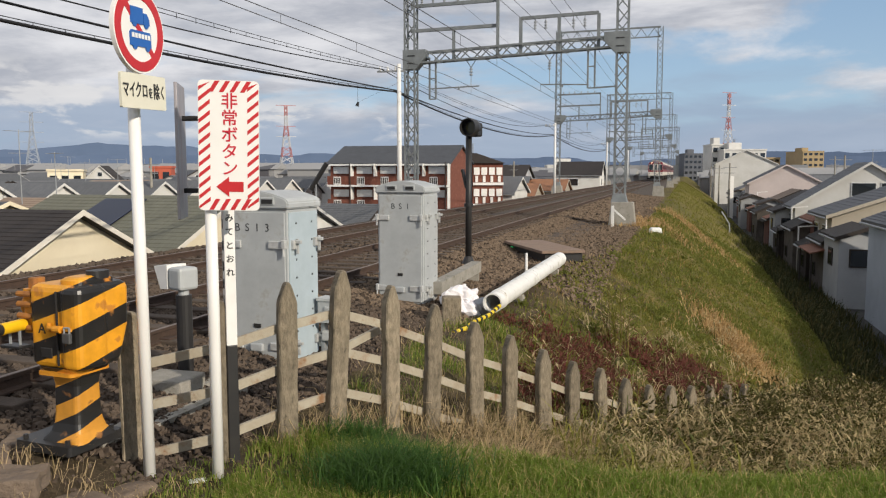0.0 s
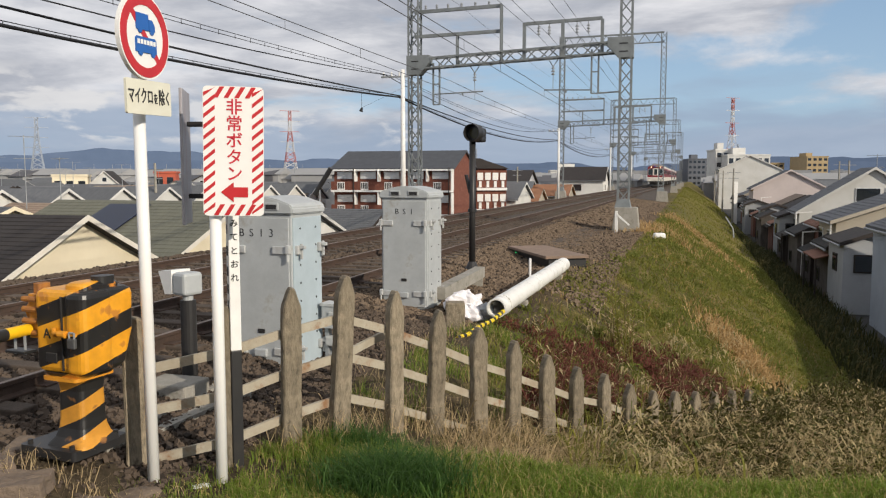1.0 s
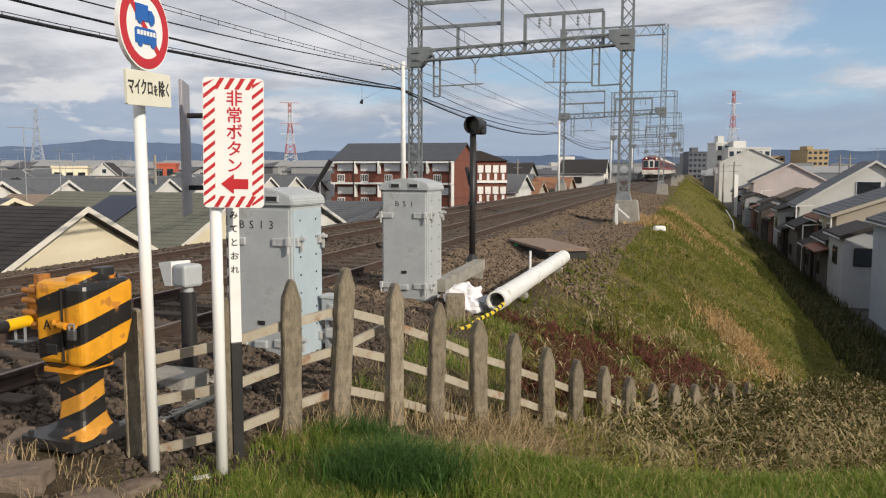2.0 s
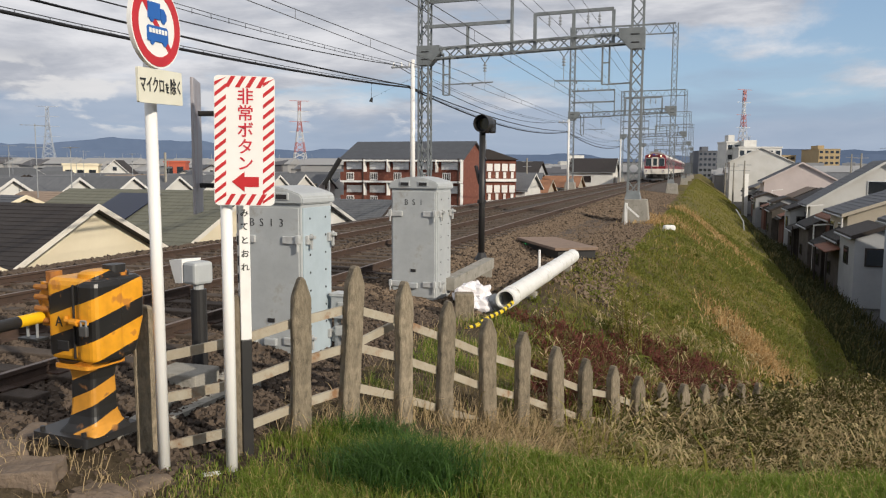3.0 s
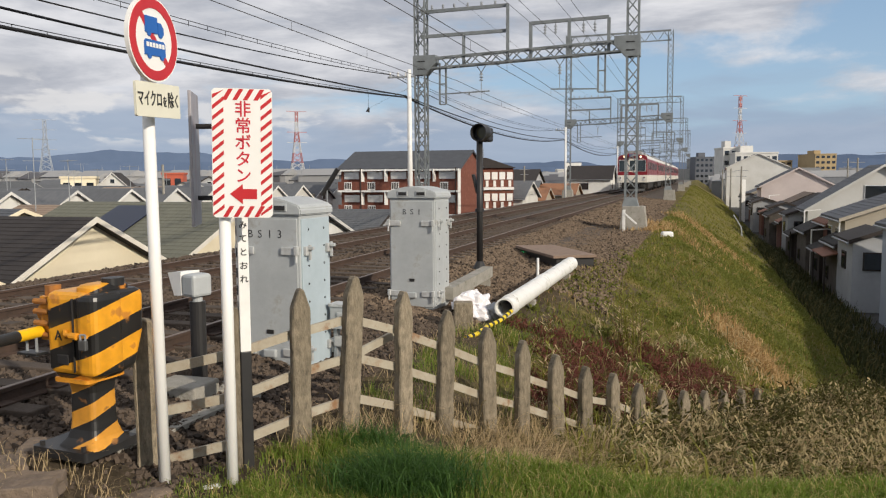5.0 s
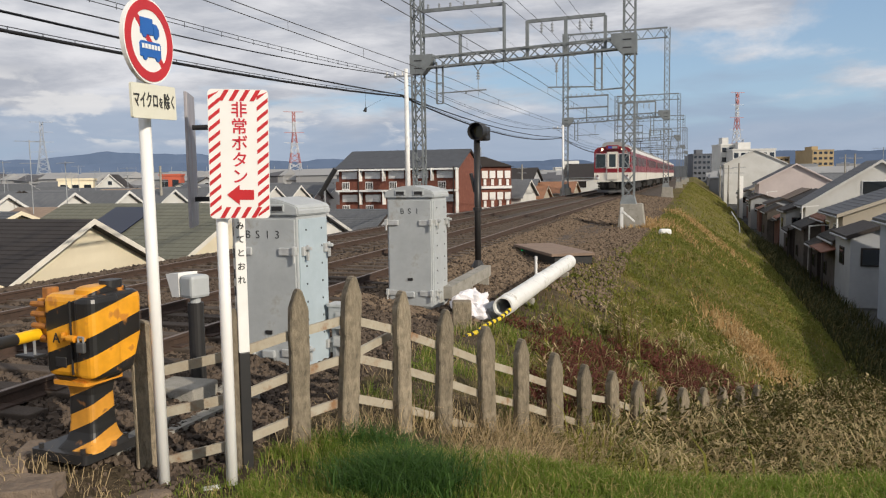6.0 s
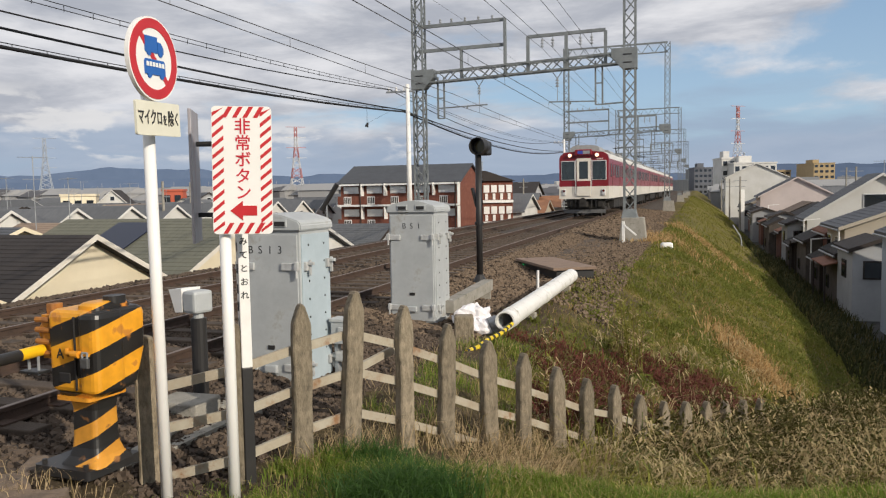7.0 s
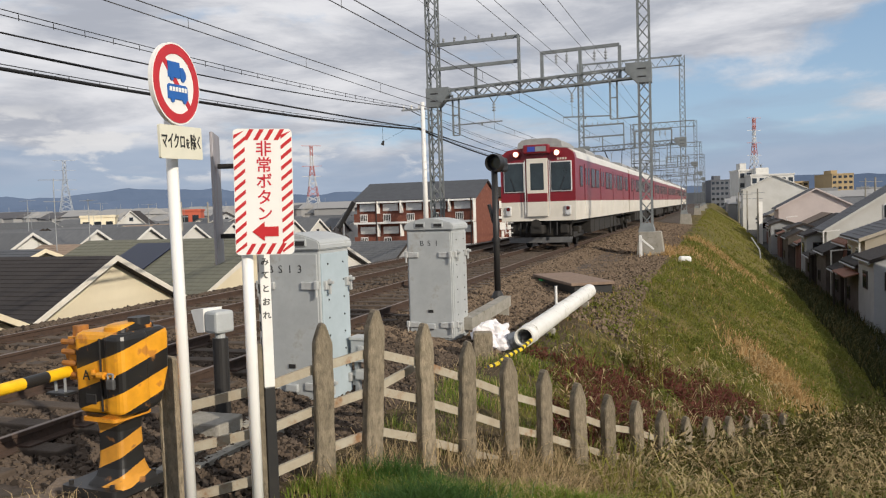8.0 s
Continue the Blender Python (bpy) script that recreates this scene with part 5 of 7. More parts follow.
def make_slanted_arm():
    g = thing("raised_bar", "black slanting tube on a thin stand across the tracks", "bar", Matrix.Translation(T(26.2, -12.4, -0.5)) @ TRACK)
    bm = bmesh.new()
    rod(bm, (-0.3, 0, 1.65), (0.35, 0, 2.6), 0.09, 0.09, 12)
    part("tube", bm, M_BLACK, g)
    bm = bmesh.new()
    rod(bm, (-0.1, 0, 0), (-0.1, 0, 1.95), 0.03, seg=8)
    part("stand", bm, M_STEEL, g)


make_slanted_arm()


def make_loose_beams():
    for a, b, w in (((-2.72, 6.35, -0.34), (-2.2, 7.75, -0.32), 0.17), ((-2.45, 6.2, -0.36), (-1.95, 7.5, -0.34), 0.13), ((-2.6, 5.75, -0.3), (-2.42, 7.1, -0.3), 0.12)):
        g = thing("concrete_beam", "grey concrete trough beam lying beside the fence", "beam", None, "loose beams by the fence")
        bm = bmesh.new()
        beam(bm, a, b, w, w * 0.9)
        part("beam", bm, M_CONC, g)
    g = thing("paper_scrap", "small white scrap lying at the sign foot", "scrap", Matrix.Translation((-1.72, 5.36, -0.4)))
    bm = bmesh.new()
    box(bm, (0, 0, 0), (0.12, 0.07, 0.02), 0.006, Matrix.Rotation(radians(25), 4, 'Z'))
    part("scrap", bm, M_WHITE, g)
    for x, y, a, w, d in ((-2.75, 4.7, 12, 0.55, 0.3), (-2.3, 4.78, -20, 0.42, 0.26), (-3.05, 5.0, 35, 0.4, 0.3), (-2.1, 5.12, 60, 0.34, 0.2), (-2.9, 5.55, 5, 0.5, 0.3)):
        g = thing("stone_slab", "rough brown stone slab set in the earth by the gate", "stone", Matrix.Translation((x, y, ground_z(x, y) + 0.0)) @ Matrix.Rotation(radians(a), 4, 'Z'), "stone slabs by the gate")
        bm = bmesh.new()
        box(bm, (0, 0, 0), (w, d, 0.14), 0.02)
        bmesh.ops.subdivide_edges(bm, edges=[e for e in bm.edges if e.calc_length() > 0.1], cuts=4, use_grid_fill=True)
        for v in bm.verts:
            v.co += Vector((noise.noise(v.co * 9 + Vector((x, y, 0))), noise.noise(v.co * 9 + Vector((5, x, y))), noise.noise(v.co * 9 + Vector((y, 9, x))))) * 0.03
        part("slab", bm, M_BROWNSTONE, g)


make_loose_beams()
make_round_sign()
make_button_sign()
make_caution_post()
make_fence()
make_cabinet("BS13", Matrix.Translation((-1.68, 8.5, -0.45)) @ Matrix.Rotation(radians(-20), 4, 'Z'), M_CABBLUE)
make_plinth(Matrix.Translation((-1.95, 8.9, -0.45)) @ Matrix.Rotation(radians(-17), 4, 'Z'), 1.0, 0.95, 0.3)
make_cabinet("BS1", Matrix.Translation((-0.31, 12.36, -0.38)) @ Matrix.Rotation(radians(-19), 4, 'Z'), M_CABINET)
make_plinth(Matrix.Translation((-0.5, 12.6, -0.38)) @ Matrix.Rotation(radians(-19), 4, 'Z'), 1.15, 1.1, 0.5)
def make_relay():
    g = thing("relay_box", "small pale grey relay box on a frame beside the cabinet", "relay box", Matrix.Translation((-1.28, 9.0, -0.42)) @ Matrix.Rotation(radians(-20), 4, 'Z'))
    bm = bmesh.new()
    loft(bm, [rounded(-0.14, 0.14, -0.1, 0.1, 0.02, z) for z in (0.46, 0.72)])
    cs_ = part("casing", bm, M_CABINET, g)
    bm = bmesh.new()
    loft(bm, [rounded(-0.155, 0.155, -0.115, 0.115, 0.02, z) for z in (0.715, 0.745)])
    part("lid", bm, M_LATCH, cs_)
    bm = bmesh.new()
    box(bm, (0.0, -0.108, 0.6), (0.07, 0.02, 0.1), 0.005)
    part("clasp", bm, M_LATCH, cs_)
    for x in (-0.1, 0.1):
        bm = bmesh.new()
        box(bm, (x, 0, 0.23), (0.05, 0.08, 0.5), 0.006)
        part("leg", bm, M_STEEL, g)
    bm = bmesh.new()
    box(bm, (0, -0.02, 0.3), (0.22, 0.1, 0.12), 0.02)
    part("terminal", bm, M_LATCH, g)


make_relay()
make_signal()
make_pipe()
make_slab()
make_bag()
make_detector()
make_gate()
make_trough()
make_marker()

# ---- the town ----
M_W = [mat("wall_cream", (0.74, 0.66, 0.49), 0.85, col2=(0.66, 0.58, 0.42), scale=0.6, bump=0.1, objvar=0.08),
       mat("wall_white", (0.66, 0.65, 0.62), 0.85, col2=(0.55, 0.54, 0.5), scale=0.5, bump=0.1, objvar=0.1),
       mat("wall_tan", (0.45, 0.4, 0.32), 0.85, col2=(0.37, 0.32, 0.25), scale=0.5, bump=0.1, objvar=0.12),
       mat("wall_grey", (0.4, 0.41, 0.42), 0.85, col2=(0.3, 0.31, 0.32), scale=0.5, bump=0.1, objvar=0.15),
       mat("wall_pinkish", (0.6, 0.52, 0.49), 0.85, col2=(0.5, 0.43, 0.41), scale=0.5, bump=0.1),
       mat("wall_pale_blue", (0.4, 0.44, 0.5), 0.8, col2=(0.31, 0.345, 0.4), scale=0.5, bump=0.1)]
M_R = [mat("roof_dark_brown", (0.036, 0.03, 0.028), 0.8, col2=(0.024, 0.02, 0.019), scale=1, bump=0.4, bscale=8, stretch=(1, 6, 1)),
       mat("roof_grey_tile", (0.13, 0.135, 0.14), 0.7, col2=(0.08, 0.083, 0.09), scale=1.5, bump=0.6, bscale=6, stretch=(1, 5, 1), objvar=0.2),
       mat("roof_olive_tile", (0.16, 0.16, 0.12), 0.8, col2=(0.11, 0.11, 0.085), scale=1.5, bump=0.6, bscale=6, stretch=(1, 5, 1)),
       mat("roof_slate", (0.075, 0.08, 0.09), 0.6, col2=(0.05, 0.053, 0.06), scale=1.2, bump=0.4, bscale=8, objvar=0.2),
       mat("roof_rust_tin", (0.24, 0.1, 0.06), 0.8, col2=(0.15, 0.07, 0.045), scale=1.5, bump=0.3),
       mat("roof_tan", (0.27, 0.2, 0.15), 0.8, col2=(0.2, 0.15, 0.11), scale=1.2, bump=0.4, objvar=0.15)]
M_FASCIA = mat("pale_fascia_board", (0.72, 0.68, 0.6), 0.6, col2=(0.6, 0.56, 0.48), scale=2)
M_OCHRE0 = mat("roof_orange_tile", (0.32, 0.15, 0.075), 0.8, col2=(0.23, 0.11, 0.06), scale=1.5, bump=0.4)
M_SOLAR = mat("solar_panel", (0.012, 0.017, 0.038), 0.35, spec=0.3)
M_BRICK = mat("red_brick", (0.2, 0.07, 0.045), 0.9, col2=(0.12, 0.043, 0.03), scale=3.5, bump=0.3, bscale=12, wear=(0.27, 0.12, 0.08), wscale=2)
M_SHUT = mat("dark_shutter", (0.045, 0.035, 0.03), 0.75, col2=(0.03, 0.024, 0.021), scale=1.5)
M_TIN = mat("dark_tin", (0.032, 0.031, 0.03), 0.9, col2=(0.02, 0.02, 0.02), scale=1.5, bump=0.3, wear=(0.12, 0.06, 0.04), wscale=2)
M_CITY = island_mat("town_blocks", [(0.3, 0.3, 0.3), (0.09, 0.095, 0.1), (0.55, 0.53, 0.5), (0.16, 0.15, 0.14), (0.6, 0.52, 0.38), (0.35, 0.31, 0.25), (0.2, 0.12, 0.085), (0.74, 0.73, 0.7), (0.11, 0.11, 0.12), (0.42, 0.42, 0.42)], 0.85)
M_GRIME = mat("grimy_shaded_timber", (0.12, 0.105, 0.09), 0.9, col2=(0.06, 0.052, 0.045), scale=2, bump=0.3)
M_RUSTY = mat("rust_brown_cladding", (0.17, 0.075, 0.055), 0.8, col2=(0.11, 0.05, 0.04), scale=2)


def house(w, d, eave, ridge, wall, roof, label, wins=(), m=None, over=0.35, group="houses of the town", trim=None, solar=False, near=False):
    """Local: gables at -y and +y, the ridge along y, the base at z = 0."""
    g = thing("house", label, "house", m, group)
    near = near or group in ("houses beside the line", "houses below the bank")
    bm = bmesh.new()
    prism(bm, [(-w / 2, 0), (w / 2, 0), (w / 2, eave), (0, ridge), (-w / 2, eave)], -d / 2, d / 2)
    part("wall", bm, wall, g)
    th = 0.16
    sl = (ridge - eave) / (w / 2)
    for s in (-1, 1):
        bm = bmesh.new()
        xe = s * (w / 2 + over)
        ze = eave - over * sl
        pts = [(0, ridge + 0.01), (xe, ze + 0.01)]
        nc = 16 if near else 1
        for q in range(nc):
            a, b = q / nc, (q + 1) / nc
            pts += [(xe * (1 - a), ze + th + (ridge - ze) * a + (0.02 if near else 0)), (xe * (1 - b), ze + th + (ridge - ze) * b)]
        prism(bm, pts, -d / 2 - over, d / 2 + over)
        rf = part("roof", bm, roof, g)
        bm = bmesh.new()
        y = -d / 2 - over - 0.012
        prism(bm, [(0, ridge - 0.03), (xe, ze - 0.03), (xe, ze + th + 0.02), (0, ridge + th + 0.02)], y - 0.02, y + 0.02)
        part("bargeboard", bm, trim or (wall if wall is not M_W[3] else M_SHUT), rf)
        bm = bmesh.new()
        rod(bm, (xe + s * 0.03, -d / 2 - over, ze), (xe + s * 0.03, d / 2 + over, ze), 0.06, seg=6)
        part("gutter", bm, M_STEEL, rf)
        if solar and s == -1:
            a = math.atan2(ridge - eave, w / 2)
            for q in range(1):
                bm = bmesh.new()
                box(bm, (0, 0, 0), (w * 0.4, d * 0.24, 0.05), 0.01)
                part("solar_panel", bm, M_SOLAR, rf, "", Matrix.Translation((-w / 4, d * 0.05, (eave + ridge) / 2 + th + 0.09)) @ Matrix.Rotation(-a, 4, 'Y'))
    for side, along, z, ww, wh in wins:
        if side in ("f", "b"):
            y = -d / 2 - 0.02 if side == "f" else d / 2 + 0.02
            c, s1, s2 = (along, y, z), (ww + 0.14, 0.08, wh + 0.14), (ww, 0.1, wh)
        else:
            x = -w / 2 - 0.02 if side == "l" else w / 2 + 0.02
            c, s1, s2 = (x, along, z), (0.08, ww + 0.14, wh + 0.14), (0.1, ww, wh)
        bm = bmesh.new()
        box(bm, c, s1, 0.01)
        wd = part("window", bm, trim or M_ALU, g)
        bm = bmesh.new()
        box(bm, c, s2)
        part("pane", bm, M_GLASS, wd)
    return g


def at_left(u, v):
    return Matrix.Translation(T(u, v, LOW - 0.3)) @ TRACK @ Matrix.Rotation(radians(90), 4, 'Z')


def at_right(u, v):
    return Matrix.Translation(T(u, v + bend(u), LOW - 0.3)) @ TRACK


B = 0.3 - LOW      # lift from the local base to z = 0
WIN2 = [("f", -1.6, 1.9, 1.2, 1.0), ("f", 1.6, 1.9, 1.2, 1.0), ("l", 1.5, 1.9, 1.5, 1.0), ("l", -2, 4.0, 1.4, 0.9), ("r", 1.0, 1.9, 1.6, 1.1)]
house(7.4, 10.5, B - 1.6, B + 0.2, M_W[0], M_R[0], "cream rendered house with a dark brown gabled roof", [("f", 2.2, 3.3, 0.8, 0.4), ("l", 0, 2, 1.6, 1.0)], at_left(24.4, -26.8), 0.45, "houses beside the line", M_FASCIA)
house(10.4, 10.5, B - 1.7, B + 0.42, M_W[0], M_R[2], "cream house with olive tiled roof and solar panels", [("f", 2.0, 3.0, 0.8, 0.4)], at_left(35.4, -26.8), 0.45, "houses beside the line", M_FASCIA, solar=True)
house(8.0, 10, B - 2.0, B - 0.2, M_W[0], M_R[0], "cream rendered house with a dark gabled roof by the line", [], at_left(16.6, -26.5), 0.45, "houses beside the line")
house(9.5, 10, B - 1.6, B + 0.1, M_W[0], M_R[3], "cream house with dark solar panels on a slate roof", [], at_left(33.0, -38.5), 0.4, "houses beside the line", solar=True)
house(9.5, 10, B - 1.9, B - 0.1, M_W[0], M_R[5], "cream house with a low tan roof", [], at_left(44.0, -39.0), 0.4, "houses beside the line")
house(10, 10, B - 2.2, B - 0.4, M_W[1], M_R[3], "white house with a low slate roof", [], at_left(46.0, -27.5), 0.4, "houses beside the line")
house(9, 10, B - 2.6, B - 0.8, M_W[3], M_R[1], "grey house with a low tiled roof", [], at_left(57.0, -27.0), 0.4, "houses beside the line")
terrace = house(5.6, 9, B - 1.2, B + 0.35, M_W[1], M_R[1], "white gabled terrace house with a grey tiled roof", [("f", 0, 4.4, 0.7, 0.6)], at_left(52, -61), 0.35, "terrace of gabled houses")
for k in range(1, 11):
    copy_thing(terrace, at_left(52 + 6.0 * k, -61))
for k in range(0, 9):
    copy_thing(terrace, at_left(44 + 6.3 * k, -50) @ Matrix.Translation((0, 0, 0.42)))

house(9, 8, B + 1.4, B + 3.7, M_W[1], M_R[0], "white gabled house with a black roof beyond the tracks", [("f", -1.5, 5.5, 1.2, 1.0), ("l", 1, 5.5, 2.0, 1.2)], at_left(152, -17.5), 0.4, "houses across the line")
house(10, 9, B + 0.9, B + 3.0, M_W[3], M_R[0], "grey house with a black roof beyond the tracks", [("f", -1.5, 5.0, 1.2, 1.0), ("l", 1, 5.0, 2.0, 1.2)], at_left(140, -30), 0.4, "houses across the line")
house(9, 8, B - 1.2, B + 0.5, M_W[2], M_OCHRE0, "house with an orange brown tiled roof", [], at_left(136, -22.0), 0.4, "houses across the line")
house(8, 8, B - 1.6, B + 0.0, M_W[2], M_OCHRE0, "low house with an orange brown tiled roof", [], at_left(118, -24.0), 0.4, "houses across the line")
house(11, 9, B - 1.0, B + 1.0, M_W[1], M_R[1], "white house with a broad grey roof beyond the tracks", [("f", 0, 3.2, 1.4, 1.0)], at_left(107, -25.0), 0.4, "houses across the line")

# the right-hand row below the bank, gables towards the crossing
RW = "houses below the bank"
house(6.2, 8.0, B - 0.5, B + 0.8, M_W[5], M_R[3], "pale blue clad house with a dark roof below the bank", [("f", -2.0, 2.2, 1.0, 0.7), ("f", -1.8, 4.2, 0.8, 0.7), ("l", -2, 4.0, 1.0, 0.8)], at_right(37.5, 11.75), 0.3, RW)
house(11.5, 6.0, B - 0.8, B + 1.3, M_W[2], M_R[3], "tan house with a dark slate roof below the bank", [("l", -1, 3.6, 1.4, 0.8), ("l", 2, 3.6, 1.4, 0.8)], at_right(54.5, 14.3), 0.4, RW)
house(10.8, 5.0, B - 1.0, B + 2.45, M_W[1], M_R[1], "white gabled house with a brown shuttered window", [("f", -0.4, 5.9, 1.7, 1.0), ("f", 1.6, 5.9, 1.4, 1.0), ("l", 0, 3.3, 1.6, 1.0)], at_right(73.0, 14.2), 0.3, RW)
house(9.2, 7.0, B + 0.3, B + 2.7, M_W[4], M_R[1], "pinkish white gabled house with a grey roof", [("l", -2, 3.5, 1.4, 1.0), ("l", 2, 3.5, 1.4, 1.0)], at_right(119, 12.9), 0.3, RW)
house(12.8, 9.0, B + 3.6, B + 6.6, M_W[1], M_R[1], "large white gabled house with a grey roof", [("l", 0, 4.5, 1.4, 1.0)], at_right(192, 12.4), 0.3, RW)
house(7.5, 6.0, B - 2.6, B - 0.7, M_W[3], M_R[0], "low grey house with worn tiled roof below the bank", [("l", 0, 2.2, 1.2, 1.0), ("f", -1.5, 3.0, 0.9, 0.8)], at_right(66.5, 12.0), 0.4, RW)
house(8.5, 7.0, B - 2.2, B - 0.2, M_W[2], M_R[0], "low tan house with dark worn roof below the bank", [("l", 0, 2.2, 1.2, 1.0), ("f", 1.5, 3.0, 0.9, 0.8)], at_right(90, 12.6), 0.4, RW)
house(8.0, 7.0, B - 2.2, B - 0.3, M_W[3], M_R[5], "grey house with a brown tiled roof below the bank", [("l", 0, 2.6, 1.2, 1.0)], at_right(101, 12.5), 0.4, RW)
house(8.0, 9.0, B - 1.2, B + 0.9, M_W[1], M_R[3], "white house with a slate roof below the bank", [("l", 0, 3.6, 1.2, 1.0)], at_right(130, 13), 0.4, RW)
house(9.0, 10.0, B - 1.2, B + 0.8, M_W[2], M_R[1], "tan house with a grey roof below the bank", [("l", 0, 3.6, 1.2, 1.0)], at_right(146, 13), 0.4, RW)
# Houses out of view, added to throw shade on the foot of the bank.
for u0, hh in ((7, 2.0), (17, 2.6), (27, 2.2)):
    house(9.5, 8.5, B - 0.6, B + hh, M_W[1], M_R[1], "unseen white house with a grey roof continuing the row, shading the bank", [], at_right(u0, 14.8), 0.3, RW)
house(2.8, 5.5, 4.0, 4.7, M_RUSTY, M_R[4], "narrow maroon clad house with a rusty tin roof", [("l", 0, 2.6, 0.9, 0.7), ("f", 0.2, 2.9, 0.8, 0.7)], at_right(60.5, 10.0), 0.25, RW)
SA_ = "sheds along the alley"
# Timber and tin here are coloured darker, to carry the shade of the alley.
SHEDS = [house(2.4, 4.8, 3.3, 3.9, M_GRIME, M_TIN, "grimy timber lean-to with a dark roof along the alley", [("l", 0.8, 1.5, 0.8, 0.7), ("f", 0.2, 2.4, 0.8, 0.7)], at_right(62.5, 8.7), 0.2, SA_, M_SHUT),
         house(2.2, 3.8, 2.5, 3.0, M_SHUT, M_TIN, "dark timber shed with a tin roof along the alley", [("l", -0.6, 1.6, 0.9, 0.7), ("f", 0, 1.5, 0.8, 0.9)], at_right(70, 8.5), 0.2, SA_, M_SHUT),
         house(2.8, 4.2, 3.9, 4.4, M_W[3], M_R[0], "grey rendered outbuilding with a dark roof along the alley", [("l", 0, 2.8, 1.0, 0.8), ("f", -0.4, 2.9, 0.9, 0.8)], at_right(75.5, 9.0), 0.22, SA_, M_SHUT),
         house(2.0, 3.4, 2.9, 3.3, M_RUSTY, M_R[4], "maroon clad outbuilding with a rusty tin roof along the alley", [("f", 0, 1.8, 0.7, 0.9)], at_right(81, 8.6), 0.18, SA_, M_SHUT)]
for i, u in enumerate((86.2, 91, 96.5, 101.5, 107, 112.5, 118, 124, 130, 137, 145, 153, 162)):
    copy_thing(SHEDS[(0, 2, 1, 3, 2)[i % 5]], at_right(u, 8.6 + 0.5 * math.sin(u * 2.1)))
for i, (u, v) in enumerate(((56.0, 8.7), (51.2, 9.0), (46.4, 9.2))):
    copy_thing(SHEDS[(1, 0, 2)[i]], at_right(u, v))

# tin canopies, pipes and boxes against the alley walls
def lean_to(u, v, w, d, z, material, label):
    g = thing("tin_canopy", label, "canopy", at_right(u, v), "canopies along the alley")
    bm = bmesh.new()
    prism(bm, [(-w / 2, z), (w / 2, z + 0.5), (w / 2, z + 0.56), (-w / 2, z + 0.06)], -d / 2, d / 2)
    part("sheet", bm, material, g)
    for y in (-d / 2 + 0.15, d / 2 - 0.15):
        bm = bmesh.new()
        beam(bm, (-w / 2 + 0.1, y, 0), (-w / 2 + 0.1, y, z + 0.02), 0.09)
        part("prop", bm, M_SHUT, g)


for i, (u, v, w, d, z) in enumerate(((50.5, 7.9, 1.8, 4.5, 2.7), (66, 8.0, 1.6, 3.5, 2.9), (82, 8.0, 1.7, 4.0, 2.6), (94, 8.1, 1.6, 3.5, 2.8), (107, 8.2, 1.6, 4.0, 2.5))):
    lean_to(u, v, w, d, z, (M_R[4] if i == 0 else M_TIN), "rusty tin canopy on props against the wall" if i == 0 else "dark tin canopy on props against the wall")

# outdoor units and meters on the alley side
unit = thing("outdoor_unit", "pale air conditioner unit standing by an alley wall", "air conditioner", at_right(52, 8.3) @ Matrix.Translation((0, 0, 0.3)), "outdoor units along the alley")
bm = bmesh.new()
box(bm, (0, 0, 0.35), (0.35, 0.85, 0.6), 0.03)
case = part("casing", bm, M_WHITE, unit)
bm = bmesh.new()
rod(bm, (-0.18, 0.1, 0.35), (-0.16, 0.1, 0.35), 0.24, 0.24, 18)
part("fan_grille", bm, M_SHUT, case)
for u, v, z in ((46.2, 8.3, 0.3), (68, 8.3, 2.9), (80, 8.3, 0.3), (88, 8.4, 2.6), (99, 8.5, 0.3)):
    copy_thing(unit, at_right(u, v) @ Matrix.Translation((0, 0, 0.3)))
for u, v, h in ((51.6, 8.3, 4.6), (58, 7.6, 3.6), (69.8, 8.5, 4.4), (76, 8.2, 4.2), (88, 8.4, 3.6), (105.5, 8.6, 4.8)):
    dp_ = thing("drain_pipe", "white plastic drain pipe on an alley wall", "pipe", at_right(u, v), "drain pipes along the alley")
    bm = bmesh.new()
    rod(bm, (0, 0, 0), (0, 0, h), 0.05, seg=8)
    beam(bm, (-0.05, 0, h), (1.2, 0, h + 0.12), 0.08)
    part("pipe", bm, M_WHITE, dp_)

# other houses: a few kinds, copied
rng = random.Random(11)
KINDS = []
for i, (w, d, e, r, wm, rm, lab) in enumerate((
        (8.5, 9, 4.4, 5.9, 0, 1, "cream two-storey house with a grey tiled roof"), (7.5, 9, 4.2, 5.7, 1, 3, "white two-storey house with a slate roof"), (9, 10, 4.0, 5.4, 2, 5, "tan house with a brown roof"),
        (8, 8, 4.5, 6.2, 3, 1, "grey house with a dark tiled roof"), (7, 10, 4.9, 6.5, 1, 1, "white gabled house with a grey roof"), (9.5, 9, 3.8, 5.2, 2, 2, "tan house with an olive tiled roof"))):
    KINDS.append(house(w, d, e, r, M_W[wm], M_R[rm], lab, WIN2, Matrix.Translation((-70 - 12 * i, -55, LOW - 0.3))))


def seen(x, y, lim=34):
    return y > 8 and abs(math.degrees(math.atan2(x, y))) < lim


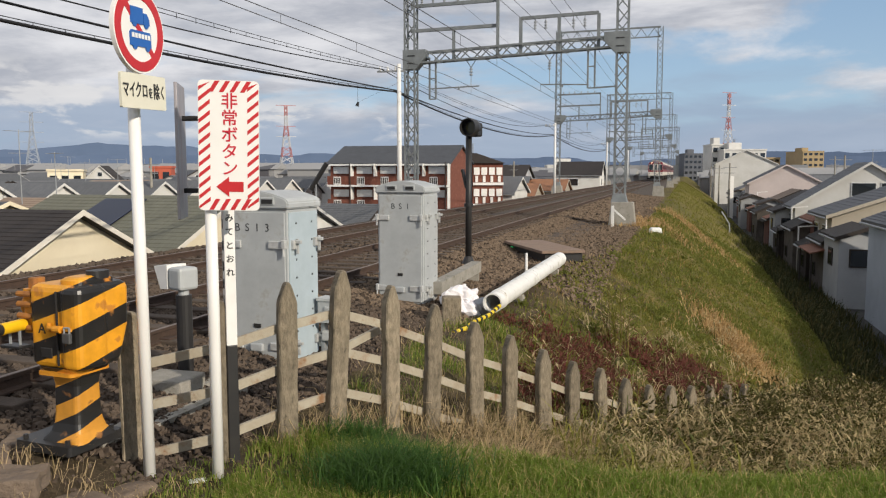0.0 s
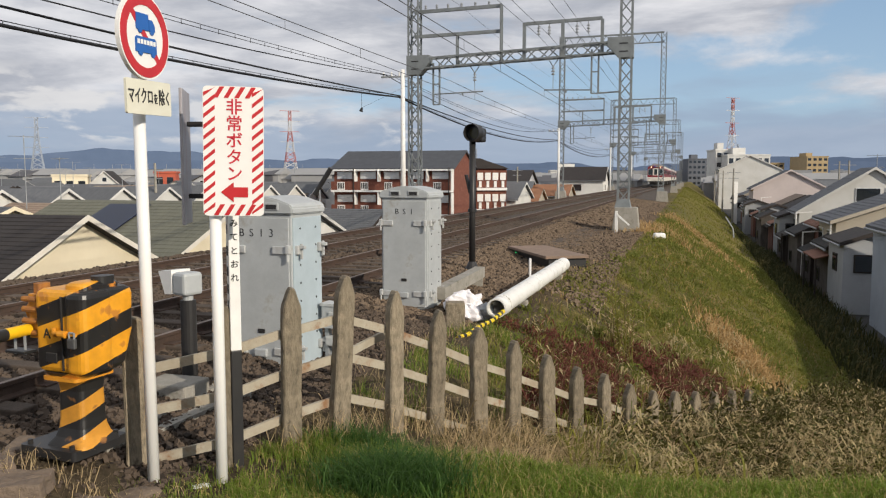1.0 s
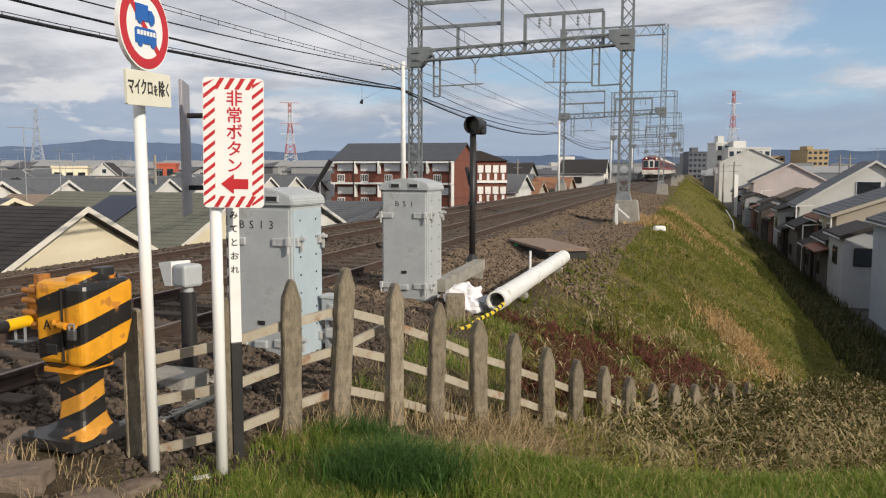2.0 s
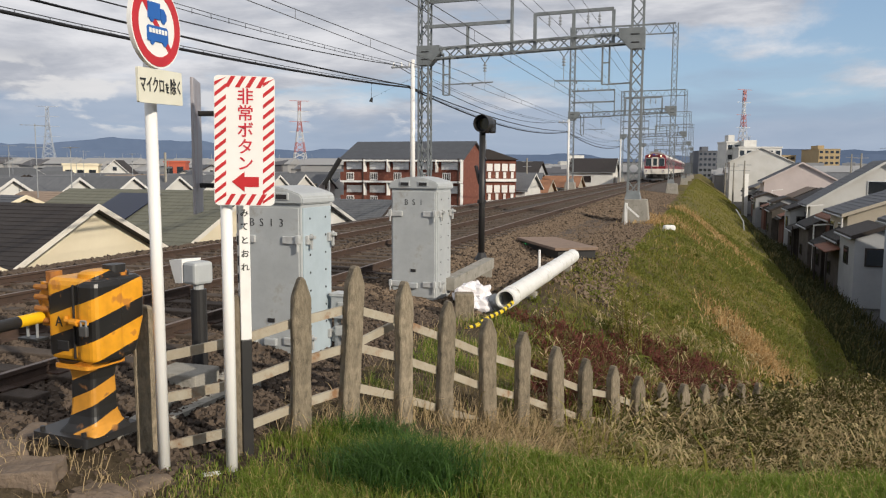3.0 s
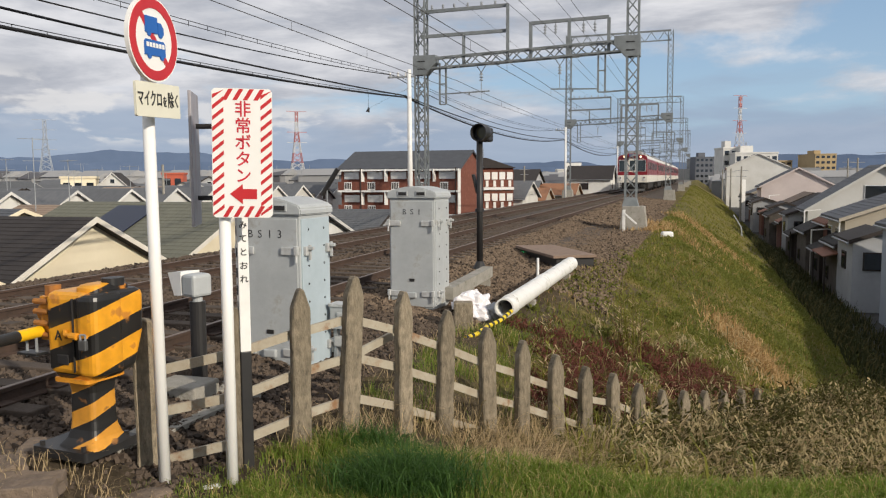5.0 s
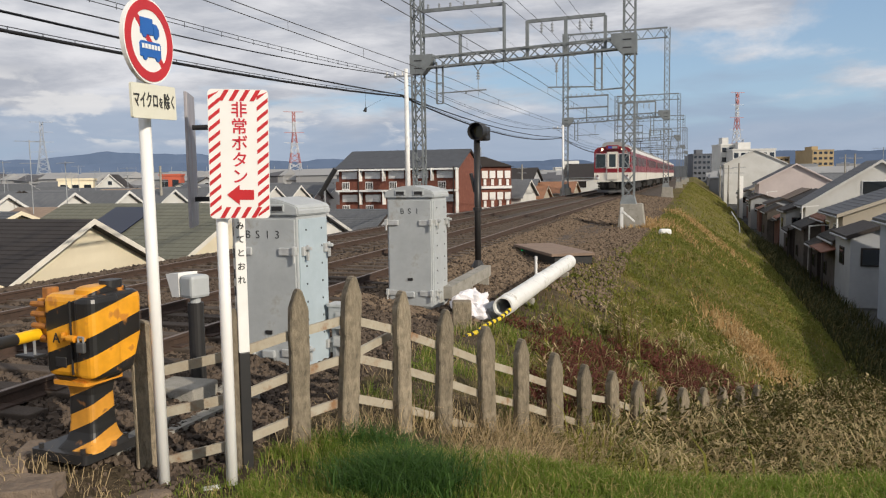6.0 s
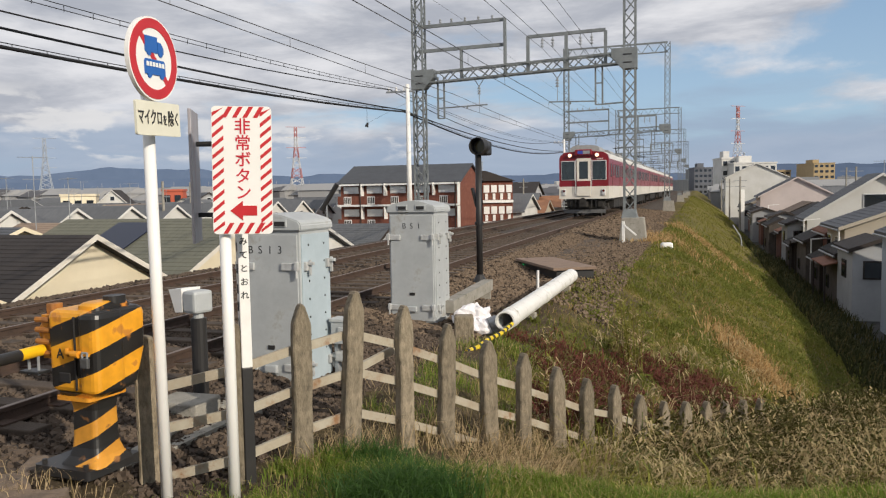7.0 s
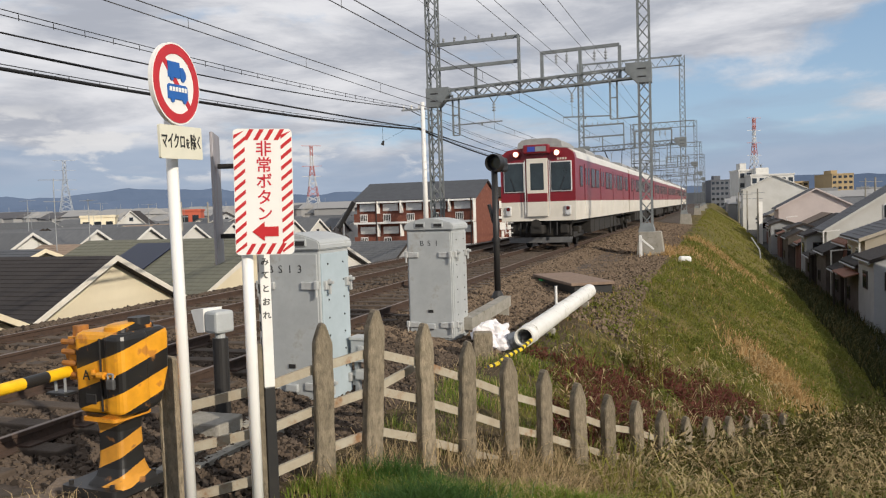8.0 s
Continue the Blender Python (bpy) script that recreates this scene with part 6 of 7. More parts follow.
rows = []
for iv in range(34):
    for iu in range(30):
        u, v = 10 + iu * 9.8 + rng.uniform(-1.2, 1.2), -72 - iv * 10.5 + rng.uniform(-1, 1)
        rows.append((u, v))
for iv in range(16):
    for iu in range(24):
        rows.append((48 + iu * 10 + rng.uniform(-1, 1), 24.5 + iv * 11 + rng.uniform(-1, 1)))
for iu in range(16):
    for iv in range(4):
        rows.append((92 + iu * 10.5, -29 - iv * 11 + rng.uniform(-1, 1)))
for u, v in rows:
    p = T(u, v + (bend(u) if v > 0 else 0))
    if not seen(p.x, p.y) or p.y > 235:
        continue
    if -18 < p.x < 14 and 74 < p.y < 118:
        continue
    k = rng.randrange(6)
    lift = rng.uniform(-0.5, 0.5) + (rng.random() < 0.08) * 1.6 + (0.8 if v > 0 else 0)
    copy_thing(KINDS[k], Matrix.Translation((p.x, p.y, LOW - 0.5 + lift * 0.5)) @ TRACK @ Matrix.Rotation(radians(rng.choice((0, 90, 180, 270)) + rng.uniform(-4, 4)), 4, 'Z'))


def far_town():
    r = np.random.RandomState(3)
    verts, faces = [], []
    for i in range(5200):
        y = 215 + 2600 * r.rand() ** 1.7
        x = (r.rand() * 2 - 1) * y * 0.66
        u, v = UV(x, y)
        if -16 < v - bend(u) < 9:
            continue
        big = r.rand()
        w, d = 6 + 6 * r.rand(), 6 + 6 * r.rand()
        h = 5.5 + 2.5 * r.rand()
        if big > 0.95 and y > 420:
            w, d, h = 8 + 16 * r.rand(), 10, min(7.5 + (4 + 10 * r.rand()) * y / 1500, 26)
        elif x > 0 and y < 420:
            h = 5.2 + 1.5 * r.rand()
        a = -A + (r.rand() - 0.5) * 0.3
        c, s = math.cos(a), math.sin(a)
        n = len(verts)
        gab = big < 0.8
        tops = []
        for X, Y in ((-1, -1), (1, -1), (1, 1), (-1, 1)):
            px, py = X * w / 2, Y * d / 2
            verts.append((x + px * c - py * s, y + px * s + py * c, LOW - 1))
        for X, Y in ((-1, -1), (1, -1), (1, 1), (-1, 1)):
            px, py = X * w / 2, Y * d / 2
            verts.append((x + px * c - py * s, y + px * s + py * c, LOW + h))
        faces += [(n, n + 1, n + 5, n + 4), (n + 1, n + 2, n + 6, n + 5), (n + 2, n + 3, n + 7, n + 6), (n + 3, n, n + 4, n + 7)]
        if gab:
            m = len(verts)
            for X in (-1, 1):
                px, py = X * (w / 2 + 0.4), 0
                verts.append((x + px * c - py * s, y + px * s + py * c, LOW + h + 1.7))
            for X, Y in ((-1, -1), (1, -1), (1, 1), (-1, 1)):
                px, py = X * (w / 2 + 0.4), Y * (d / 2 + 0.4)
                verts.append((x + px * c - py * s, y + px * s + py * c, LOW + h - 0.05))
            faces += [(m + 2, m + 3, m + 1, m), (m + 4, m + 5, m, m + 1), (m + 2, m, m + 5), (m + 3, m + 4, m + 1)]
        else:
            faces.append((n + 4, n + 5, n + 6, n + 7))
    ob = pydata("far_town", verts, faces, M_CITY)
    tagged(ob, "distant low town roofs and blocks spreading to the hills", "town", kind="stuff")


far_town()


def block(name, label, x, y, w, d, top, wall, floors, cols, yaw=-4.0, roof_box=True):
    g = thing(name, label, "building", Matrix.Translation((x, y, LOW - 0.5)) @ Matrix.Rotation(radians(yaw), 4, 'Z'), "larger buildings in the distance")
    h = top - LOW + 0.5
    bm = bmesh.new()
    box(bm, (0, 0, h / 2), (w, d, h))
    part("wall", bm, wall, g)
    bm = bmesh.new()
    box(bm, (0, 0, h + 0.25), (w + 0.4, d + 0.4, 0.5))
    part("parapet", bm, wall, g)
    if roof_box:
        bm = bmesh.new()
        box(bm, (-w * 0.15, 0, h + 1.6), (w * 0.3, d * 0.4, 2.4))
        part("roof_hut", bm, wall, g)
    fh = h / floors
    for f in range(floors):
        for c in range(cols):
            bm = bmesh.new()
            box(bm, (-w / 2 + w * (c + 0.5) / cols, -d / 2 - 0.03, fh * (f + 0.55)), (w / cols * 0.6, 0.12, fh * 0.45))
            part("window", bm, M_GLASS, g)
    return g


M_OCHRE = mat("wall_ochre", (0.42, 0.31, 0.17), 0.85, col2=(0.35, 0.26, 0.14), scale=0.2)
M_ORANGERED = mat("wall_orange_red", (0.5, 0.11, 0.06), 0.7, col2=(0.4, 0.09, 0.05), scale=0.4)
M_DGREY = mat("wall_dark_grey", (0.13, 0.14, 0.16), 0.8, col2=(0.1, 0.105, 0.12), scale=0.2)
block("office_building", "white concrete building with a flat roof and roof huts", 102.5, 276, 14, 14, 9.2, M_W[1], 4, 6)
block("office_building", "white tower part of a flat roofed building", 97.5, 283, 7, 12, 11.2, M_W[1], 5, 3)
block("apartment_block", "ochre apartment block in the distance", 236, 520, 13, 30, 15.0, M_OCHRE, 6, 4)
block("apartment_block", "ochre and grey apartment block in the distance", 212, 545, 32, 14, 11.5, M_OCHRE, 5, 8)
block("apartment_block", "dark grey apartment block in the distance", 141, 450, 12, 14, 12.0, M_DGREY, 6, 5)
block("apartment_block", "dark grey apartment block beside the line in the distance", 146, 470, 14, 14, 11.5, M_DGREY, 6, 6, roof_box=False)
block("office_building", "pale commercial building among houses", -95, 235, 9, 10, 2.2, M_W[1], 2, 4, roof_box=False)
block("apartment_block", "pale apartment block far behind the houses", -20, 700, 30, 14, 14, M_W[3], 5, 8)
block("apartment_block", "pale apartment block far across the town", 20, 900, 24, 14, 20, M_W[3], 6, 8)
block("shop_building", "low cream building with a flat roof among the houses", -80.4, 170, 6.8, 8, 2.0, M_W[0], 2, 3, 20, False)
house(5.6, 9, B + 0.5, B + 3.1, M_W[1], M_R[0], "white gabled house with a black roof above its neighbours", [("f", 0, B + 1.4, 0.8, 0.8)], Matrix.Translation((-73.3, 172, LOW - 0.3)) @ Matrix.Rotation(radians(12), 4, 'Z'), 0.4)
house(7.0, 9, B + 0.2, B + 2.2, M_W[3], M_R[3], "grey gabled house with a slate roof above its neighbours", [("f", 0, B + 0.8, 0.8, 0.8)], Matrix.Translation((-52.0, 165, LOW - 0.3)) @ Matrix.Rotation(radians(30), 4, 'Z'), 0.4)
block("shop_building", "small orange red clad building among the roofs", -70.5, 200, 5.0, 6, 2.9, M_ORANGERED, 2, 2, 10, False)
block("apartment_block", "white low block beyond the houses", 48, 300, 18, 12, 4.2, M_W[1], 3, 6)


def apartment():
    g = thing("brick_apartment_building", "red brick three-storey apartment building with white balconies and dark roof", "apartment building",
              Matrix.Translation((-6.4, 94.1, LOW - 0.6)) @ Matrix.Rotation(radians(-16), 4, 'Z'))
    W, D, Z0 = 15.0, 10.0, 0.6 - LOW
    ev = Z0 + 2.95
    bm = bmesh.new()
    prism(bm, [(0, 0), (D, 0), (D, ev), (D / 2, ev + 1.95), (0, ev)], -W / 2, W / 2)
    bmesh.ops.transform(bm, matrix=Matrix.Rotation(radians(90), 4, 'Z'), verts=bm.verts)
    part("wall", bm, M_BRICK, g, "red brick wall")
    # long roof, ridge along x
    for s in (0, 1):
        bm = bmesh.new()
        y0, y1 = (-0.7, D / 2) if s == 0 else (D + 0.4, D / 2)
        sl = 1.95 / (D / 2)
        z0 = ev - (0.7 if s == 0 else 0.4) * sl
        pts = [(y0, z0 + 0.02), (y1, ev + 1.97), (y1, ev + 2.15), (y0, z0 + 0.2)]
        a = [bm.verts.new((-W / 2 - 0.3, y, z)) for y, z in pts]
        b = [bm.verts.new((W / 2 + 0.3, y, z)) for y, z in pts]
        bm.faces.new(a)
        bm.faces.new(b[::-1])
        for i in range(4):
            bm.faces.new((a[i], b[i], b[(i + 1) % 4], a[(i + 1) % 4]))
        bmesh.ops.recalc_face_normals(bm, faces=bm.faces)
        part("roof", bm, M_R[3], g, "black roof")
    bm = bmesh.new()
    box(bm, (0, -0.75, ev - 0.28), (W + 0.5, 0.12, 0.2))
    part("fascia", bm, M_WHITE, g)
    bays = 5
    bw = W / bays
    for f in range(3):
        zf = ev - 2.75 * (f + 1)
        bm = bmesh.new()
        box(bm, (0, -0.55, zf), (W, 1.1, 0.22))
        part("balcony_slab", bm, M_WHITE, g, "white balcony slab")
        bm = bmesh.new()
        box(bm, (0, -1.02, zf + 0.62), (W - 0.1, 0.12, 1.02))
        rail = part("balcony_parapet", bm, M_BRICK, g, "red brick balcony front")
        for b in range(bays):
            x = -W / 2 + bw * (b + 0.5)
            bm = bmesh.new()
            box(bm, (x - 0.15, -1.1, zf + 0.6), (0.95, 0.06, 0.95))
            gr = part("balcony_grille", bm, M_WHITE, rail, "white grille panel")
            bm = bmesh.new()
            for q in range(4):
                box(bm, (x - 0.15 - 0.33 + 0.22 * q, -1.125, zf + 0.62), (0.14, 0.04, 0.7))
            part("grille_opening", bm, M_SHUT, gr)
            bm = bmesh.new()
            box(bm, (x - 0.1, -0.03, zf + 1.85), (1.95, 0.1, 0.85))
            wf = part("window", bm, M_ALU, g)
            bm = bmesh.new()
            box(bm, (x - 0.1, -0.06, zf + 1.85), (1.8, 0.1, 0.7))
            part("pane", bm, M_ALU, wf, "pale curtained glass")
            bm = bmesh.new()
            box(bm, (x + bw / 2, -0.55, zf + 1.35), (0.1, 1.0, 2.5))
            part("balcony_divider", bm, M_WHITE, g)
    for x in (-W / 2 + bw, W / 2 - 0.25):
        bm = bmesh.new()
        rod(bm, (x, -1.15, 0), (x, -1.15, ev), 0.06)
        part("downpipe", bm, M_SHUT, g)
    # rear wing to the right
    w2 = thing("brick_apartment_building", "red brick apartment wing with white balcony bands and dark roof", "apartment building", Matrix.Translation((5.7, 103, LOW - 0.6)) @ Matrix.Rotation(radians(10), 4, 'Z'))
    bm = bmesh.new()
    box(bm, (0, 3, ev / 2), (4.0, 7, ev))
    part("wall", bm, M_BRICK, w2)
    bm = bmesh.new()
    prism(bm, [(-2.3, ev), (2.3, ev), (-1.6, ev + 1.3), (-2.3, ev + 1.3)], -0.9, 7)
    part("roof", bm, M_R[0], w2)
    for f in range(3):
        zf = ev - 2.75 * (f + 1)
        bm = bmesh.new()
        box(bm, (0, -0.7, zf + 0.12), (4.0, 0.3, 0.34))
        part("balcony_slab", bm, M_WHITE, w2)
        for k in range(4):
            bm = bmesh.new()
            box(bm, (-1.5 + 1.0 * k, -0.56, zf + 1.75), (0.75, 0.12, 0.95))
            part("window", bm, M_WHITE, w2)
            bm = bmesh.new()
            box(bm, (-1.5 + 1.0 * k, -0.56, zf + 0.75), (0.35, 0.14, 0.8))
            part("balcony_grille", bm, M_WHITE, w2)


apartment()


def viaduct():
    """A distant raised road on piers, right across the left-hand town."""
    g = thing("elevated_road", "long pale concrete elevated road on piers across the town", "viaduct", None)
    a, b = Vector((-420, 470, 4.6)), Vector((-95, 560, 5.0))
    bm = bmesh.new()
    beam(bm, a, b, 5.0, 1.0)
    part("deck", bm, M_W[3], g)
    bm = bmesh.new()
    beam(bm, a + Vector((0, -4, 1.0)), b + Vector((0, -4, 1.0)), 0.3, 0.9)
    part("parapet", bm, M_W[1], g)
    for k in range(24):
        p = a.lerp(b, (k + 0.5) / 24)
        bm = bmesh.new()
        box(bm, (p.x, p.y, (LOW + p.z) / 2), (2.0, 2.0, p.z - LOW))
        part("pier", bm, M_W[3], g)
    for k in range(30):
        p = a.lerp(b, (k + 0.5) / 30)
        bm = bmesh.new()
        rod(bm, (p.x, p.y - 4, p.z), (p.x, p.y - 4, p.z + 6), 0.14, 0.1, 6)
        part("lamp_mast", bm, M_STEEL, g)


viaduct()


def pylon(name, label, x, y, top, base_w, cols):
    g = thing(name, label, "tower", Matrix.Translation((x, y, LOW)) @ Matrix.Rotation(radians(20), 4, 'Z'))
    h = top - LOW
    n = len(cols) * 2
    for k in range(n):
        a, b = k / n, (k + 1) / n
        wa, wb = [base_w * (0.16 + 0.84 * max(0, 1 - q * 1.25) ** 1.3) for q in (a, b)]
        bar = base_w * 0.02
        bm = bmesh.new()
        for i, (sx, sy) in enumerate(((-1, -1), (1, -1), (1, 1), (-1, 1))):
            tx, ty = ((1, -1), (1, 1), (-1, 1), (-1, -1))[i]
            p, q = Vector((sx * wa / 2, sy * wa / 2, a * h)), Vector((sx * wb / 2, sy * wb / 2, b * h))
            beam(bm, p, q, bar * 1.6)
            beam(bm, p, Vector((tx * wb / 2, ty * wb / 2, b * h)), bar)
            beam(bm, Vector((tx * wa / 2, ty * wa / 2, a * h)), q, bar)
        if k > n * 0.45 and k % 2:
            beam(bm, (-base_w * 0.62, 0, b * h), (base_w * 0.62, 0, b * h), bar * 1.5)
        part("tower_section", bm, cols[k // 2], g)


# Tower red and white are paled, with the distance haze mixed into the paint.
M_TRED = mat("tower_red_hazed", (0.45, 0.18, 0.17), 0.6)
M_TWHITE = mat("tower_white_hazed", (0.6, 0.6, 0.6), 0.6)
M_TGREY = mat("tower_grey", (0.36, 0.4, 0.46), 0.6)
RW7 = [M_TWHITE if i % 2 else M_TRED for i in range(7)]
pylon("lattice_tower", "red and white lattice tower behind the town", 296, 829, 84, 14, RW7)
pylon("lattice_tower", "red and white lattice tower far across the town", -217, 1105, 94, 22, RW7)
pylon("power_pylon", "grey steel power pylon beyond the roofs", -309, 600, 47, 13, [M_TGREY] * 7)
for x, y, tp in ((-60, 1500, 40), (60, 1600, 60), (300, 1300, 60), (420, 1150, 50)):
    pylon("power_pylon", "grey steel power pylon far across the town", x, y, tp, 10, [M_TGREY] * 5)


def mountains():
    # Distance haze is painted: its blue is part of the hills' own colour.
    m = mat("hills_haze_coloured", (0.115, 0.155, 0.235), 1.0, col2=(0.085, 0.12, 0.19), scale=0.004, spec=0.0)
    for dist, hgt, seed, off in ((4100, 152, 2.0, 0), (3700, 92, 9.0, 1)):
        verts, faces = [], []
        n = 160
        for i in range(n + 1):
            a = radians(-48 + 96 * i / n)
            x, y = dist * math.sin(a), dist * math.cos(a)
            q = math.degrees(a)
            base = 0.62 + 0.32 * math.exp(-((q + 22) / 9) ** 2) + 0.14 * math.exp(-((q - 30) / 8) ** 2) - 0.14 * math.exp(-((q - 12) / 9) ** 2)
            z = LOW + hgt * (base + 0.2 * noise.noise((q * 0.2, seed, 0)) + 0.1 * noise.noise((q * 0.7, seed, 3)) + 0.03 * noise.noise((q * 2.3, seed, 5)))
            verts += [(x, y, LOW - 5), (x * 1.03, y * 1.03, z)]
        for i in range(n):
            faces.append((2 * i, 2 * i + 2, 2 * i + 3, 2 * i + 1))
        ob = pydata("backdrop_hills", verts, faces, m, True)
        tagged(ob, "mountain ridge along the horizon, coloured blue for haze", "mountains", kind="structure")


mountains()


def aerial(x, y, z, h, seed):
    g = thing("roof_aerial", "thin television aerial on a roof pole", "antenna", Matrix.Translation((x, y, z)), "roof aerials")
    bm = bmesh.new()
    rod(bm, (0, 0, -1.5), (0, 0, h), 0.03, seg=6)
    part("mast", bm, M_STEEL, g)
    r = random.Random(seed)
    for zz, ln in ((h - 0.1, 1.1), (h * 0.7, 0.8)):
        bm = bmesh.new()
        rod(bm, (-ln * 0.8, 0, zz), (ln * 0.8, 0, zz), 0.018, seg=5)
        for k in range(6):
            x0 = -ln * 0.8 + ln * 1.6 * k / 5
            rod(bm, (x0, -0.3, zz), (x0, 0.3, zz), 0.012, seg=4)
        part("element", bm, M_STEEL, g, "", Matrix.Rotation(radians(r.uniform(-60, 60)), 4, 'Z'))


for i, (u, v, z, h) in enumerate(((42.9, -42, -0.6, 5.2), (46, -42, 0.0, 3.2), (38, -50, -0.5, 3.6), (60, -62, 0.3, 3.5), (75, -60, 0.3, 3), (52, -70, 0, 3), (90, -80, 0.5, 3.5), (70, -90, 0.5, 3.5), (60, 20, 1.5, 3.5), (75, 25, 0.2, 3.8), (90, 32, 1, 4),
                                 (70, 34, 0.5, 4), (110, 30, 1.5, 4), (85, 18, -0.2, 4.2))):
    p = T(u, v)
    aerial(p.x, p.y, z, h, i)
AER = bpy.data.objects["roof_aerial.003"]
ra = random.Random(5)
for i in range(46):
    u, v = ra.uniform(45, 170), ra.choice((ra.uniform(-130, -40), ra.uniform(22, 80)))
    p = T(u, v)
    if seen(p.x, p.y, 31):
        copy_thing(AER, Matrix.Translation((p.x, p.y, ra.uniform(-0.6, -0.1))) @ Matrix.Rotation(ra.uniform(0, 3), 4, 'Z'))


def town_pole(u, v, h):
    g = thing("utility_pole", "grey concrete utility pole among the houses", "utility pole", Matrix.Translation(T(u, v, LOW - 0.2)) @ TRACK, "utility poles of the town")
    bm = bmesh.new()
    rod(bm, (0, 0, 0), (0, 0, h), 0.17, 0.11, 10)
    part("shaft", bm, M_CONC, g)
    bm = bmesh.new()
    beam(bm, (-0.9, 0, h - 0.6), (0.9, 0, h - 0.6), 0.08)
    beam(bm, (-0.7, 0, h - 1.4), (0.7, 0, h - 1.4), 0.08)
    part("crossarm", bm, M_STEEL, g)


for u, v, h in ((58, 24, 9), (88, 22, 9), (120, 22, 9.5), (150, 26, 10), (70, 40, 9.5), (120, 7.2, 8.5), (155, 7.5, 8.5), (190, 8.5, 9), (230, 9, 9), (100, -30, 9), (130, -26, 9), (160, -20, 9), (62, -46, 8.5), (95, -66, 9), (120, -50, 9)):
    town_pole(u, v, h)
sp = thing("street_post", "white painted post standing at the alley", "post", Matrix.Translation(T(128, 6.6 + bend(128), LOW - 0.2)))
bm = bmesh.new()
box(bm, (0, 0, 3.3), (0.7, 0.5, 6.6), 0.05)
part("post_shaft", bm, M_WHITE, sp)
lp = thing("leaning_post", "thin pale post leaning at the foot of the bank", "post", Matrix.Translation((24.0, 66.0, ground_z(24.0, 66.0) - 0.1)))
bm = bmesh.new()
beam(bm, (0, 0, 0), (-0.1, 0, 0.9), 0.09)
beam(bm, (-0.1, 0, 0.9), (-0.75, 0, 1.9), 0.09)
part("post", bm, M_STEEL, lp)

# ---- plants ----
RS = np.random.RandomState(7)


def blades(name, label, pts, heights, widths, lean, material, category="grass"):
    """Curved tapering blades, three joints each, as one mesh."""
    n = len(pts)
    ang = RS.rand(n) * 2 * math.pi
    la = RS.rand(n) * 2 * math.pi
    ln = lean * (0.3 + RS.rand(n))
    dx, dy = np.cos(ang) * widths / 2, np.sin(ang) * widths / 2
    lx, ly = np.cos(la) * ln * heights, np.sin(la) * ln * heights
    P = np.asarray(pts)
    V = np.zeros((n, 5, 3))
    V[:, 0] = P + np.stack([-dx, -dy, -0.03 + 0 * dx], 1)
    V[:, 1] = P + np.stack([dx, dy, -0.03 + 0 * dx], 1)
    mid = P + np.stack([lx * 0.3, ly * 0.3, heights * 0.6], 1)
    V[:, 2] = mid + np.stack([dx * 0.7, dy * 0.7, 0 * dx], 1)
    V[:, 3] = mid - np.stack([dx * 0.7, dy * 0.7, 0 * dx], 1)
    V[:, 4] = P + np.stack([lx, ly, heights * (1 - 0.35 * np.minimum(1, ln))], 1)
    base = np.arange(n)[:, None] * 5
    me = bpy.data.meshes.new(name)
    quads = (base + np.array([[0, 1, 2, 3]])).tolist()
    tris = (base + np.array([[3, 2, 4]])).tolist()
    me.from_pydata(V.reshape(-1, 3).tolist(), [], quads + tris)
    me.materials.append(material)
    return tagged(new(name, me), label, category, kind="stuff")


def gz(p):
    return [(x, y, ground_z(x, y)) for x, y in p]


def scatter(n, x0, x1, y0, y1, keep):
    out = []
    while len(out) < n:
        x, y = x0 + (x1 - x0) * RS.rand(), y0 + (y1 - y0) * RS.rand()
        if RS.rand() < keep(x, y):
            out.append((x, y))
    return out


G_BUSH0 = island_mat("rank_weeds", [(0.045, 0.05, 0.018), (0.08, 0.08, 0.026), (0.12, 0.1, 0.04), (0.05, 0.04, 0.022)], 0.85, 0.15, 0.2)
G_FRESH = island_mat("fresh_grass", [(0.2, 0.27, 0.045), (0.3, 0.35, 0.065), (0.4, 0.39, 0.09), (0.52, 0.42, 0.17), (0.23, 0.31, 0.05)], 0.6, 0.3, 0.52)
G_TUFT = island_mat("dark_tuft", [(0.05, 0.11, 0.022), (0.1, 0.18, 0.035), (0.07, 0.14, 0.028), (0.14, 0.2, 0.045)], 0.6, 0.3, 0.4)
G_TANGLE = island_mat("tangle", [(0.22, 0.18, 0.075), (0.32, 0.25, 0.12), (0.16, 0.16, 0.055), (0.42, 0.33, 0.18)], 0.6, 0.3, 0.4)
G_DRY = island_mat("dry_weeds", [(0.46, 0.35, 0.2), (0.26, 0.18, 0.09), (0.6, 0.5, 0.32), (0.17, 0.13, 0.06), (0.17, 0.17, 0.05)], 0.9, 0.1, 0.25)
G_SLOPE = island_mat("slope_grass", [(0.18, 0.18, 0.04), (0.28, 0.245, 0.06), (0.37, 0.3, 0.085), (0.22, 0.21, 0.045), (0.38, 0.29, 0.1)], 0.9, 0.1, 0.25)
G_GREEN = island_mat("slope_green", [(0.15, 0.165, 0.038), (0.24, 0.23, 0.054), (0.32, 0.28, 0.076), (0.18, 0.19, 0.044), (0.42, 0.33, 0.12)], 0.9, 0.1, 0.25)
G_RED = island_mat("red_weeds", [(0.15, 0.055, 0.042), (0.11, 0.065, 0.036), (0.19, 0.08, 0.055), (0.12, 0.1, 0.04), (0.09, 0.05, 0.035)], 0.9, 0.1, 0.25)
